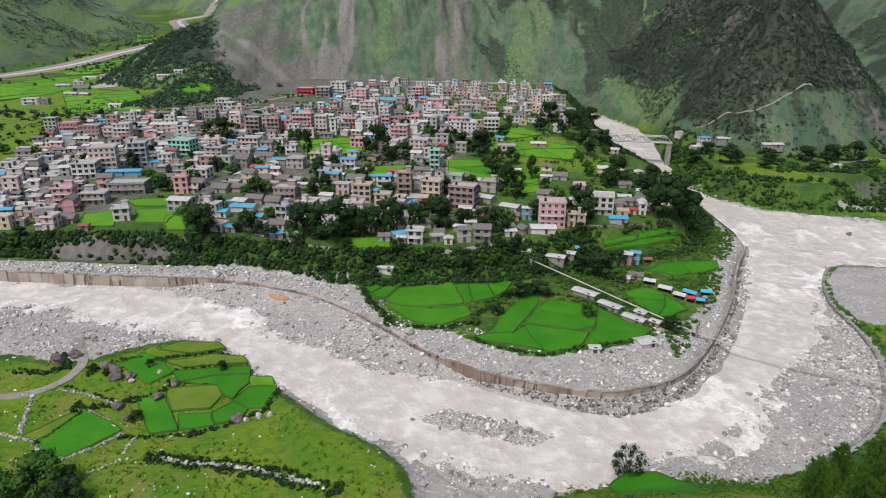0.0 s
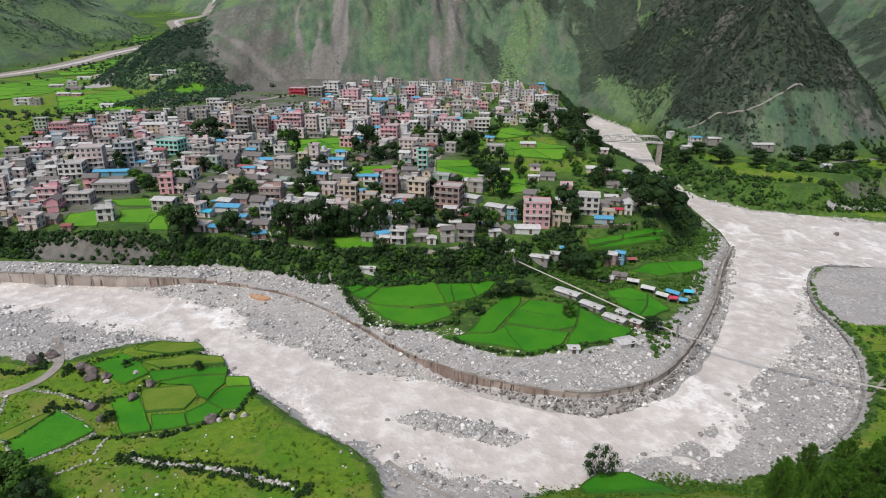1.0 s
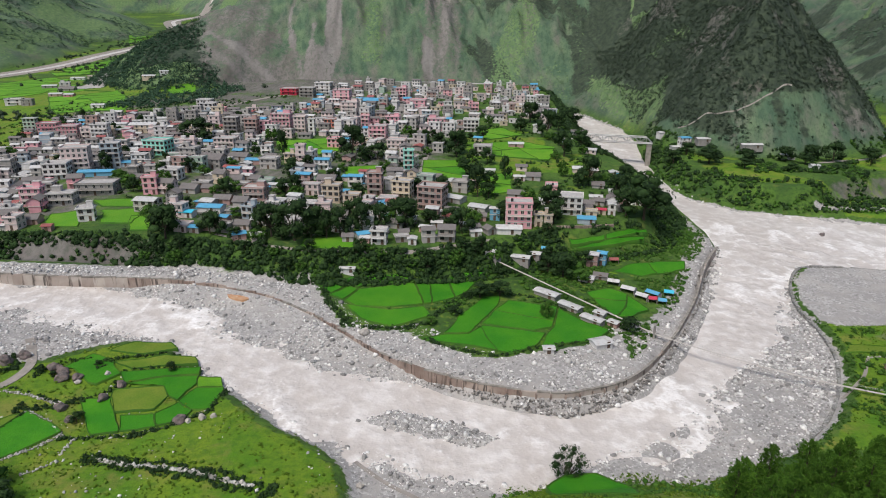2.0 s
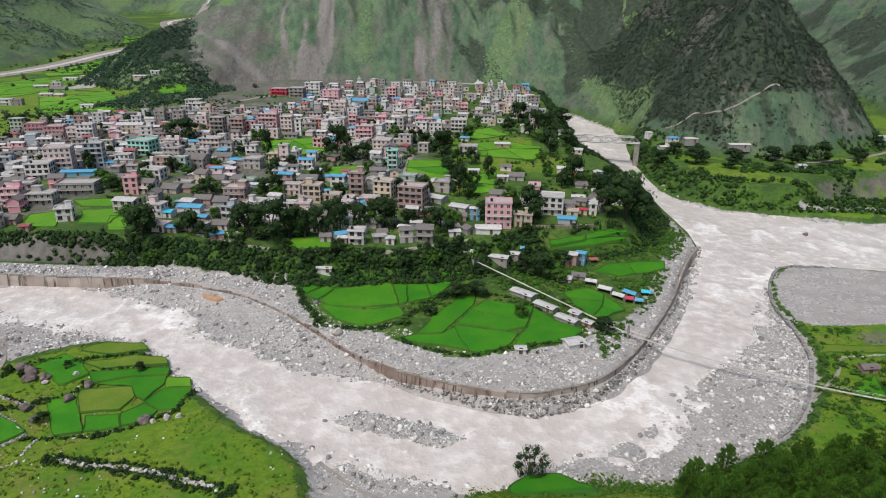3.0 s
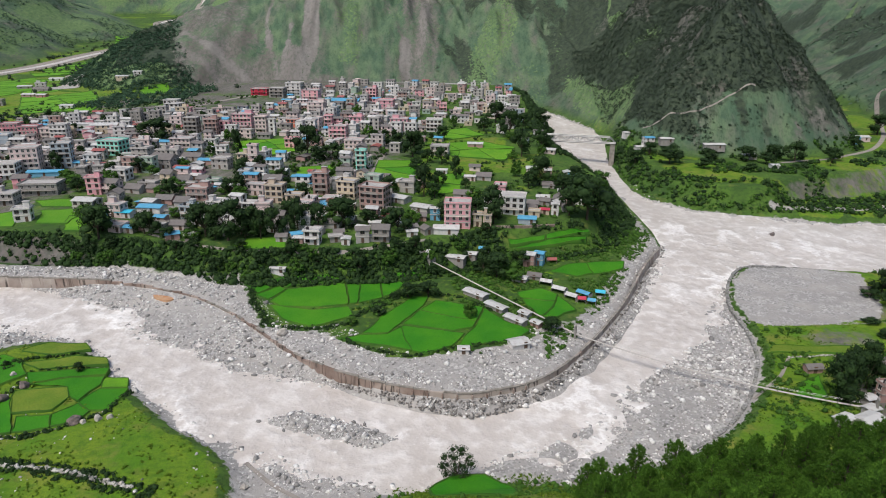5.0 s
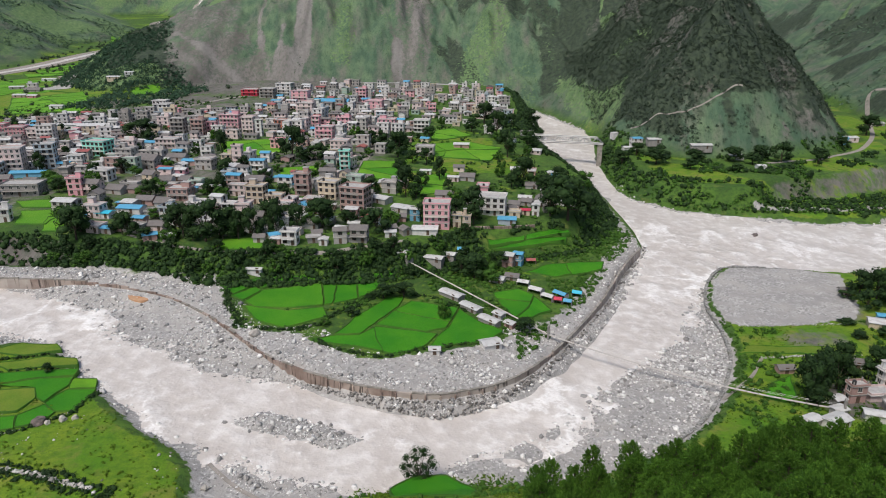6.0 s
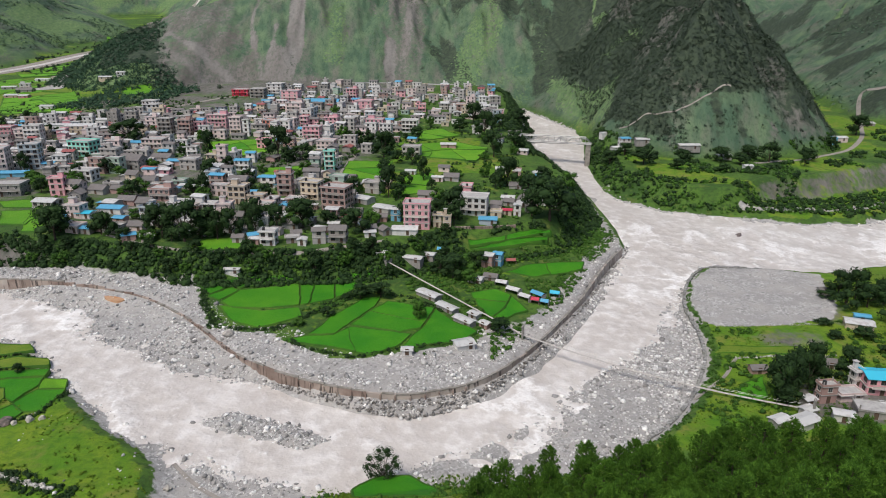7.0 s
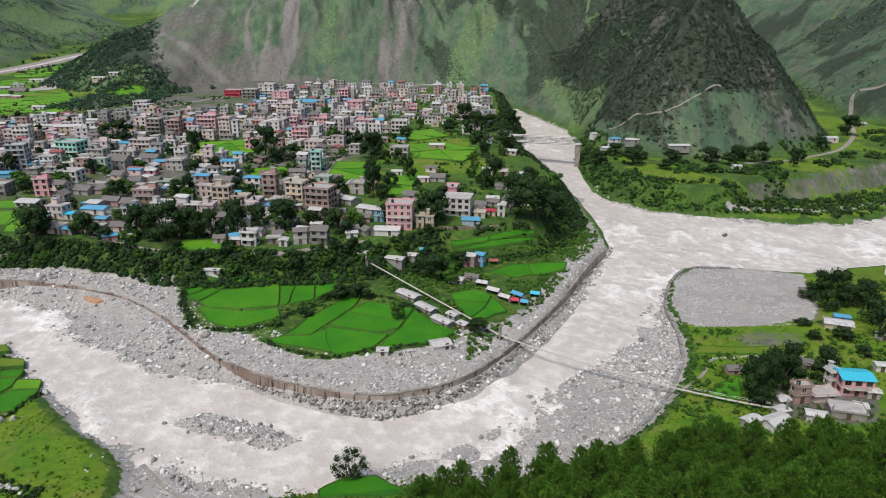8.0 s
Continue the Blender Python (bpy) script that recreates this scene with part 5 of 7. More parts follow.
EASTSIDE = [
    (178.9, 163.0, 8.4, 6.5, 2, -8, 'pink', 'cyantin'),
    (167.8, 158.5, 6.6, 4.0, 1, 6, 'pinkwhite', 'flat'),
    (160.8, 157.1, 4.6, 2.7, 2, 6, 'brick', 'flat'),
    (169.6, 150.1, 8.4, 5.5, 1, -16, 'concrete', 'flat'),
    (159.8, 146.9, 4.8, 2.9, 1, -20, 'white', 'tin'),
    (148.0, 144.1, 6.6, 4.0, 1, 24, 'white', 'tin'),
    (141.7, 144.4, 4.6, 2.8, 1, 24, 'concrete', 'tin'),
    (154.9, 155.0, 3.1, 2.6, 1, 16, 'concrete', 'tin'),
    (151.7, 149.2, 3.6, 2.6, 1, 20, 'grey', 'tin'),
    (199.1, 204.6, 8.5, 5.1, 1, -22, 'cream', 'tin'),
]
YARDS = [
    (203.4, 209.8, 4.7, 2.8, 1, -18, 'blue', 'bluetin'),
    (174.4, 165.7, 2.7, 2.6, 2, 6, 'white', 'flat'),
    (182.5, 159.3, 3.2, 2.6, 1, -10, 'grey', 'tin'),
    (195.2, 175.1, 3.6, 2.6, 1, -10, 'white', 'tin'),
    (174.3, 151.5, 2.8, 2.6, 1, -20, 'white', 'tin'),
    (209.0, 196.1, 3.1, 2.6, 1, 0, 'white', 'tin'),
]
for row in EASTSIDE + YARDS:
    house(*row, windows=4, where="beside the footbridge", low=2.2)
RUINS = [
    (150.2, 174.3, 4.7, 2.8, 1, 4, 'brick', 'stone'),
    (174.1, 177.8, 6.0, 3.6, 1, -14, 'grey', 'stone'),
    (204.1, 234.8, 4.4, 2.7, 1, 0, 'grey', 'stone'),
]
for row in RUINS:
    house(*row, windows=1, where="among trees", low=1.7)
FARHUTS = [(178, 486, 7, 5, 1, 10, 'white', 'tin'), (180, 462, 6, 5, 1, 10, 'white', 'tin'), (186, 462, 7, 6, 2, 10, 'white', 'bluetin'), (196, 455, 9, 6, 1, 0, 'concrete', 'tin'), (224, 442, 14, 6, 1, 0, 'concrete', 'tin'),
           (245, 434, 9, 6, 1, 0, 'grey', 'tin'), (345, 484, 7, 6, 1, 0, 'blue', 'bluetin'), (356, 494, 12, 7, 1, 0, 'pinkwhite', 'tin'), (250, 408, 5, 5, 1, 0, 'white', 'tin'), (418, 560, 12, 7, 1, 0, 'concrete', 'tin')]
for row in FARHUTS:
    house(*row, windows=2, where="beyond the confluence", low=2.3)


# trees stand where no house may
TREES_TOWN = [(-43, 241, 16, 17), (-93, 242, 14, 14), (-74, 245, 8, 10), (-139, 414, 21, 14), (-76, 372, 7, 16), (-37, 375, 16, 19), (-22, 370, 12, 10), (31, 303, 10, 16), (23, 382, 14, 16), (47, 334, 7, 13),
              (-1, 258, 13, 13), (-26, 245, 10, 13), (-31, 243, 7, 13), (-18, 250, 8, 13), (22, 252, 11, 11), (60, 272, 13, 14), (90, 331, 13, 16), (104, 281, 21, 21)]
TREES_BACK = [(120, 528, 15, 13), (81, 495, 17, 16), (86, 446, 15, 19), (88, 392, 14, 17), (-54, 298, 7, 11), (14, 402, 10, 10), (36, 301, 7, 8), (98, 470, 12, 13), (104, 420, 12, 12), (70, 462, 11, 10)]
TREES_POINT = [(34, 214, 9, 6), (60, 234, 12, 10), (55, 239, 9, 7), (66, 229, 7, 6), (48, 197, 5, 7), (27, 213, 8, 6), (74, 191, 7, 5), (18, 198, 5, 3), (10, 190, 4, 3), (64, 241, 9, 8), (70, 247, 8, 7),
               (-62, 162, 3, 3), (-76, 138, 3, 3), (-84, 112, 12, 9), (-91, 109, 9, 7), (-77, 109, 8, 6)]
TREES_EAST = [(147.6, 156.7, 9.3, 13.9), (153.6, 162.1, 8.0, 12.6), (160.0, 164.0, 7.3, 11.9), (159.6, 169.9, 8.3, 10.5), (166.3, 173.2, 7.6, 10.7), (164.0, 164.0, 6.5, 6.8), (148.8, 154.2, 6.9, 6.5), (178.9, 176.0, 7.7, 8.1), (172.9, 169.8, 5.0, 5.3), (207.8, 231.7, 9.8, 11.4), (212.9, 229.1, 9.7, 12.4), (203.8, 219.8, 8.3, 7.6), (212.7, 221.4, 10.4, 9.9), (212.4, 207.4, 8.9, 10.4), (208.4, 196.5, 7.5, 11.9), (202.4, 229.5, 7.5, 3.6), (220.8, 224.3, 10.6, 10.0), (196.1, 196.6, 7.5, 4.4), (196.4, 184.7, 5.4, 3.4), (186.7, 196.7, 5.7, 2.8), (188.2, 206.9, 5.9, 2.5)]
TREES_FAR = [(272, 426, 15, 14), (288, 412, 6, 9), (187, 418, 16, 11), (204, 404, 11, 7), (241, 427, 14, 10), (250, 419, 11, 8), (386, 520, 18, 17), (169, 432, 13, 10), (337, 470, 10, 9), (215, 425, 13, 9),
             (262, 434, 14, 10), (230, 398, 9, 6), (300, 430, 12, 9), (182, 445, 12, 9), (196, 436, 12, 9)]
TREES_FRESH = [(-144.7, 318.5, 8), (-139, 312, 7), (-134.3, 307.4, 8), (-126.3, 302, 6), (-89.5, 309, 7), (-83.4, 303, 7), (-91, 297, 6), (-72.4, 266.7, 6), (-25.8, 269.4, 6), (-7.3, 264, 6), (-17.8, 330.8, 7), (-38.2, 342.3, 6), (-107, 330.7, 7), (-61.9, 301.4, 6), (24.4, 366.2, 5)]
for x, y, w in TREES_FRESH:
    BLOCKED.append((x, y, w * 0.45))
for x, y, w, h in TREES_TOWN + TREES_BACK:
    BLOCKED.append((x, y, w * 0.3))
PLOTS = FIELDS_TOWN + FIELDS_WEST
g = random.Random(77)
made = 0
for _ in range(900):
    x, y = g.uniform(-135, 100), g.uniform(236, 305)
    e = float(inside(np.array([x]), np.array([y]), TOWN)[0])
    if made > 29 or e < 3.5 or e > 22 or any(math.hypot(x - bx, y - by) < r + 2.2 for bx, by, r in BLOCKED) or any(inside(np.array([x]), np.array([y]), f)[0] > -3 for f in FIELDS_TOWN):
        continue
    house(x, y, g.uniform(3.4, 5.4), g.uniform(3, 4.4), 1, g.uniform(-30, 30), g.choice(("white", "grey", "concrete", "brick", "pinkwhite")), g.choice(("tin", "tin", "flat", "stone", "bluetin")), windows=1, where="along the terrace edge", low=2.3)
    BLOCKED[-1] = (x, y, 2.6)
    made += 1
g = random.Random(31)
y = 243.0
spots = []
while y < 690:
    x = -0.69 * y - 25 + g.uniform(0, 6)
    while x < 112:
        spots.append((x + g.uniform(-2.2, 2.2), y + g.uniform(-2.5, 2.5)))
        x += 7.6 + 0.010 * (y - 260)
    y += 8.2 + 0.014 * (y - 260)
px, py = np.array(spots).T
room = np.full(len(spots), 99.0)
for pts in PLOTS:
    room = np.minimum(room, -inside(px, py, pts))
rim = np.minimum(inside(px, py, TOWN), -inside(px, py, MOUNTAIN))
for (x, y), clear, e in zip(spots, room, rim):
    if x < -95:
        odds = 0.95 if y < 520 and x > -0.2 * y - 175 else 0.0
    elif x < 2:
        odds = 0.85 if y < 640 else 0.5
    elif x < 30:
        odds = 0.8 if y < 325 or y > 430 else 0.25
    else:
        odds = 0.45 if y < 308 else 0.10 if y < 440 else 0.35 if y < 510 else 0.75
    w, d = g.uniform(4.6, 8.6), g.uniform(4.0, 6.2)
    n = g.choices((1, 2, 3, 4), (0.62, 0.33, 0.05, 0.0))[0] if y < 420 else g.choices((1, 2, 3, 4), (0.50, 0.36, 0.12, 0.02))[0]
    wall = g.choices(("white", "grey", "concrete", "brick", "pinkwhite", "cream", "pink", "paleblue", "green", "rose"), (32, 20, 12, 7, 18, 5, 4, 4, 2, 2))[0]
    roof = g.choices(("flat", "tin", "stone", "bluetin", "redtin"), (34, 26, 30, 5, 5))[0] if n < 3 else "flat"
    n = min(n, 2) if w < 6.8 else min(n, 3)
    n = 1 if x > 25 and y < 440 else n
    turn = (6 if x < -130 else -10) + g.uniform(-9, 9) + (90 if g.random() < 0.2 else 0)
    if g.random() > odds or clear < 5 or e < 4 or any(math.hypot(x - bx, y - by) < r + 2.5 for bx, by, r in BLOCKED):
        continue
    if y > 335 or x < -0.66 * y:
        far_house(x, y, w, d, n, turn, wall, roof)
        continue
    house(x, y, w, d, n, turn, wall, roof, windows=3 if y < 310 else 1, low=2.4, lean=0.4)
    BLOCKED[-1] = (x, y, 3.2)
tagged(new("town_houses", mesh_of("town_houses", FAR_VERTS, FAR_FACES, FAR_MATS, FAR_PICKS)), "crowded flat-roofed and tin-roofed houses of the upper town", "houses", kind="stuff")

# ======================================================================= river walls, bridges
def along(pts, gap):
    """Points at even steps along a line, with headings."""
    out, left = [], 0.0
    for (ax, ay), (bx, by) in zip(pts, pts[1:]):
        l = math.hypot(bx - ax, by - ay)
        s = left
        while s < l:
            out.append((ax + (bx - ax) * s / l, ay + (by - ay) * s / l, math.degrees(math.atan2(by - ay, bx - ax))))
            s += gap
        left = s - l
    return out


def smooth_line(pts, rounds=2):
    pts = np.array(pts, float)
    for _ in range(rounds):
        q = np.empty((2 * len(pts) - 2, 2))
        q[0::2], q[1::2] = 0.75 * pts[:-1] + 0.25 * pts[1:], 0.25 * pts[:-1] + 0.75 * pts[1:]
        pts = np.concatenate([pts[:1], q, pts[-1:]])
    return [tuple(p) for p in pts]


wall = tagged(new("river_wall"), "long weathered concrete flood wall round the river point", "retaining wall", kind="structure")
def wall_panel(mat, left, right, lean):
    """One cast panel: a block whose top runs from one height to another, leaning a little outwards."""
    v = []
    for x, top in ((-1.97, left), (1.97, right)):
        v += [(x, -0.42, -3.2), (x, 0.42, -3.2), (x, 0.30 + lean, top), (x, -0.30 + lean, top)]
    return mesh_of("wall_panel", v, [(3, 2, 1, 0), (4, 5, 6, 7), (0, 1, 5, 4), (1, 2, 6, 5), (2, 3, 7, 6), (3, 0, 4, 7)], [mat])


g = random.Random(3)
PANELS = {mat.name: [wall_panel(mat, 4.1 + g.uniform(-0.35, 0.2), 4.1 + g.uniform(-0.35, 0.2), g.uniform(-0.12, 0.12)) for _ in range(7)] for mat in (RIVERWALL, PALEWALL)}
COPINGS = [mesh_of("coping", *boxes([(g.uniform(-0.1, 0.1), 0, 4.0, long, 0.72, 0.3)]), [CAP]) for long in (3.96, 3.3, 2.4)]
BUTTRESS = mesh_of("buttress", *boxes([(0, -0.5, -3.0, 0.4, 0.5, 6.6)]), [RIVERWALL])
for k, (x, y, turn) in enumerate(along(smooth_line(WALL), 4.0)):
    worn = -78 < x < 6
    at = pose(x, y, float(river_level(x, y)) + g.uniform(-0.1, 0.1) - (g.choice((0.0, 0.2, 0.5)) if worn else 0), 0, 0, turn + g.uniform(-1.6, 1.6))
    part("wall_panel", g.choice(PANELS["wall_concrete" if -98 < x < 36 else "pale_wall_concrete"]), wall, "", at)
    if g.random() < (0.35 if worn else 0.85):
        part("coping", COPINGS[0] if g.random() < 0.7 else g.choice(COPINGS), wall, "", at)
    if 10 < x < 60:
        part("buttress", BUTTRESS, wall, "", at @ pose(1.97, 0, 0))
bank = tagged(new("embankment"), "grey stone-filled embankment curving along the eastern shore", "embankment", kind="structure")
p = Paint("stone_cage", 0.9)
c = p.mix(p.span(p.cells(2.2, "Color"), 0.1, 0.9), (0.13, 0.13, 0.125), (0.40, 0.39, 0.375))
CAGE = p.done(p.mix(p.span(p.noise(0.4, 5), 0.5, 0.7, 0, 0.6), c, (0.12, 0.13, 0.08)), p.cells(2.2), 0.2, 0.8)
GABIONS = [mesh_of("gabion", *boxes([(0, 0.2, -2.5, 2.9, 1.1, 4.2 + a), (0, -0.7, -2.5, 2.9, 0.8, 3.1 + b)]), [CAGE]) for a, b in ((0, 0), (0.25, -0.2), (-0.2, 0.15))]
for k, (x, y, turn) in enumerate(along(smooth_line([(222, 259), (190, 265.5), (169, 266), (155, 247), (146, 225), (144.5, 210), (143.5, 201), (139.5, 185), (132.5, 172), (126.5, 162), (117.5, 150.5), (109.5, 143.2), (98.5, 135.2), (90, 131)]), 3.0)):
    part("gabion", GABIONS[k % 3], bank, "", pose(x, y, float(river_level(x, y)) + 0.1 * math.sin(k * 2.3), 0, 0, turn + 180 + g.uniform(-2, 2)))

# ======================================================================= trees
DARK = [broad_tree(s, 10, 10, LEAF, "tall dark green leafy tree with a dense uneven crown", 0.34, 78) for s in (1, 2, 3)]
GREEN = [broad_tree(s, 10, 10, FRESH, "bright green leafy tree with a loose crown", 0.34, 85) for s in (4, 5)]


def scatter(n, x0, x1, y0, y1, keep, seed):
    r = np.random.default_rng(seed)
    x, y = r.uniform(x0, x1, n), r.uniform(y0, y1, n)
    ok = keep(x, y, r)
    return x[ok], y[ok], r


SMALL = [broad_tree(s, 10, 10, m, "small leafy tree with a rounded crown", 0.5, 42) for s, m in ((6, LEAF), (7, FRESH), (8, LEAF))]


def plant(proto, x, y, w, h, label="", group=""):
    k = random.Random(int(x * 31 + y)).uniform(0, 360)
    ob = copy_thing(proto, pose(x, y, height(x, y) - 0.1, 0, 0, k) @ Matrix.Diagonal((w / 10, w / 10, h / 10, 1)))
    return tagged(ob, label, "", group)


for k, (x, y, w, h) in enumerate(TREES_TOWN + TREES_BACK):
    plant(DARK[k % 3], x, y, w, h, "tall dark leafy tree among the town houses", "town trees")
FRONT = [(-45, 245, 13), (-37, 243, 10), (-31, 251, 10), (-22, 258, 11), (-11, 256, 9), (0, 261, 9), (-89, 243, 11), (24, 391, 11), (27, 341, 9), (38, 320, 8), (43, 268, 9), (54, 277, 8), (-64, 299, 8), (-64, 245, 9), (-76, 247, 9), (9, 259, 8),
         (40, 424, 10), (40, 366, 9), (86, 327, 9), (90, 299, 12), (61, 266, 8), (108, 331, 11), (100, 283, 12), (-20, 300, 8), (-40, 320, 7), (0, 300, 8), (-90, 300, 8), (-110, 340, 9), (20, 300, 8), (64, 300, 8), (-130, 300, 7), (-60, 345, 8)]
g = random.Random(21)
for k, (x, y, w) in enumerate(FRONT):
    for _ in range(60):
        if all(math.hypot(x - bx, y - by) > r + 1.2 for bx, by, r in BLOCKED):
            plant(DARK[k % 3], x, y, w, w * g.uniform(0.9, 1.25), "tall dark leafy tree among the town houses", "town trees")
            break
        x, y = FRONT[k][0] + g.uniform(-8, 8), FRONT[k][1] + g.uniform(-5, 8)
for k, (x, y, w) in enumerate(TREES_FRESH):
    plant(GREEN[k % 2], x, y, w, w * 0.85, "bright green leafy tree between town houses", "town trees")
for k, (x, y, w, h) in enumerate(TREES_POINT):
    plant((DARK + GREEN)[k % 5], x, y, w, h, "low leafy tree beside the rice plots", "trees by the fields")
for k, (x, y, w, h) in enumerate(TREES_EAST):
    plant(DARK[k % 3], x, y, w, h, "dark leafy tree on the flat beside the houses", "trees on the flat")
for k, (x, y, w, h) in enumerate(TREES_FAR):
    plant(DARK[k % 3], x, y, w, h, "dark leafy tree on the far terrace", "trees on the far terrace")
g = random.Random(5)
made = 0
while made < 95:
    y = g.uniform(255, 520)
    x = g.uniform(-0.68 * y, 105)
    if float(inside(np.array([x]), np.array([y]), TOWN)[0]) < 3 or any(math.hypot(x - bx, y - by) < r + 0.3 for bx, by, r in BLOCKED) or any(inside(np.array([x]), np.array([y]), f)[0] > -1 for f in FIELDS_TOWN):
        continue
    s = g.uniform(3.5, 7.5)
    plant(g.choice(SMALL), x, y, s, s * g.uniform(0.9, 1.4), "small leafy tree between town houses", "town trees")
    made += 1
x, y, r = scatter(900, -200, 120, 225, 300, lambda x, y, r: (inside(x, y, TOWN) > -12) & (inside(x, y, TOWN) < -1) & ((x < -152) | (x > -100)) & (x < 58), 33)
for k in range(55):
    s = float(r.uniform(3.0, 5.8))
    plant(SMALL[k % 3], float(x[k]), float(y[k]), s, s * float(r.uniform(0.85, 1.2)), "dense leafy tree on the scarp below the town", "scarp trees")


def open_tree(seed, high, wide):
    """A tree whose leaves hang in separate clumps round a crown of bare forking limbs."""
    g = random.Random(seed)
    root = tagged(new("tree"), "lone leafy tree with open crown above the river bend", "tree")
    verts, faces, lumps, radii = [], [], [], []
    fork = (0.15, 0.1, high * 0.22)
    limb(verts, faces, (0, 0, -1.0), fork, high * 0.026, high * 0.02, 8)
    for k in range(30):
        t = 1 - 2 * (k + 0.5) / 30
        a, r = k * 2.39996 + g.uniform(-0.3, 0.3), math.sqrt(1 - t * t)
        tip = (wide * 0.40 * r * math.cos(a) * g.uniform(0.75, 1.1), wide * 0.40 * r * math.sin(a) * g.uniform(0.75, 1.1), high * (0.58 + 0.33 * t * g.uniform(0.85, 1.08)))
        limb(verts, faces, fork, tip, high * 0.009, high * 0.003, 5)
        if g.random() < 0.88:
            lumps.append(tip)
            radii.append(wide * g.uniform(0.085, 0.15))
    part("trunk", mesh_of("trunk", verts, faces, [BARK]), root)
    part("crown", raw_mesh("crown", *cloud(lumps, radii, 85, 0.17, seed, 0.8, 0.45), LEAF), root)
    return root


lone = open_tree(5, 10.2, 8.8)
lone.matrix_basis = pose(41.5, 123, height(41.5, 123))
for k, ob in enumerate(SMALL):
    ob.matrix_basis = pose(-66 + 9 * k, 241, height(-66 + 9 * k, 241)) @ Matrix.Diagonal((0.6, 0.6, 0.6, 1))
for ob in DARK + GREEN:
    ob.matrix_basis = pose(*((-96, 250, 0) if ob is DARK[0] else (118, 300, 0) if ob is DARK[1] else (112, 296, 0) if ob is DARK[2] else (-101, 251, 0) if ob is GREEN[0] else (121, 330, 0)))
    ob.location.z = height(ob.location.x, ob.location.y)

PINES = [pine_tree(s, 10.0) for s in (11, 12, 13, 14)]
g = random.Random(9)
spots = []
for _ in range(9000):
    x, y = g.uniform(52, 172), g.uniform(50, 124)
    if y > min(86 + 1.05 * (x - 57), 101 + 0.3 * (x - 69), 112 + 0.1 * (x - 108)) or y < 58 - 0.25 * (x - 60) or x < 56 + (y - 60) * 0.16 or x > 62 + y or len(spots) >= 235:
        continue
    if all((x - a) ** 2 + (y - b) ** 2 > 5.0 ** 2 for a, b in spots):
        spots.append((x, y))
zs = level(*np.array(spots).T)
for k, ((x, y), z) in enumerate(zip(spots, zs)):
    s = g.uniform(0.95, 1.35) * (0.75 if x < 74 else 1.0) * (1.0 - 0.15 * float(step(90, 105, np.array(y - 0.08 * (x - 62)))))
    m = pose(x, y, float(z), 0, 0, g.uniform(0, 360)) @ Matrix.Diagonal((s * 0.92, s * 0.92, s, 1))
    if k < 4:
        PINES[k].matrix_basis = m
    else:
        copy_thing(PINES[k % 4], m)


# ======================================================================= scrub and woods, too many to count
def scrub(name, label, x, y, r, lo, hi, each, leaf, mat, seed, squash=0.8, lift=0.35, heart=0.62, up=0.3):
    rad = lo + (hi - lo) * r.random(len(x)) ** 1.6
    c = np.column_stack([x, y, level(x, y) + rad * lift])
    ob = new(name, raw_mesh(name, *cloud(c, rad, each, leaf, seed, squash, heart, up), mat))
    return tagged(ob, label, "vegetation", kind="stuff")


def on_scarp(x, y, r):
    d = inside(x, y, TOWN)
    ok = (d > -15) & (d < -0.8) & (inside(x, y, POINT) > np.where(x < -40, 12, 7))
    for bx, by, br in BLOCKED:
        ok &= np.hypot(x - bx, y - by) > br * 0.9
    for f in FIELDS_EAST:
        ok &= inside(x, y + 1.5, f) < -2.0
    ok &= (x < 62) | (y > 300) | (r.random(len(x)) < 0.45)
    return ok & ~((x > -150) & (x < -104) & (d < -5.5 + 2.5 * rough(x, y, 9, 99)) & (r.random(len(x)) < 0.9))


x, y, r = scatter(100000, -260, 145, 215, 500, on_scarp, 1)
half = r.random(len(x)) < np.where(inside(x, y, TOWN) < -7, 0.82, 0.96)
scrub("scarp_scrub", "dark green bushes crowding the scarp below the town", x[half], y[half], r, 0.6, 2.0, 12, 0.36, LEAF, 2, 1.0, 0.45)
scrub("scarp_bushes", "bright green bushes and creepers on the scarp", x[~half], y[~half], r, 0.5, 1.4, 12, 0.34, FRESH, 3, 0.9, 0.4)


x, y, r = scatter(2600, 96, 146, 400, 690, lambda x, y, r: (inside(x, y, POINT) > 2) & (inside(x, y, TOWN) < 6), 70)
scrub("shore_scrub", "dark bushes along the river side of the upper town", x, y, r, 0.9, 2.8, 11, 0.5, LEAF, 71, 1.0, 0.45)


def round_fields(x, y, r):
    ok = (inside(x, y, POINT) > np.where(x > 70, 5, 16)) & (inside(x, y, TOWN) < np.where(x > 95, -1, -8))
    for f in FIELDS_LOWER + FIELDS_EAST:
        ok &= inside(x, y, f) < -0.6
    for bx, by, br in BLOCKED:
        ok &= np.hypot(x - bx, y - by) > br
    return ok & (rough(x, y, 12, 80) > -0.1) & ((x > 50) & (r.random(len(x)) < 0.8) | (r.random(len(x)) < 0.55))


x, y, r = scatter(13000, -40, 140, 172, 305, round_fields, 4)
scrub("field_scrub", "low green bushes between the plots", x, y, r, 0.4, 1.4, 20, 0.22, FRESH, 5)


def on_far_bank(x, y, r):
    return (inside(x, y, FARBANK) > 3) & (inside(x, y, MOUNTAIN) < 6) & (rough(x, y, 20, 81) > np.where(inside(x, y, FARBANK) > 30, 0.22, -0.3)) & (x < 430) & (away(x, y, [(262, 424), (288.4, 429.7), (306.7, 435.9), (345.6, 460), (385.7, 509.8), (412, 556)]) > 5)


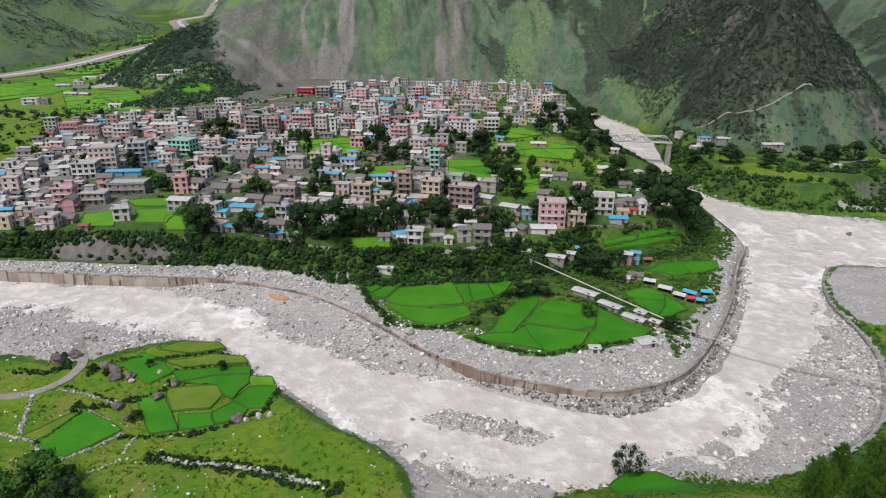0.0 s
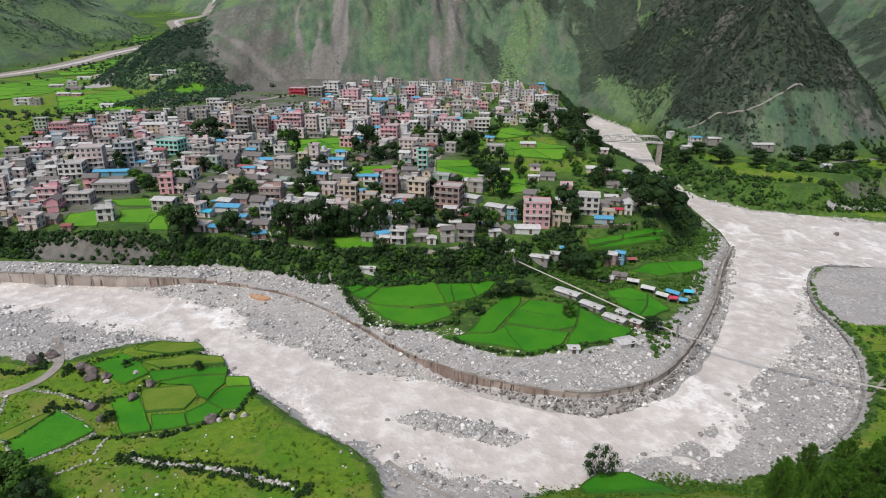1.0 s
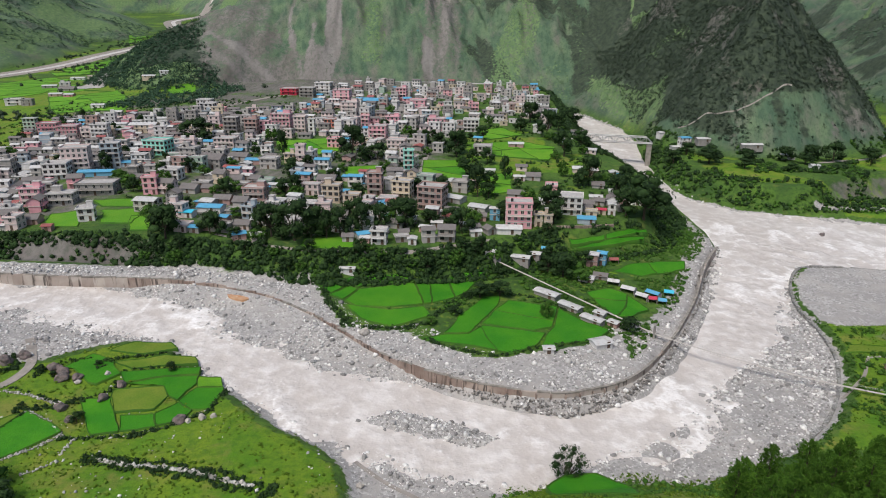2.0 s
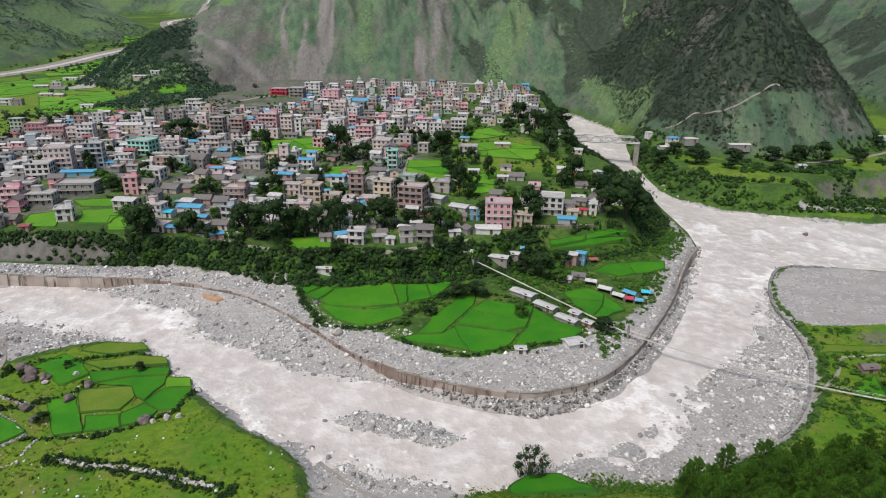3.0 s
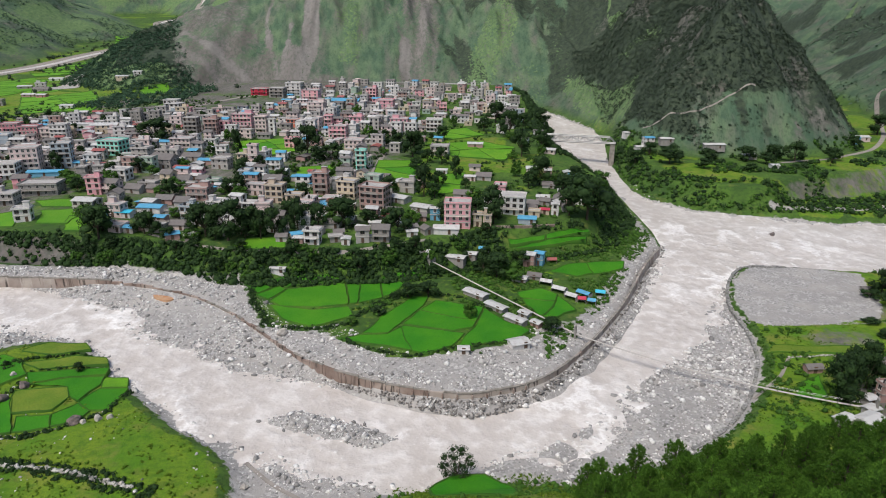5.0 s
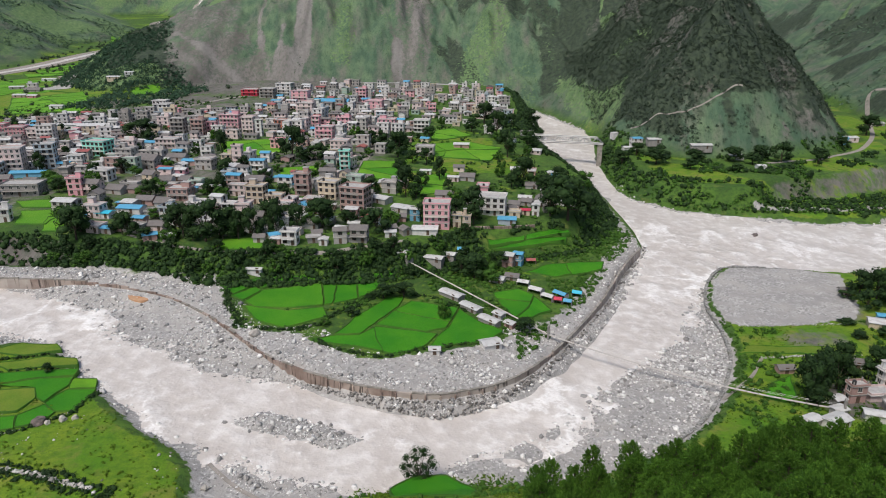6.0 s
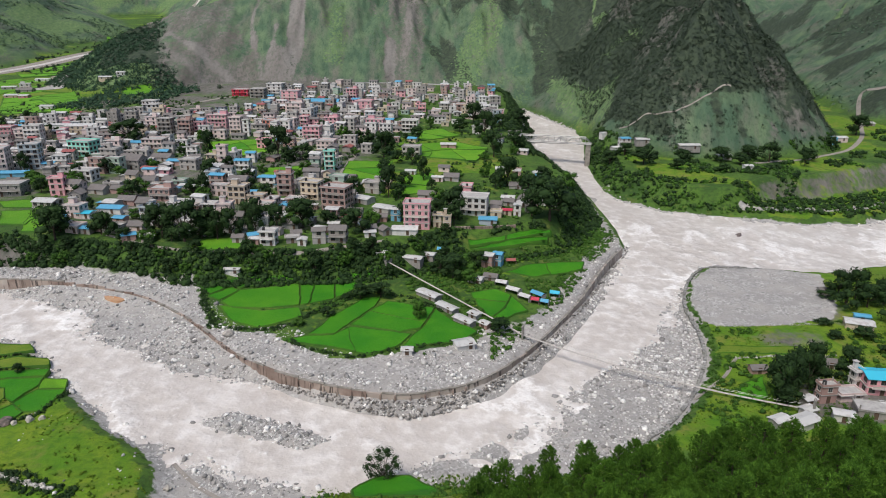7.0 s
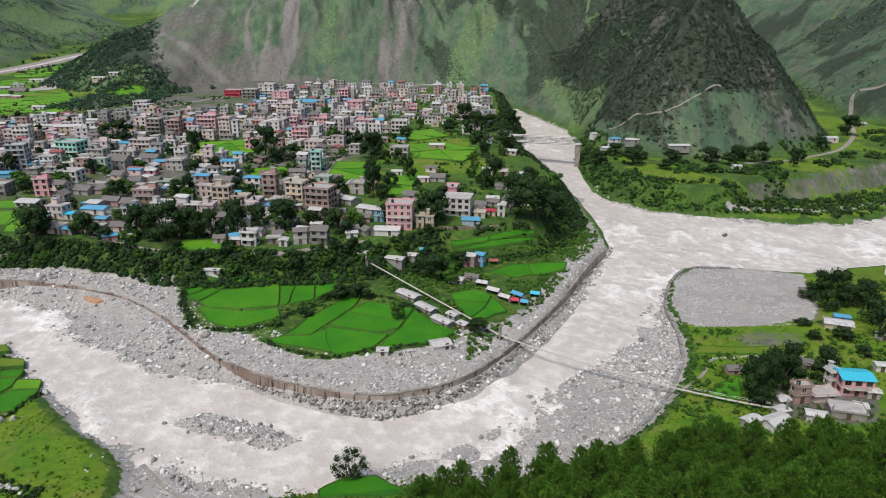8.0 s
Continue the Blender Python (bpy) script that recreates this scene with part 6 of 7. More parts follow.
x, y, r = scatter(9500, 155, 430, 345, 540, on_far_bank, 6)
half = r.random(len(x)) < 0.5
scrub("terrace_scrub", "green bushes on the terrace beyond the confluence", x[half], y[half], r, 0.7, 2.0, 11, 0.5, FRESH, 7, 0.9, 0.5)
scrub("terrace_hedges", "dark hedges and low trees on the far terrace", x[~half], y[~half], r, 0.8, 2.6, 11, 0.55, LEAF, 8, 1.0, 0.5)


def on_dark_nose(x, y, r):
    d = inside(x, y, MOUNTAIN)
    z = level(x, y)
    clearing = (y < 500) & (z < 62) & (x > 225)
    return (d > 4) & (x > 185) & (x < 420) & (z < 175) & ~(clearing & (r.random(len(x)) < 0.85)) & (rough(x, y, 40, 82) > -0.5)


x, y, r = scatter(22000, 180, 420, 430, 760, on_dark_nose, 8)
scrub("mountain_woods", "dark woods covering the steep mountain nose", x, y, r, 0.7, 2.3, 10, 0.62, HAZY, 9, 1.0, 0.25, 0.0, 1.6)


def on_knoll(x, y, r):
    d = inside(x, y, MOUNTAIN)
    rise = level(x, y) - town_level(x, y)
    return (rise > 1.5) & (x + 8 * rough(x, y, 25, 92) + 0.45 * (y - 690) < -206 - 16 * r.random(len(x))) & (rough(x, y, 30, 83) + 0.4 * r.random(len(x)) > -0.05) & (y < 815) & (x > -430) & ((x < -330) | (d > -8))


x, y, r = scatter(9000, -430, -200, 630, 815, on_knoll, 10)
scrub("knoll_woods", "dark green woods on the knoll beyond the town", x, y, r, 0.9, 3.0, 12, 0.85, KNOLL, 11, 1.0, 0.35, 0.0, 1.2)


x, y, r = scatter(900, -275, -165, 545, 690, lambda x, y, r: (inside(x, y, [(-268, 556), (-225, 562), (-188, 578), (-168, 640), (-212, 692), (-268, 662)]) + 8 * rough(x, y, 20, 103) > 0) & (inside(x, y, [(-253, 661), (-230, 676), (-217, 642), (-236, 628)]) < -2), 76)
scrub("foot_woods", "dark green trees between the knoll and the town", x, y, r, 1.4, 3.4, 14, 0.8, KNOLL, 77, 1.1, 0.6, 0.4, 0.8)


def on_face(x, y, r):
    return (inside(x, y, MOUNTAIN) > 2) & (x < 185) & (rough(x, 0.5 * y, 22, 84) > 0.05) & (rough(x + 0.25 * (y - 700), 0.22 * y, 34, 44, 4) < 0.05) & (x > -110) & (level(x, y) < 190)


x, y, r = scatter(9000, -260, 200, 590, 930, on_face, 12)
scrub("mountain_scrub", "green scrub on the mountain face behind the town", x, y, r, 0.5, 1.6, 8, 0.55, FACE, 13, 0.7, 0.1, 0.0, 1.8)


def on_hills(x, y, r):
    w = np.maximum.reduce([inside(x, y, WESTHILL), inside(x, y, EASTHILL), inside(x, y, VALLEYHILL)])
    return (w > 0) & (rough(x, 0.6 * y, 60, 85) > -0.12)


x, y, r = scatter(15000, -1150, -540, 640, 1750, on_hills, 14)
scrub("west_woods", "distant woods on the western hillside", x, y, r, 2.0, 5.5, 6, 1.5, HAZY_FAR, 15, 0.9, 0.25, 0.0, 1.3)
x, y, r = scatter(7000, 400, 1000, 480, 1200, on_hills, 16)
scrub("east_woods", "distant woods on the eastern hillside", x, y, r, 1.8, 4.2, 6, 1.3, HAZY_FAR, 17, 0.9, 0.25, 0.0, 1.3)


def valley_edge(x, y, r):
    return (inside(x, y, MOUNTAIN) < 0) & (inside(x, y, WESTHILL) < 0) & ((inside(x, y, TOWN) > 2) | (y > 700)) & (x < -150) & (away(x, y, westriver) > 26) & ((y > 880) & (rough(x, y, 40, 97) > 0.1) & (r.random(len(x)) < 0.5) | (np.abs(y + 0.35 * (x + 300) - 535) < 14) | (r.random(len(x)) < 0.03))


x, y, r = scatter(6500, -600, -150, 460, 1500, valley_edge, 18)
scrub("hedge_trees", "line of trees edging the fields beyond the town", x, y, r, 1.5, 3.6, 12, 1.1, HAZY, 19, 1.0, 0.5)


def on_meadow(x, y, r):
    d = inside(x, y, MEADOW)
    ok = (d > 1) & (inside(x, y, HILLFOOT) < 8)
    for f in FIELDS_BANK:
        ok &= inside(x, y, f) < 0.3
    near_edge = (y < 122 - 0.12 * (x + 30)) & (x > -75)
    return ok & ((rough(x, y, 9, 86) > 0.25) | near_edge)


x, y, r = scatter(9000, -150, 12, 92, 184, lambda x, y, r: (inside(x, y, MEADOW) > 0.5) & (inside(x, y, HILLFOOT) < 4) & np.logical_and.reduce([inside(x, y, f) < -0.2 for f in FIELDS_BANK]) & (rough(x, y, 6, 93) + 0.5 * rough(x, y, 25, 94) > 0.1), 34)
scrub("meadow_tufts", "tufts of rough grass and weeds on the near bank", x, y, r, 0.1, 0.42, 4, 0.2, TUFT, 35, 0.7)
x, y, r = scatter(2400, -150, 12, 92, 184, on_meadow, 20)
scrub("meadow_scrub", "low green bushes and weeds on the near bank", x, y, r, 0.2, 0.75, 18, 0.16, TUFT, 21, 0.7)


def on_hill_edge(x, y, r):
    d = inside(x, y, HILLFOOT)
    return (d > 0) & (d < 16) & (x > -10) & (inside(x, y, [(35.5, 116), (40.7, 121.5), (48.5, 121.8), (54.4, 115.6), (53.0, 106.2), (36.5, 111.9)]) < 0.3) & (rough(x, y, 7, 87) > -0.15)


x, y, r = scatter(9000, 20, 150, 84, 134, lambda x, y, r: (inside(x, y, HILLFOOT) > -3) & (inside(x, y, [(35.5, 116), (40.7, 121.5), (48.5, 121.8), (54.4, 115.6), (53.0, 106.2), (36.5, 111.9)]) < 0.2) & (rough(x, y, 6, 100) > -0.2), 40)
scrub("slope_tufts", "rough grass and weeds on the near slope", x, y, r, 0.12, 0.5, 7, 0.2, TUFT, 41, 0.7)
x, y, r = scatter(5000, -20, 150, 70, 134, on_hill_edge, 22)
scrub("slope_scrub", "green shrubs along the foot of the near slope", x, y, r, 0.3, 1.2, 24, 0.2, FRESH, 23, 0.8)


def on_flat(x, y, r):
    ok = (inside(x, y, EASTBANK) > 2) & (inside(x, y, lot) < -2) & (rough(x, y, 12, 88) > 0.12)
    for bx, by, br in BLOCKED:
        ok &= np.hypot(x - bx, y - by) > br
    return ok


x, y, r = scatter(6000, 86, 160, 126, 270, lambda x, y, r: (inside(x, y, EASTBANK) > 0.8) & (inside(x, y, EASTBANK) < 3.6 + 2 * rough(x, y, 8, 101)) & (inside(x, y, lot) < -0.5), 72)
scrub("bank_scrub", "green bushes along the top of the embankment", x, y, r, 0.25, 0.8, 16, 0.2, FRESH, 73, 0.8)
x, y, r = scatter(9000, 100, 240, 128, 276, lambda x, y, r: (inside(x, y, EASTBANK) > 2) & (inside(x, y, lot) < -1) & (rough(x, y, 9, 102) > -0.1), 74)
scrub("flat_tufts", "rough grass and weeds on the eastern flat", x, y, r, 0.1, 0.45, 6, 0.2, TUFT, 75, 0.7)
x, y, r = scatter(4500, 125, 262, 128, 276, on_flat, 24)
scrub("flat_scrub", "green bushes on the eastern flat", x, y, r, 0.4, 1.5, 22, 0.25, FRESH, 25, 0.8)


def in_town(x, y, r):
    ok = (inside(x, y, TOWN) > 1) & (inside(x, y, MOUNTAIN) < 0) & (x > -0.7 * y) & (rough(x, y, 16, 89) > 0.0)
    for bx, by, br in BLOCKED:
        ok &= np.hypot(x - bx, y - by) > br * 0.95
    for f in FIELDS_TOWN:
        ok &= inside(x, y, f) < 0.2
    return ok


x, y, r = scatter(9000, -340, 128, 245, 600, in_town, 26)
half = r.random(len(x)) < 0.55
scrub("garden_scrub", "dark green garden bushes between town houses", x[half], y[half], r, 0.7, 2.0, 12, 0.42, LEAF, 27)
scrub("garden_bushes", "fresh green garden bushes between town houses", x[~half], y[~half], r, 0.6, 1.8, 12, 0.36, FRESH, 28)


# hedge banks along the plots
HEDGES = [([(-78.2, 131.1), (-61.8, 132.6), (-53.3, 135.6), (-45, 143), (-44, 154.6)], 0.75), ([(-66, 123.8), (-56.2, 121.3), (-49.7, 120.6), (-43.1, 119.2), (-35.2, 116.8), (-24, 113.5)], 2.0),
          ([(-17.5, 189), (-7.9, 187.6), (2.8, 187.7), (10.2, 191.3)], 0.9), ([(-29.2, 218.6), (-25, 205), (-17, 192)], 1.3), ([(10, 195), (18, 206), (24, 215), (30, 219)], 1.5),
          ([(8.2, 181), (14, 176.8), (22.7, 173.2), (29.1, 171.1), (41.7, 175.8), (52.8, 179.4), (64, 182.8)], 0.6), ([(-79, 167.7), (-67, 171.4), (-58, 171.5)], 0.6), ([(-75, 160.9), (-64.3, 163.4), (-55.7, 165.2)], 0.55),
          ([(-87, 167.5), (-95, 162.5), (-97, 157)], 1.0), ([(-92, 142), (-84, 143.6), (-76, 148.6), (-72, 154)], 0.95), ([(-116, 158), (-108, 157), (-104, 160), (-109, 167)], 1.0), ([(-82, 163), (-80, 166)], 1.2),
          ([(-28, 229), (-10, 228.5), (8, 231), (28, 237)], 1.3), ([(36, 217), (46, 213), (56, 203)], 0.9), ([(-94, 128), (-90, 140.6)], 0.45), ([(-102, 152), (-94, 149), (-83, 145)], 0.45)]
x, y, r = scatter(62000, -120, 70, 105, 240, lambda x, y, r: np.logical_or.reduce([away(x, y, line) < wide * (1.0 + 0.9 * rough(x, y, 4, 96)) for line, wide in HEDGES]), 50)
half = r.random(len(x)) < 0.6
scrub("hedge_bushes", "dark bushes and brambles along field banks", x[half], y[half], r, 0.28, 1.0, 14, 0.2, LEAF, 51, 0.9)
scrub("hedge_weeds", "fresh green weeds along field banks", x[~half], y[~half], r, 0.2, 0.6, 14, 0.15, FRESH, 52, 0.8)
for k, (x, y, w) in enumerate([(-96.6, 159.6, 5), (-92, 157.5, 3.6), (-110, 166, 3.2), (-105.5, 159, 2.6), (-92.4, 143.5, 3.2), (-82.8, 163.6, 3.8), (-74, 154.6, 2.8), (-75, 148.5, 2.6), (-76.4, 140.5, 3.4), (-86.6, 115.5, 11), (-92, 112, 9), (-80, 112.5, 6), (-52, 137, 2.6), (28, 216, 6), (22, 212, 5), (33, 218, 5), (49, 206, 3.5)]):
    plant(SMALL[2 * (k % 2)], x, y, w, w * (0.72 if w < 8 else 0.8), "dense dark leafy shrub beside the plots", "shrubs by the plots")

# ======================================================================= stones
def stones(name, label, x, y, size, mat, seed, sink=0.25):
    r = np.random.default_rng(seed)
    n = len(x)
    v = ICO[None] * (1 + 0.28 * r.normal(size=(n, 12, 1))).clip(0.6, 1.5)
    v = v * (size[:, None] * r.uniform(0.65, 1.25, (n, 3)) * (1, 1, 0.75))[:, None, :]
    a = r.uniform(0, 6.28, n)
    cx, sx = np.cos(a)[:, None], np.sin(a)[:, None]
    v = np.stack([v[..., 0] * cx - v[..., 1] * sx, v[..., 0] * sx + v[..., 1] * cx, v[..., 2]], -1)
    v += np.column_stack([x, y, level(x, y) + size * sink])[:, None, :]
    f = ICO_FACES[None] + 12 * np.arange(n)[:, None, None]
    ob = new(name, raw_mesh(name, v.reshape(-1, 3), f.reshape(-1, 3), mat))
    return tagged(ob, label, "stones", kind="stuff")


def on_shingle(x, y, r):
    wet = inside(x, y, WATER)
    ok = (wet < 1.2) | (inside(x, y, ISLE) > -1.5)
    pt = inside(x, y, POINT)
    ok &= (pt < -0.8) | ((pt > 1.5) & (pt < 11 + 9 * step(-62, -22, x) - 12.5 * step(60, 86, x) + 3 * rough(x, y, 14, 40)) & (x < 138))
    ok &= (inside(x, y, MEADOW) < 0.5) & (inside(x, y, EASTBANK) < -0.5) & (inside(x, y, HILLFOOT) < 0) & (inside(x, y, FARBANK) < 6)
    for f in FIELDS_LOWER:
        ok &= inside(x, y, f) < -0.5
    thick = rough(x, y, 14, 90) + 0.8 * np.exp(-np.abs(wet) / 5)
    return ok & (r.random(len(x)) < 0.3 + (inside(x, y, ISLE) > -1) + 0.9 * np.clip(thick, 0, 1))


x, y, r = scatter(170000, -160, 180, 118, 290, on_shingle, 30)
size = (0.10 + 0.24 * r.random(len(x)) ** 2.5 + 0.7 * r.random(len(x)) ** 16) * np.where(x > 55, 1.08, 1.0)
stones("river_stones", "grey and white stones strewn over the shingle", x, y, size, STONE, 31)
x, y, r = scatter(9000, 150, 420, 250, 400, lambda x, y, r: (np.abs(inside(x, y, WATER) + 1) < 3) & (inside(x, y, POINT) < 0), 32)
stones("shore_stones", "grey stones along the far shores", x, y, 0.2 + 0.6 * r.random(len(x)) ** 4, STONE, 33)


def by_bank(x, y, r):
    line = away(x, y, [(222, 259), (190, 265.5), (169, 266), (155, 247), (146, 225), (144, 205), (139.5, 185), (132.5, 172), (126.5, 161), (116.5, 150)])
    return (line < 7) & (line > 1.2) & (inside(x, y, WATER) < 0) & (inside(x, y, EASTBANK) < 0)


x, y, r = scatter(12000, 105, 230, 140, 275, by_bank, 34)
stones("bank_stones", "whitish boulders piled against the eastern embankment", x, y, 0.18 + 0.36 * r.random(len(x)) ** 2, STONE, 35)


def riprap(x, y, r):
    d = inside(x, y, POINT)
    return (d < -0.9) & (d > -1.2 - 4.2 * np.exp(-((x - 48) / 26) ** 2) - 0.6 * (x > 78)) & (x > 5)


x, y, r = scatter(48000, 0, 145, 140, 290, riprap, 36)
stones("riprap", "dark and pale boulders heaped along the wall foot", x, y, 0.22 + 0.36 * r.random(len(x)) ** 2, RIP, 37, 0.9)

x, y, r = scatter(1500, -150, 5, 96, 182, lambda x, y, r: (inside(x, y, MEADOW) > 1) & (rough(x, y, 14, 95) > 0.1) & np.logical_and.reduce([inside(x, y, f) < 0 for f in FIELDS_BANK]), 38)
stones("meadow_stones", "pale stones scattered over the near grass", x, y, 0.12 + 0.35 * r.random(len(x)) ** 3, STONE, 39, 0.3)

# ======================================================================= bridges, tracks, field walls, boulders
def strip(name, pts, wide, mat, label, category, lift=0.12, kind="structure"):
    line = np.array(smooth_line(pts, 3))
    d = np.gradient(line, axis=0)
    d /= np.linalg.norm(d, axis=1)[:, None]
    side = np.column_stack([-d[:, 1], d[:, 0]]) * wide / 2
    cols = [line - side, line, line + side]
    zs = [level(c[:, 0], c[:, 1]) + lift + 0.08 for c in cols]
    zs[1] = np.maximum(zs[1], (zs[0] + zs[2]) / 2)
    n = len(line)
    verts = [np.column_stack([c, z]) for c, z in zip(cols, zs)] + [np.column_stack([cols[2], zs[2] - 1.2]), np.column_stack([cols[0], zs[0] - 1.2])]
    faces = [(k * n + i, k * n + i + 1, (k + 1) * n + i + 1, (k + 1) * n + i) for k in (0, 1, 2) for i in range(n - 1)] + [(4 * n + i, 4 * n + i + 1, i + 1, i) for i in range(n - 1)]
    return tagged(new(name, mesh_of(name, np.concatenate(verts), faces, [mat])), label, category, kind=kind)


def stone_row(pts, seed, size=0.26, rows=3):
    q = along(pts, 0.45)
    x = np.repeat([a for a, b, c in q], rows)
    y = np.repeat([b for a, b, c in q], rows)
    r = np.random.default_rng(seed)
    ob = stones("stone_wall", "rough dry stone wall with grass between plots", x + 0.28 * r.normal(size=len(x)), y + 0.28 * r.normal(size=len(x)), size * r.uniform(0.5, 1.2, len(x)), FIELDSTONE, seed, 0.6)
    return tagged(ob, "", "stone wall")


strip("track", [(-140, 143), (-113.1, 145.1), (-105.8, 147.4), (-101.9, 152.3), (-100.3, 159.3), (-101.3, 163.9), (-105.8, 171.5), (-110, 178)], 2.6, TRACK, "pale dirt track curving through the near bank", "track")
strip("path", [(-75, 246), (-62, 239.5), (-48, 233.5), (-30, 231.5), (-9, 233), (14, 237), (33, 246)], 1.3, TRACK, "narrow dirt path along the scarp edge", "path")
strip("path", [(186, 478), (192, 470), (205, 463), (222, 459), (244, 464), (258, 467)], 0.6, TRACK, "pale path slanting across the mountain nose", "path")
strip("road", [(262, 424), (288.4, 429.7), (306.7, 435.9), (345.6, 460), (385.7, 509.8), (412, 556), (437.3, 603.3), (464.9, 652), (463, 612), (486, 600)], 3.2, TRACK, "pale dirt road up the side valley", "road")
strip("road", [(2, 317), (4, 362), (7, 401), (0, 428)], 2.6, TRACK, "pale lane between the town fields", "road")
strip("path", [(126, 160), (131.6, 164.3), (138.9, 170.6), (144.9, 179.3), (147.4, 182.7)], 1.0, TRACK, "walled footpath across the flat", "path")
stone_row([(147.4, 182.7), (160.2, 184.2), (171.0, 182.4), (180.1, 184.5)], 48, 0.26, 3)
stone_row([(150, 205.5), (170, 206), (190, 207)], 49, 0.22, 2)
strip("path", [(-7, 128), (0, 121), (8, 116)], 0.9, TRACK, "narrow stepped path down to the shore", "path")
strip("road", [(-169, 528), (-148, 569), (-111, 608), (-80, 640)], 6, TRACK, "pale road behind the town", "road")

strip("gravel_bed", westriver, 44, TRACK, "pale gravel bed of the distant river", "river bed", 0.2)
strip("far_river", [(x + 3, y) for x, y in westriver], 11, SILT, "pale river winding up the distant valley", "river", 0.6)

# footbridge over the river
A, B = Vector((81, 188, 15.2)), Vector((153, 149, 12.6))
foot = tagged(new("footbridge"), "long narrow suspension footbridge with steel cables over the river", "footbridge")
flat = (B - A).to_2d().normalized()
side = Vector((-flat.y, flat.x, 0)) * 0.36
span = lambda u, up, s: A.lerp(B, u) + Vector((0, 0, up)) + side * s
rail_height = 1.0
for k in range(28):
    u0, u1 = k / 28, (k + 1) / 28
    sag = lambda u: -2.4 * 4 * u * (1 - u)
    v, f = [], []
    for u in (u0, u1 - 0.002):
        for s in (-1, 1):
            for up in (-0.12, 0.0):
                v.append(span(u, sag(u) + up, s))
    f = [(1, 3, 7, 5), (0, 4, 6, 2), (0, 1, 5, 4), (2, 6, 7, 3), (0, 2, 3, 1), (4, 5, 7, 6)]
    part("deck_plank", mesh_of("deck_plank", v, f, [TRIM]), foot)
for s in (-1, 1):
    v, f = [], []
    for k in range(28):
        u0, u1 = k / 28, (k + 1) / 28
        limb(v, f, span(u0, sag(u0) + rail_height + 0.3 * (2 * u0 - 1) ** 2, s), span(u1, sag(u1) + rail_height + 0.3 * (2 * u1 - 1) ** 2, s), 0.022, 0.022, 4)
        limb(v, f, span(u0, sag(u0), s), span(u0, sag(u0) + rail_height + 0.3 * (2 * u0 - 1) ** 2, s), 0.015, 0.015, 3)
    part("cable", mesh_of("cable", v, f, [STEEL]), foot, "sagging steel cable with hangers")
for e in (A, B):
    v, f = boxes([(e.x + side.x * s * 1.2, e.y + side.y * s * 1.2, e.z - 4, 0.5, 0.5, 7.0) for s in (-1, 1)] + [(e.x, e.y, e.z + 2.7, 2.0, 0.4, 0.4, math.degrees(math.atan2(side.y, side.x)))])
    part("tower", mesh_of("tower", v, f, [CONCRETE]), foot, "grey concrete portal tower")

C = Vector((35.5, 237.5, 21.2))
way = (A - C).to_2d()
v, f = [], []
for k in range(16):
    q = C.lerp(A, (k + 0.5) / 16)
    ends = [C.lerp(A, k / 16), C.lerp(A, (k + 0.98) / 16)]
    off = Vector((-way.y, way.x)).normalized().to_3d() * 0.27
    v = [e + off * s + Vector((0, 0, up)) for e in ends for s in (-1, 1) for up in (-0.2, 0.0)]
    part("ramp_slab", mesh_of("ramp_slab", v, [(1, 3, 7, 5), (0, 4, 6, 2), (0, 1, 5, 4), (2, 6, 7, 3), (0, 2, 3, 1), (4, 5, 7, 6)], [TRIM]), foot)
part("anchor_block", box_mesh("anchor_block", [(C.x - 1, C.y + 1, C.z - 4, 3, 3, 5.2, math.degrees(math.atan2(way.y, way.x)))], CONCRETE), foot)

# road bridge upstream: steel truss
L, R = Vector((95, 471, 28.2)), Vector((161, 454, 27.8))
road_bridge = tagged(new("truss_bridge"), "grey steel truss road bridge spanning the river", "bridge")
run = (R - L).normalized()
over = Vector((-run.y, run.x, 0)) * 2.6
v, f = boxes([((L.x + R.x) / 2, (L.y + R.y) / 2, 27.5, (R - L).length, 5.0, 0.5, math.degrees(math.atan2(run.y, run.x)))])
part("deck", mesh_of("deck", v, f, [CONCRETE]), road_bridge)
for s in (-1, 1):
    v, f = [], []
    at = lambda u, up: L.lerp(R, u) + over * s + Vector((0, 0, up))
    bays = 16
    limb(v, f, at(0, 0.1), at(1, 0.1), 0.34, 0.34, 4)
    limb(v, f, at(1 / bays, 4.2), at(1 - 1 / bays, 4.2), 0.34, 0.34, 4)
    for k in range(bays):
        lo, hi = (0.1, 4.2) if k % 2 == 0 else (4.2, 0.1)
        limb(v, f, at(k / bays, lo), at((k + 1) / bays, hi), 0.18, 0.18, 4)
        if 0 < k:
            limb(v, f, at(k / bays, 0.1), at(k / bays, 4.2), 0.14, 0.14, 4)
    part("truss", mesh_of("truss", v, f, [STEEL]), road_bridge)
for u in (0.0, 0.97):
    c = L.lerp(R, u)
    part("pier", box_mesh("pier", [(c.x, c.y, 12, 3.4, 4.6, 15.4, math.degrees(math.atan2(run.y, run.x)))], CAP), road_bridge)

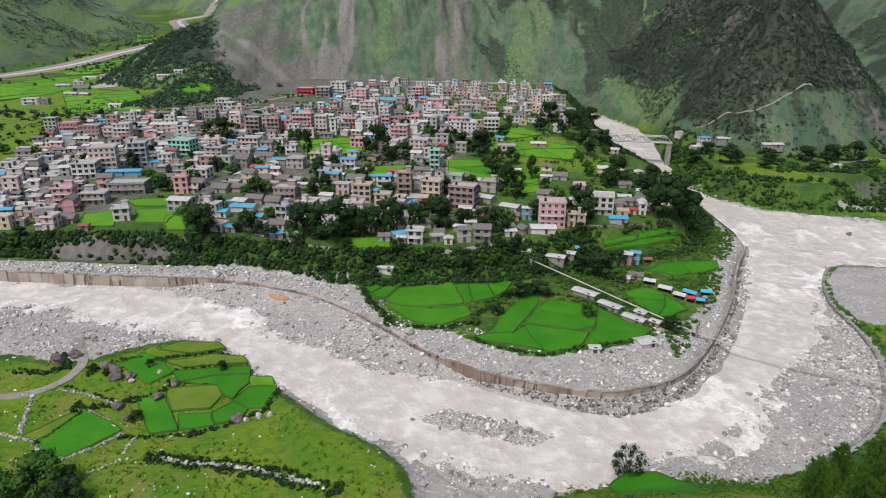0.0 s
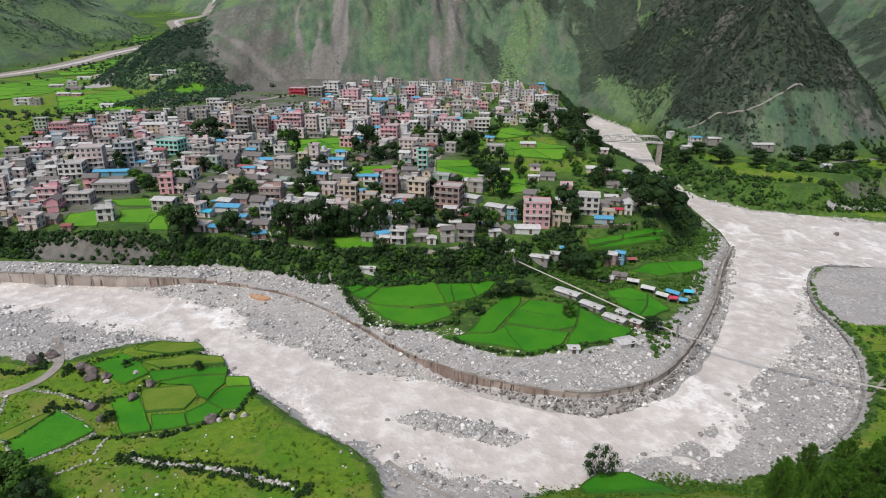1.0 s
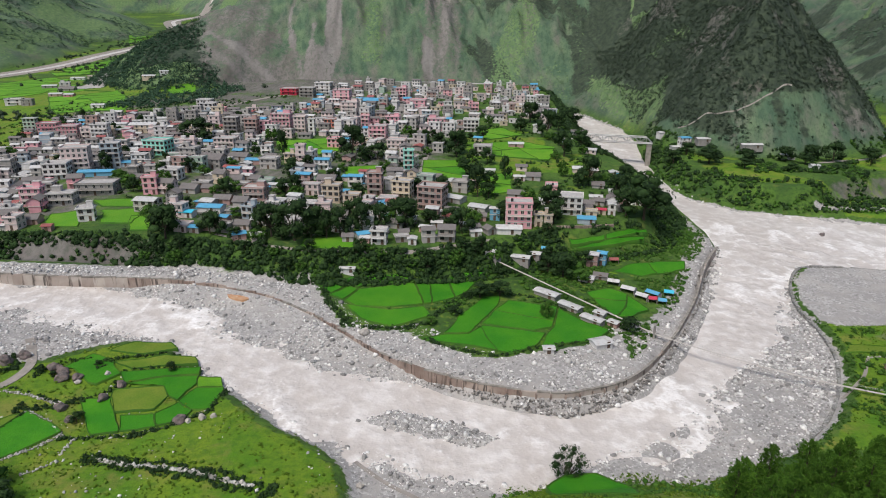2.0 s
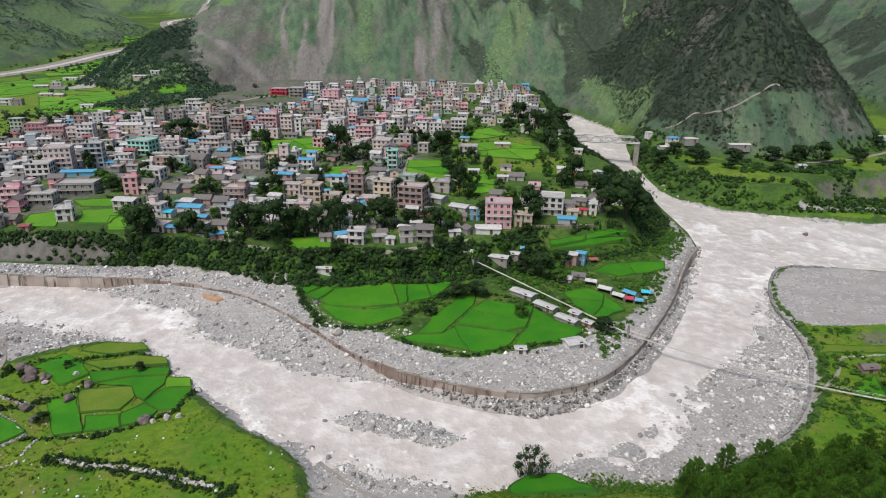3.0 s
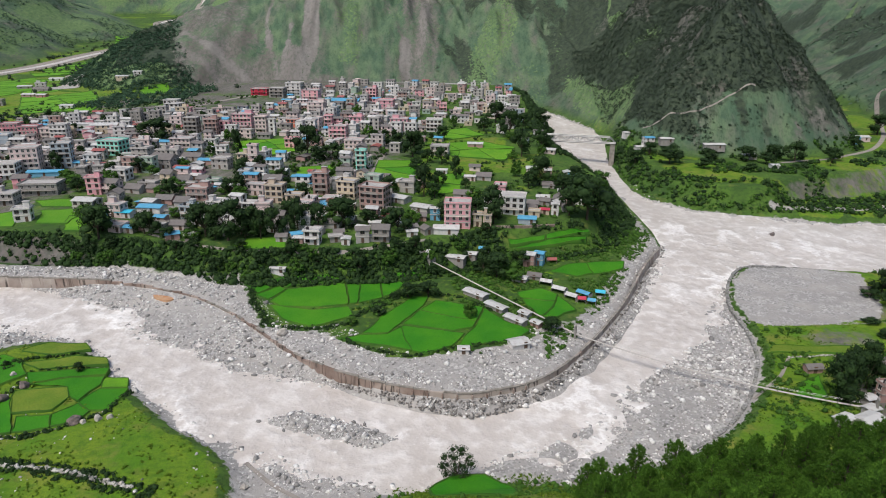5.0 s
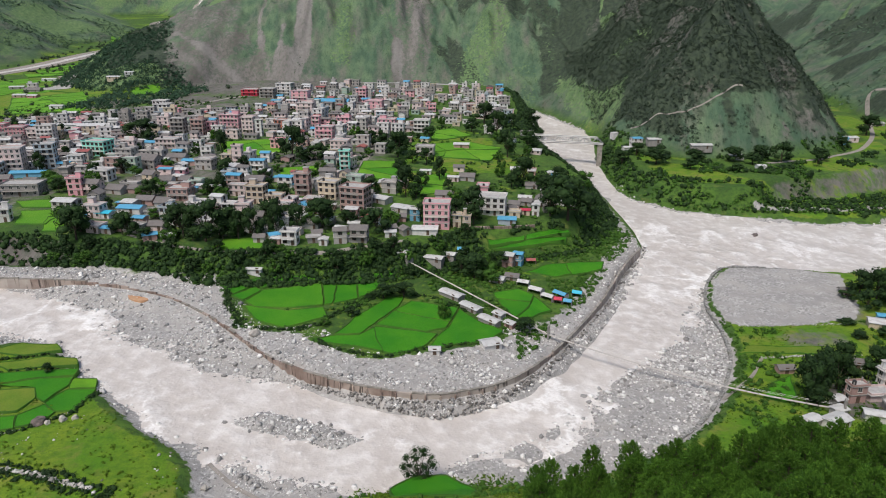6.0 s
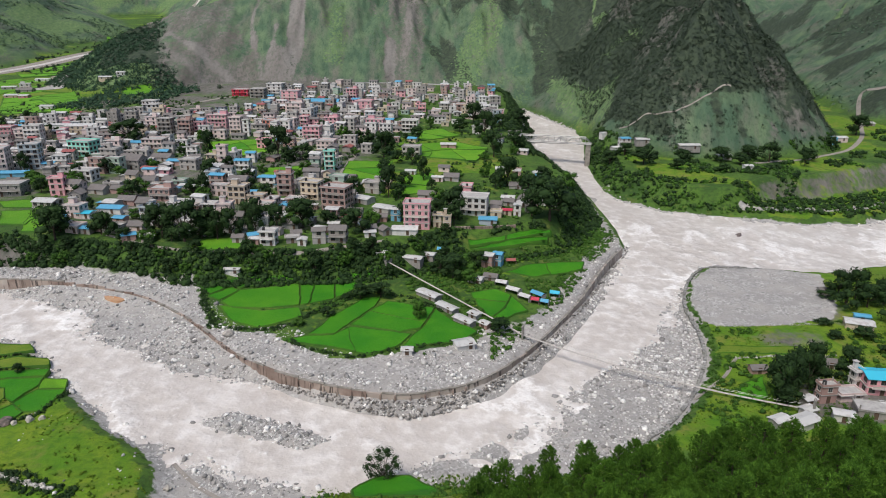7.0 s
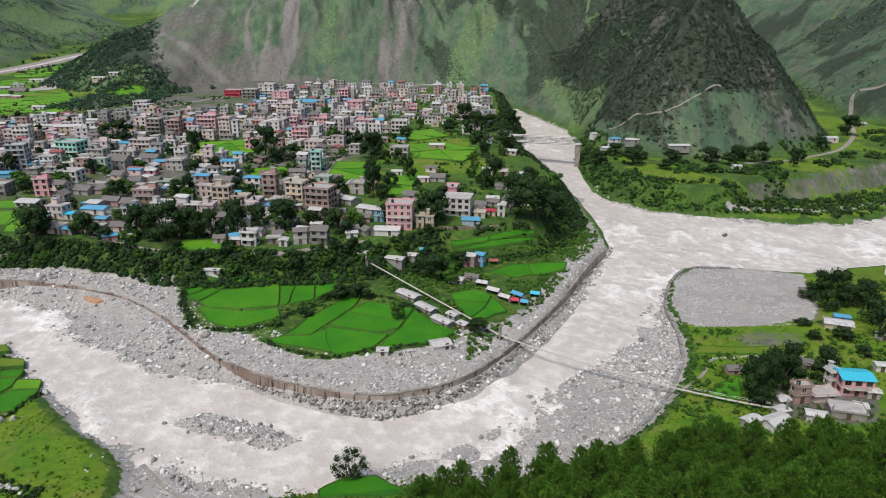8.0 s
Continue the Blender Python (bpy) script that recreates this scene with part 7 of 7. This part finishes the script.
# dry stone walls on the near bank
stone_row([(-104.2, 130.6), (-95.3, 128.7), (-92.0, 125.1), (-86.5, 121.6), (-82.1, 125.6), (-76.7, 132.3), (-82.8, 137.9), (-89.1, 141.1)], 41, 0.30, 3)
stone_row([(-105.7, 146.7), (-100.1, 131.3)], 43, 0.30, 3)
stone_row([(-101.2, 149.5), (-93.2, 148.1), (-83.0, 144.6)], 42, 0.28, 3)
stone_row([(-64, 123.4), (-56.2, 121.3), (-49.7, 120.6), (-43.1, 119.2), (-35.2, 116.8), (-27, 114.5)], 44, 0.46, 3)
stone_row([(-76, 131.7), (-61.8, 133.1), (-53.3, 136.1), (-45.6, 143.4)], 45, 0.2, 1)
stone_row([(-73.2, 131.6), (-73.5, 124.9)], 46, 0.28, 2)
stone_row([(-72.5, 122.8), (-78.2, 117.9)], 47, 0.3, 2)


def boulder(x, y, size, mat, label, seed):
    """A lumpy rock with flattened facets."""
    bm = bmesh.new()
    bmesh.ops.create_icosphere(bm, subdivisions=3, radius=1)
    o = Vector((seed * 3.1, seed * 1.7, 0))
    for v in bm.verts:
        v.co *= 1 + 0.55 * noise.noise(v.co * 1.1 + o) + 0.12 * noise.noise(v.co * 3 + o)
        v.co.z *= 0.78
    me = bpy.data.meshes.new("boulder")
    bm.to_mesh(me)
    bm.free()
    me.materials.append(mat)
    ob = tagged(new("boulder", me), label, "boulder", "boulders")
    ob.matrix_basis = pose(x, y, height(x, y) + size * 0.35, 0, 0, seed * 50) @ Matrix.Diagonal((size, size * 0.85, size, 1))
    return ob


boulder(-10.5, 183.5, 1.7, BOULDER, "large pale rounded boulder behind the river wall", 1)
for k, (x, y, s) in enumerate([(-93, 160.5, 1.2), (-88.8, 156, 1.0), (-85, 156.4, 0.8), (-108, 163, 1.2), (-105, 166.5, 1.0), (-82.3, 143, 0.9), (-74, 147.2, 0.9), (-72, 153.6, 0.8), (-51, 138, 0.9), (-90, 159, 0.9), (-78, 138.6, 0.7)]):
    boulder(x, y, 1.7 * s, DARKROCK, "dark weathered boulder among the near plots", k + 3)
for k, (x, y, s) in enumerate([(-46, 139.5, 1.0), (-49, 138, 0.8), (-43.5, 140.5, 0.8), (-78, 159, 0.9), (-57, 121.4, 0.6), (-33, 116.5, 0.6), (-5, 119, 0.9), (-40, 118.8, 0.6), (-48, 120.6, 0.7), (-44, 119.6, 0.6), (-52, 121, 0.5), (-29.5, 115.6, 0.6), (-62, 123, 0.5), (-36, 117.4, 0.55), (-84, 154.6, 0.9)]):
    boulder(x, y, s, BOULDER, "pale grey boulder on the near grass", k + 20)
boulder(205, 313, 2.4, DARKROCK, "dark rock standing in the rapids", 30)
boulder(205 - 12, 326, 1.2, DARKROCK, "dark rock standing in the rapids", 31)

# hillside plot beside the lone tree
field([(35.5, 116), (40.7, 121.5), (48.5, 121.8), (54.4, 115.6), (53.0, 106.2), (36.5, 111.9)], PADDY, "smooth green terraced plot on the near slope")


# shelters, stone terrace wall, puddle, farmsteads
def shelter(x, y, w, d, turn, sheet_mat, label):
    """A low camp shelter: tarpaulin over a ridge, on corner poles."""
    z = height(x, y)
    root = thing("shelter", label, "shelter", pose(x, y, z, 0, 0, turn), "camp shelters")
    v = [(-w / 2, -d / 2, 1.5), (w / 2, -d / 2, 1.5), (w / 2, 0, 2.3), (-w / 2, 0, 2.3), (-w / 2, d / 2, 1.5), (w / 2, d / 2, 1.5)]
    v += [(a, b * 1.02, c + 0.05) for a, b, c in v]
    f = [(0, 3, 2, 1), (3, 4, 5, 2), (6, 7, 8, 9), (9, 8, 11, 10), (0, 1, 7, 6), (5, 4, 10, 11), (1, 2, 8, 7), (2, 5, 11, 8), (0, 6, 9, 3), (3, 9, 10, 4)]
    part("canopy", mesh_of("canopy", v, f, [sheet_mat]), root)
    part("curtain", box_mesh("curtain", [(0, d / 2 - 0.05, -0.3, w, 0.06, 1.85), (-w / 2 + 0.03, 0, -0.3, 0.06, d - 0.1, 1.85), (w / 2 - 0.03, 0, -0.3, 0.06, d - 0.1, 1.85)], WALLS["grey"]), root)
    for i in (-1, 1):
        part("pole", POLE, root, "", pose(i * (w / 2 - 0.1), -d / 2 + 0.1, -0.3))
    return root


POLE = box_mesh("pole", [(0, 0, 0, 0.08, 0.08, 1.85)], WOODEN)
for row in ((81.8, 221.4, 5.2, 3.4, -36, ROOFS["tin"], "grey sheet-roofed camp shelter by the river"), (85.4, 216.4, 4.6, 3.0, -40, ROOFS["tin"], "whitish tarpaulin camp shelter by the river"),
            (90.4, 219.6, 5.4, 3.0, -46, ROOFS["bluetin"], "blue tarpaulin camp shelter by the river"), (88.6, 214.6, 3.0, 2.6, -12, ROOFS["red"], "red tarpaulin camp shelter by the river"),
            (92, 214, 3.0, 2.6, -20, ROOFS["bluetin"], "small blue camp shelter by the river"), (97, 222, 3.6, 2.6, -20, ROOFS["cyantin"], "turquoise tarpaulin camp shelter by the river"),
            (78, 228, 4.5, 3.0, -24, ROOFS["tin"], "grey sheet-roofed camp shelter by the river"), (84, 252, 4.0, 2.6, 0, ROOFS["redtin"], "rusty sheet shelter beside rice plots"),
            (56, 251, 4.2, 3.0, -10, ROOFS["bluetin"], "small blue-roofed shelter under trees")):
    shelter(*row)

terrace = tagged(new("terrace_wall"), "rough grey stone wall holding up the town terrace", "retaining wall", kind="structure")
COURSE = box_mesh("wall_block", [(0, 0, -3.2, 2.46, 0.8, 3.5)], RIVERWALL)
for x, y, turn in along([(62, 263.5), (74, 265.5), (88, 269.5)], 2.5):
    part("wall_block", COURSE, terrace, "", pose(x, y, float(town_level(x, y)) - 0.2, 0, 0, turn))

p = Paint("rusty_mud_water", 0.25)
MUD = p.done(p.mix(p.span(p.noise(0.5, 5), 0.35, 0.65), (0.50, 0.24, 0.11), (0.55, 0.36, 0.22)))
ring = [(-57.5 + 4.6 * math.cos(a) * (1 + 0.2 * math.sin(3 * a)), 208.8 - 2.6 * math.cos(a) + 1.9 * math.sin(a)) for a in np.linspace(0, 6.28, 26)[:-1]]
top = float(np.mean(level(*np.array(ring).T))) + 0.2
v = [(a, b, top) for a, b in ring] + [(a, b, top - 0.8) for a, b in ring]
tagged(new("puddle", mesh_of("puddle", v, [tuple(range(25))] + [(i, 25 + i, 25 + (i + 1) % 25, (i + 1) % 25) for i in range(25)], [MUD])), "shallow orange-brown puddle on the shingle", "puddle", kind="structure")

FARMS = [(-374, 615, 14, 8, 2, 10, 'white', 'flat'), (-358, 608, 9, 7, 2, 10, 'concrete', 'flat'), (-362, 663, 12, 8, 1, 5, 'brick', 'tin'), (-345, 655, 9, 7, 1, 0, 'crimson', 'tin'), (-410, 738, 14, 8, 1, 20, 'concrete', 'tin'), (-395, 742, 10, 8, 2, 20, 'white', 'flat'),
         (-432, 842, 16, 9, 1, 10, 'white', 'tin'), (-410, 838, 14, 9, 2, 10, 'pinkwhite', 'flat'), (-372, 703, 16, 8, 1, 0, 'concrete', 'stone'), (-276, 571, 11, 7, 1, 0, 'white', 'tin'), (-277, 682, 12, 7, 1, 10, 'beige', 'tin'), (-262, 684, 8, 6, 1, 10, 'white', 'tin')]
for row in FARMS:
    house(*row, windows=2, where="in the western fields", low=2.5)
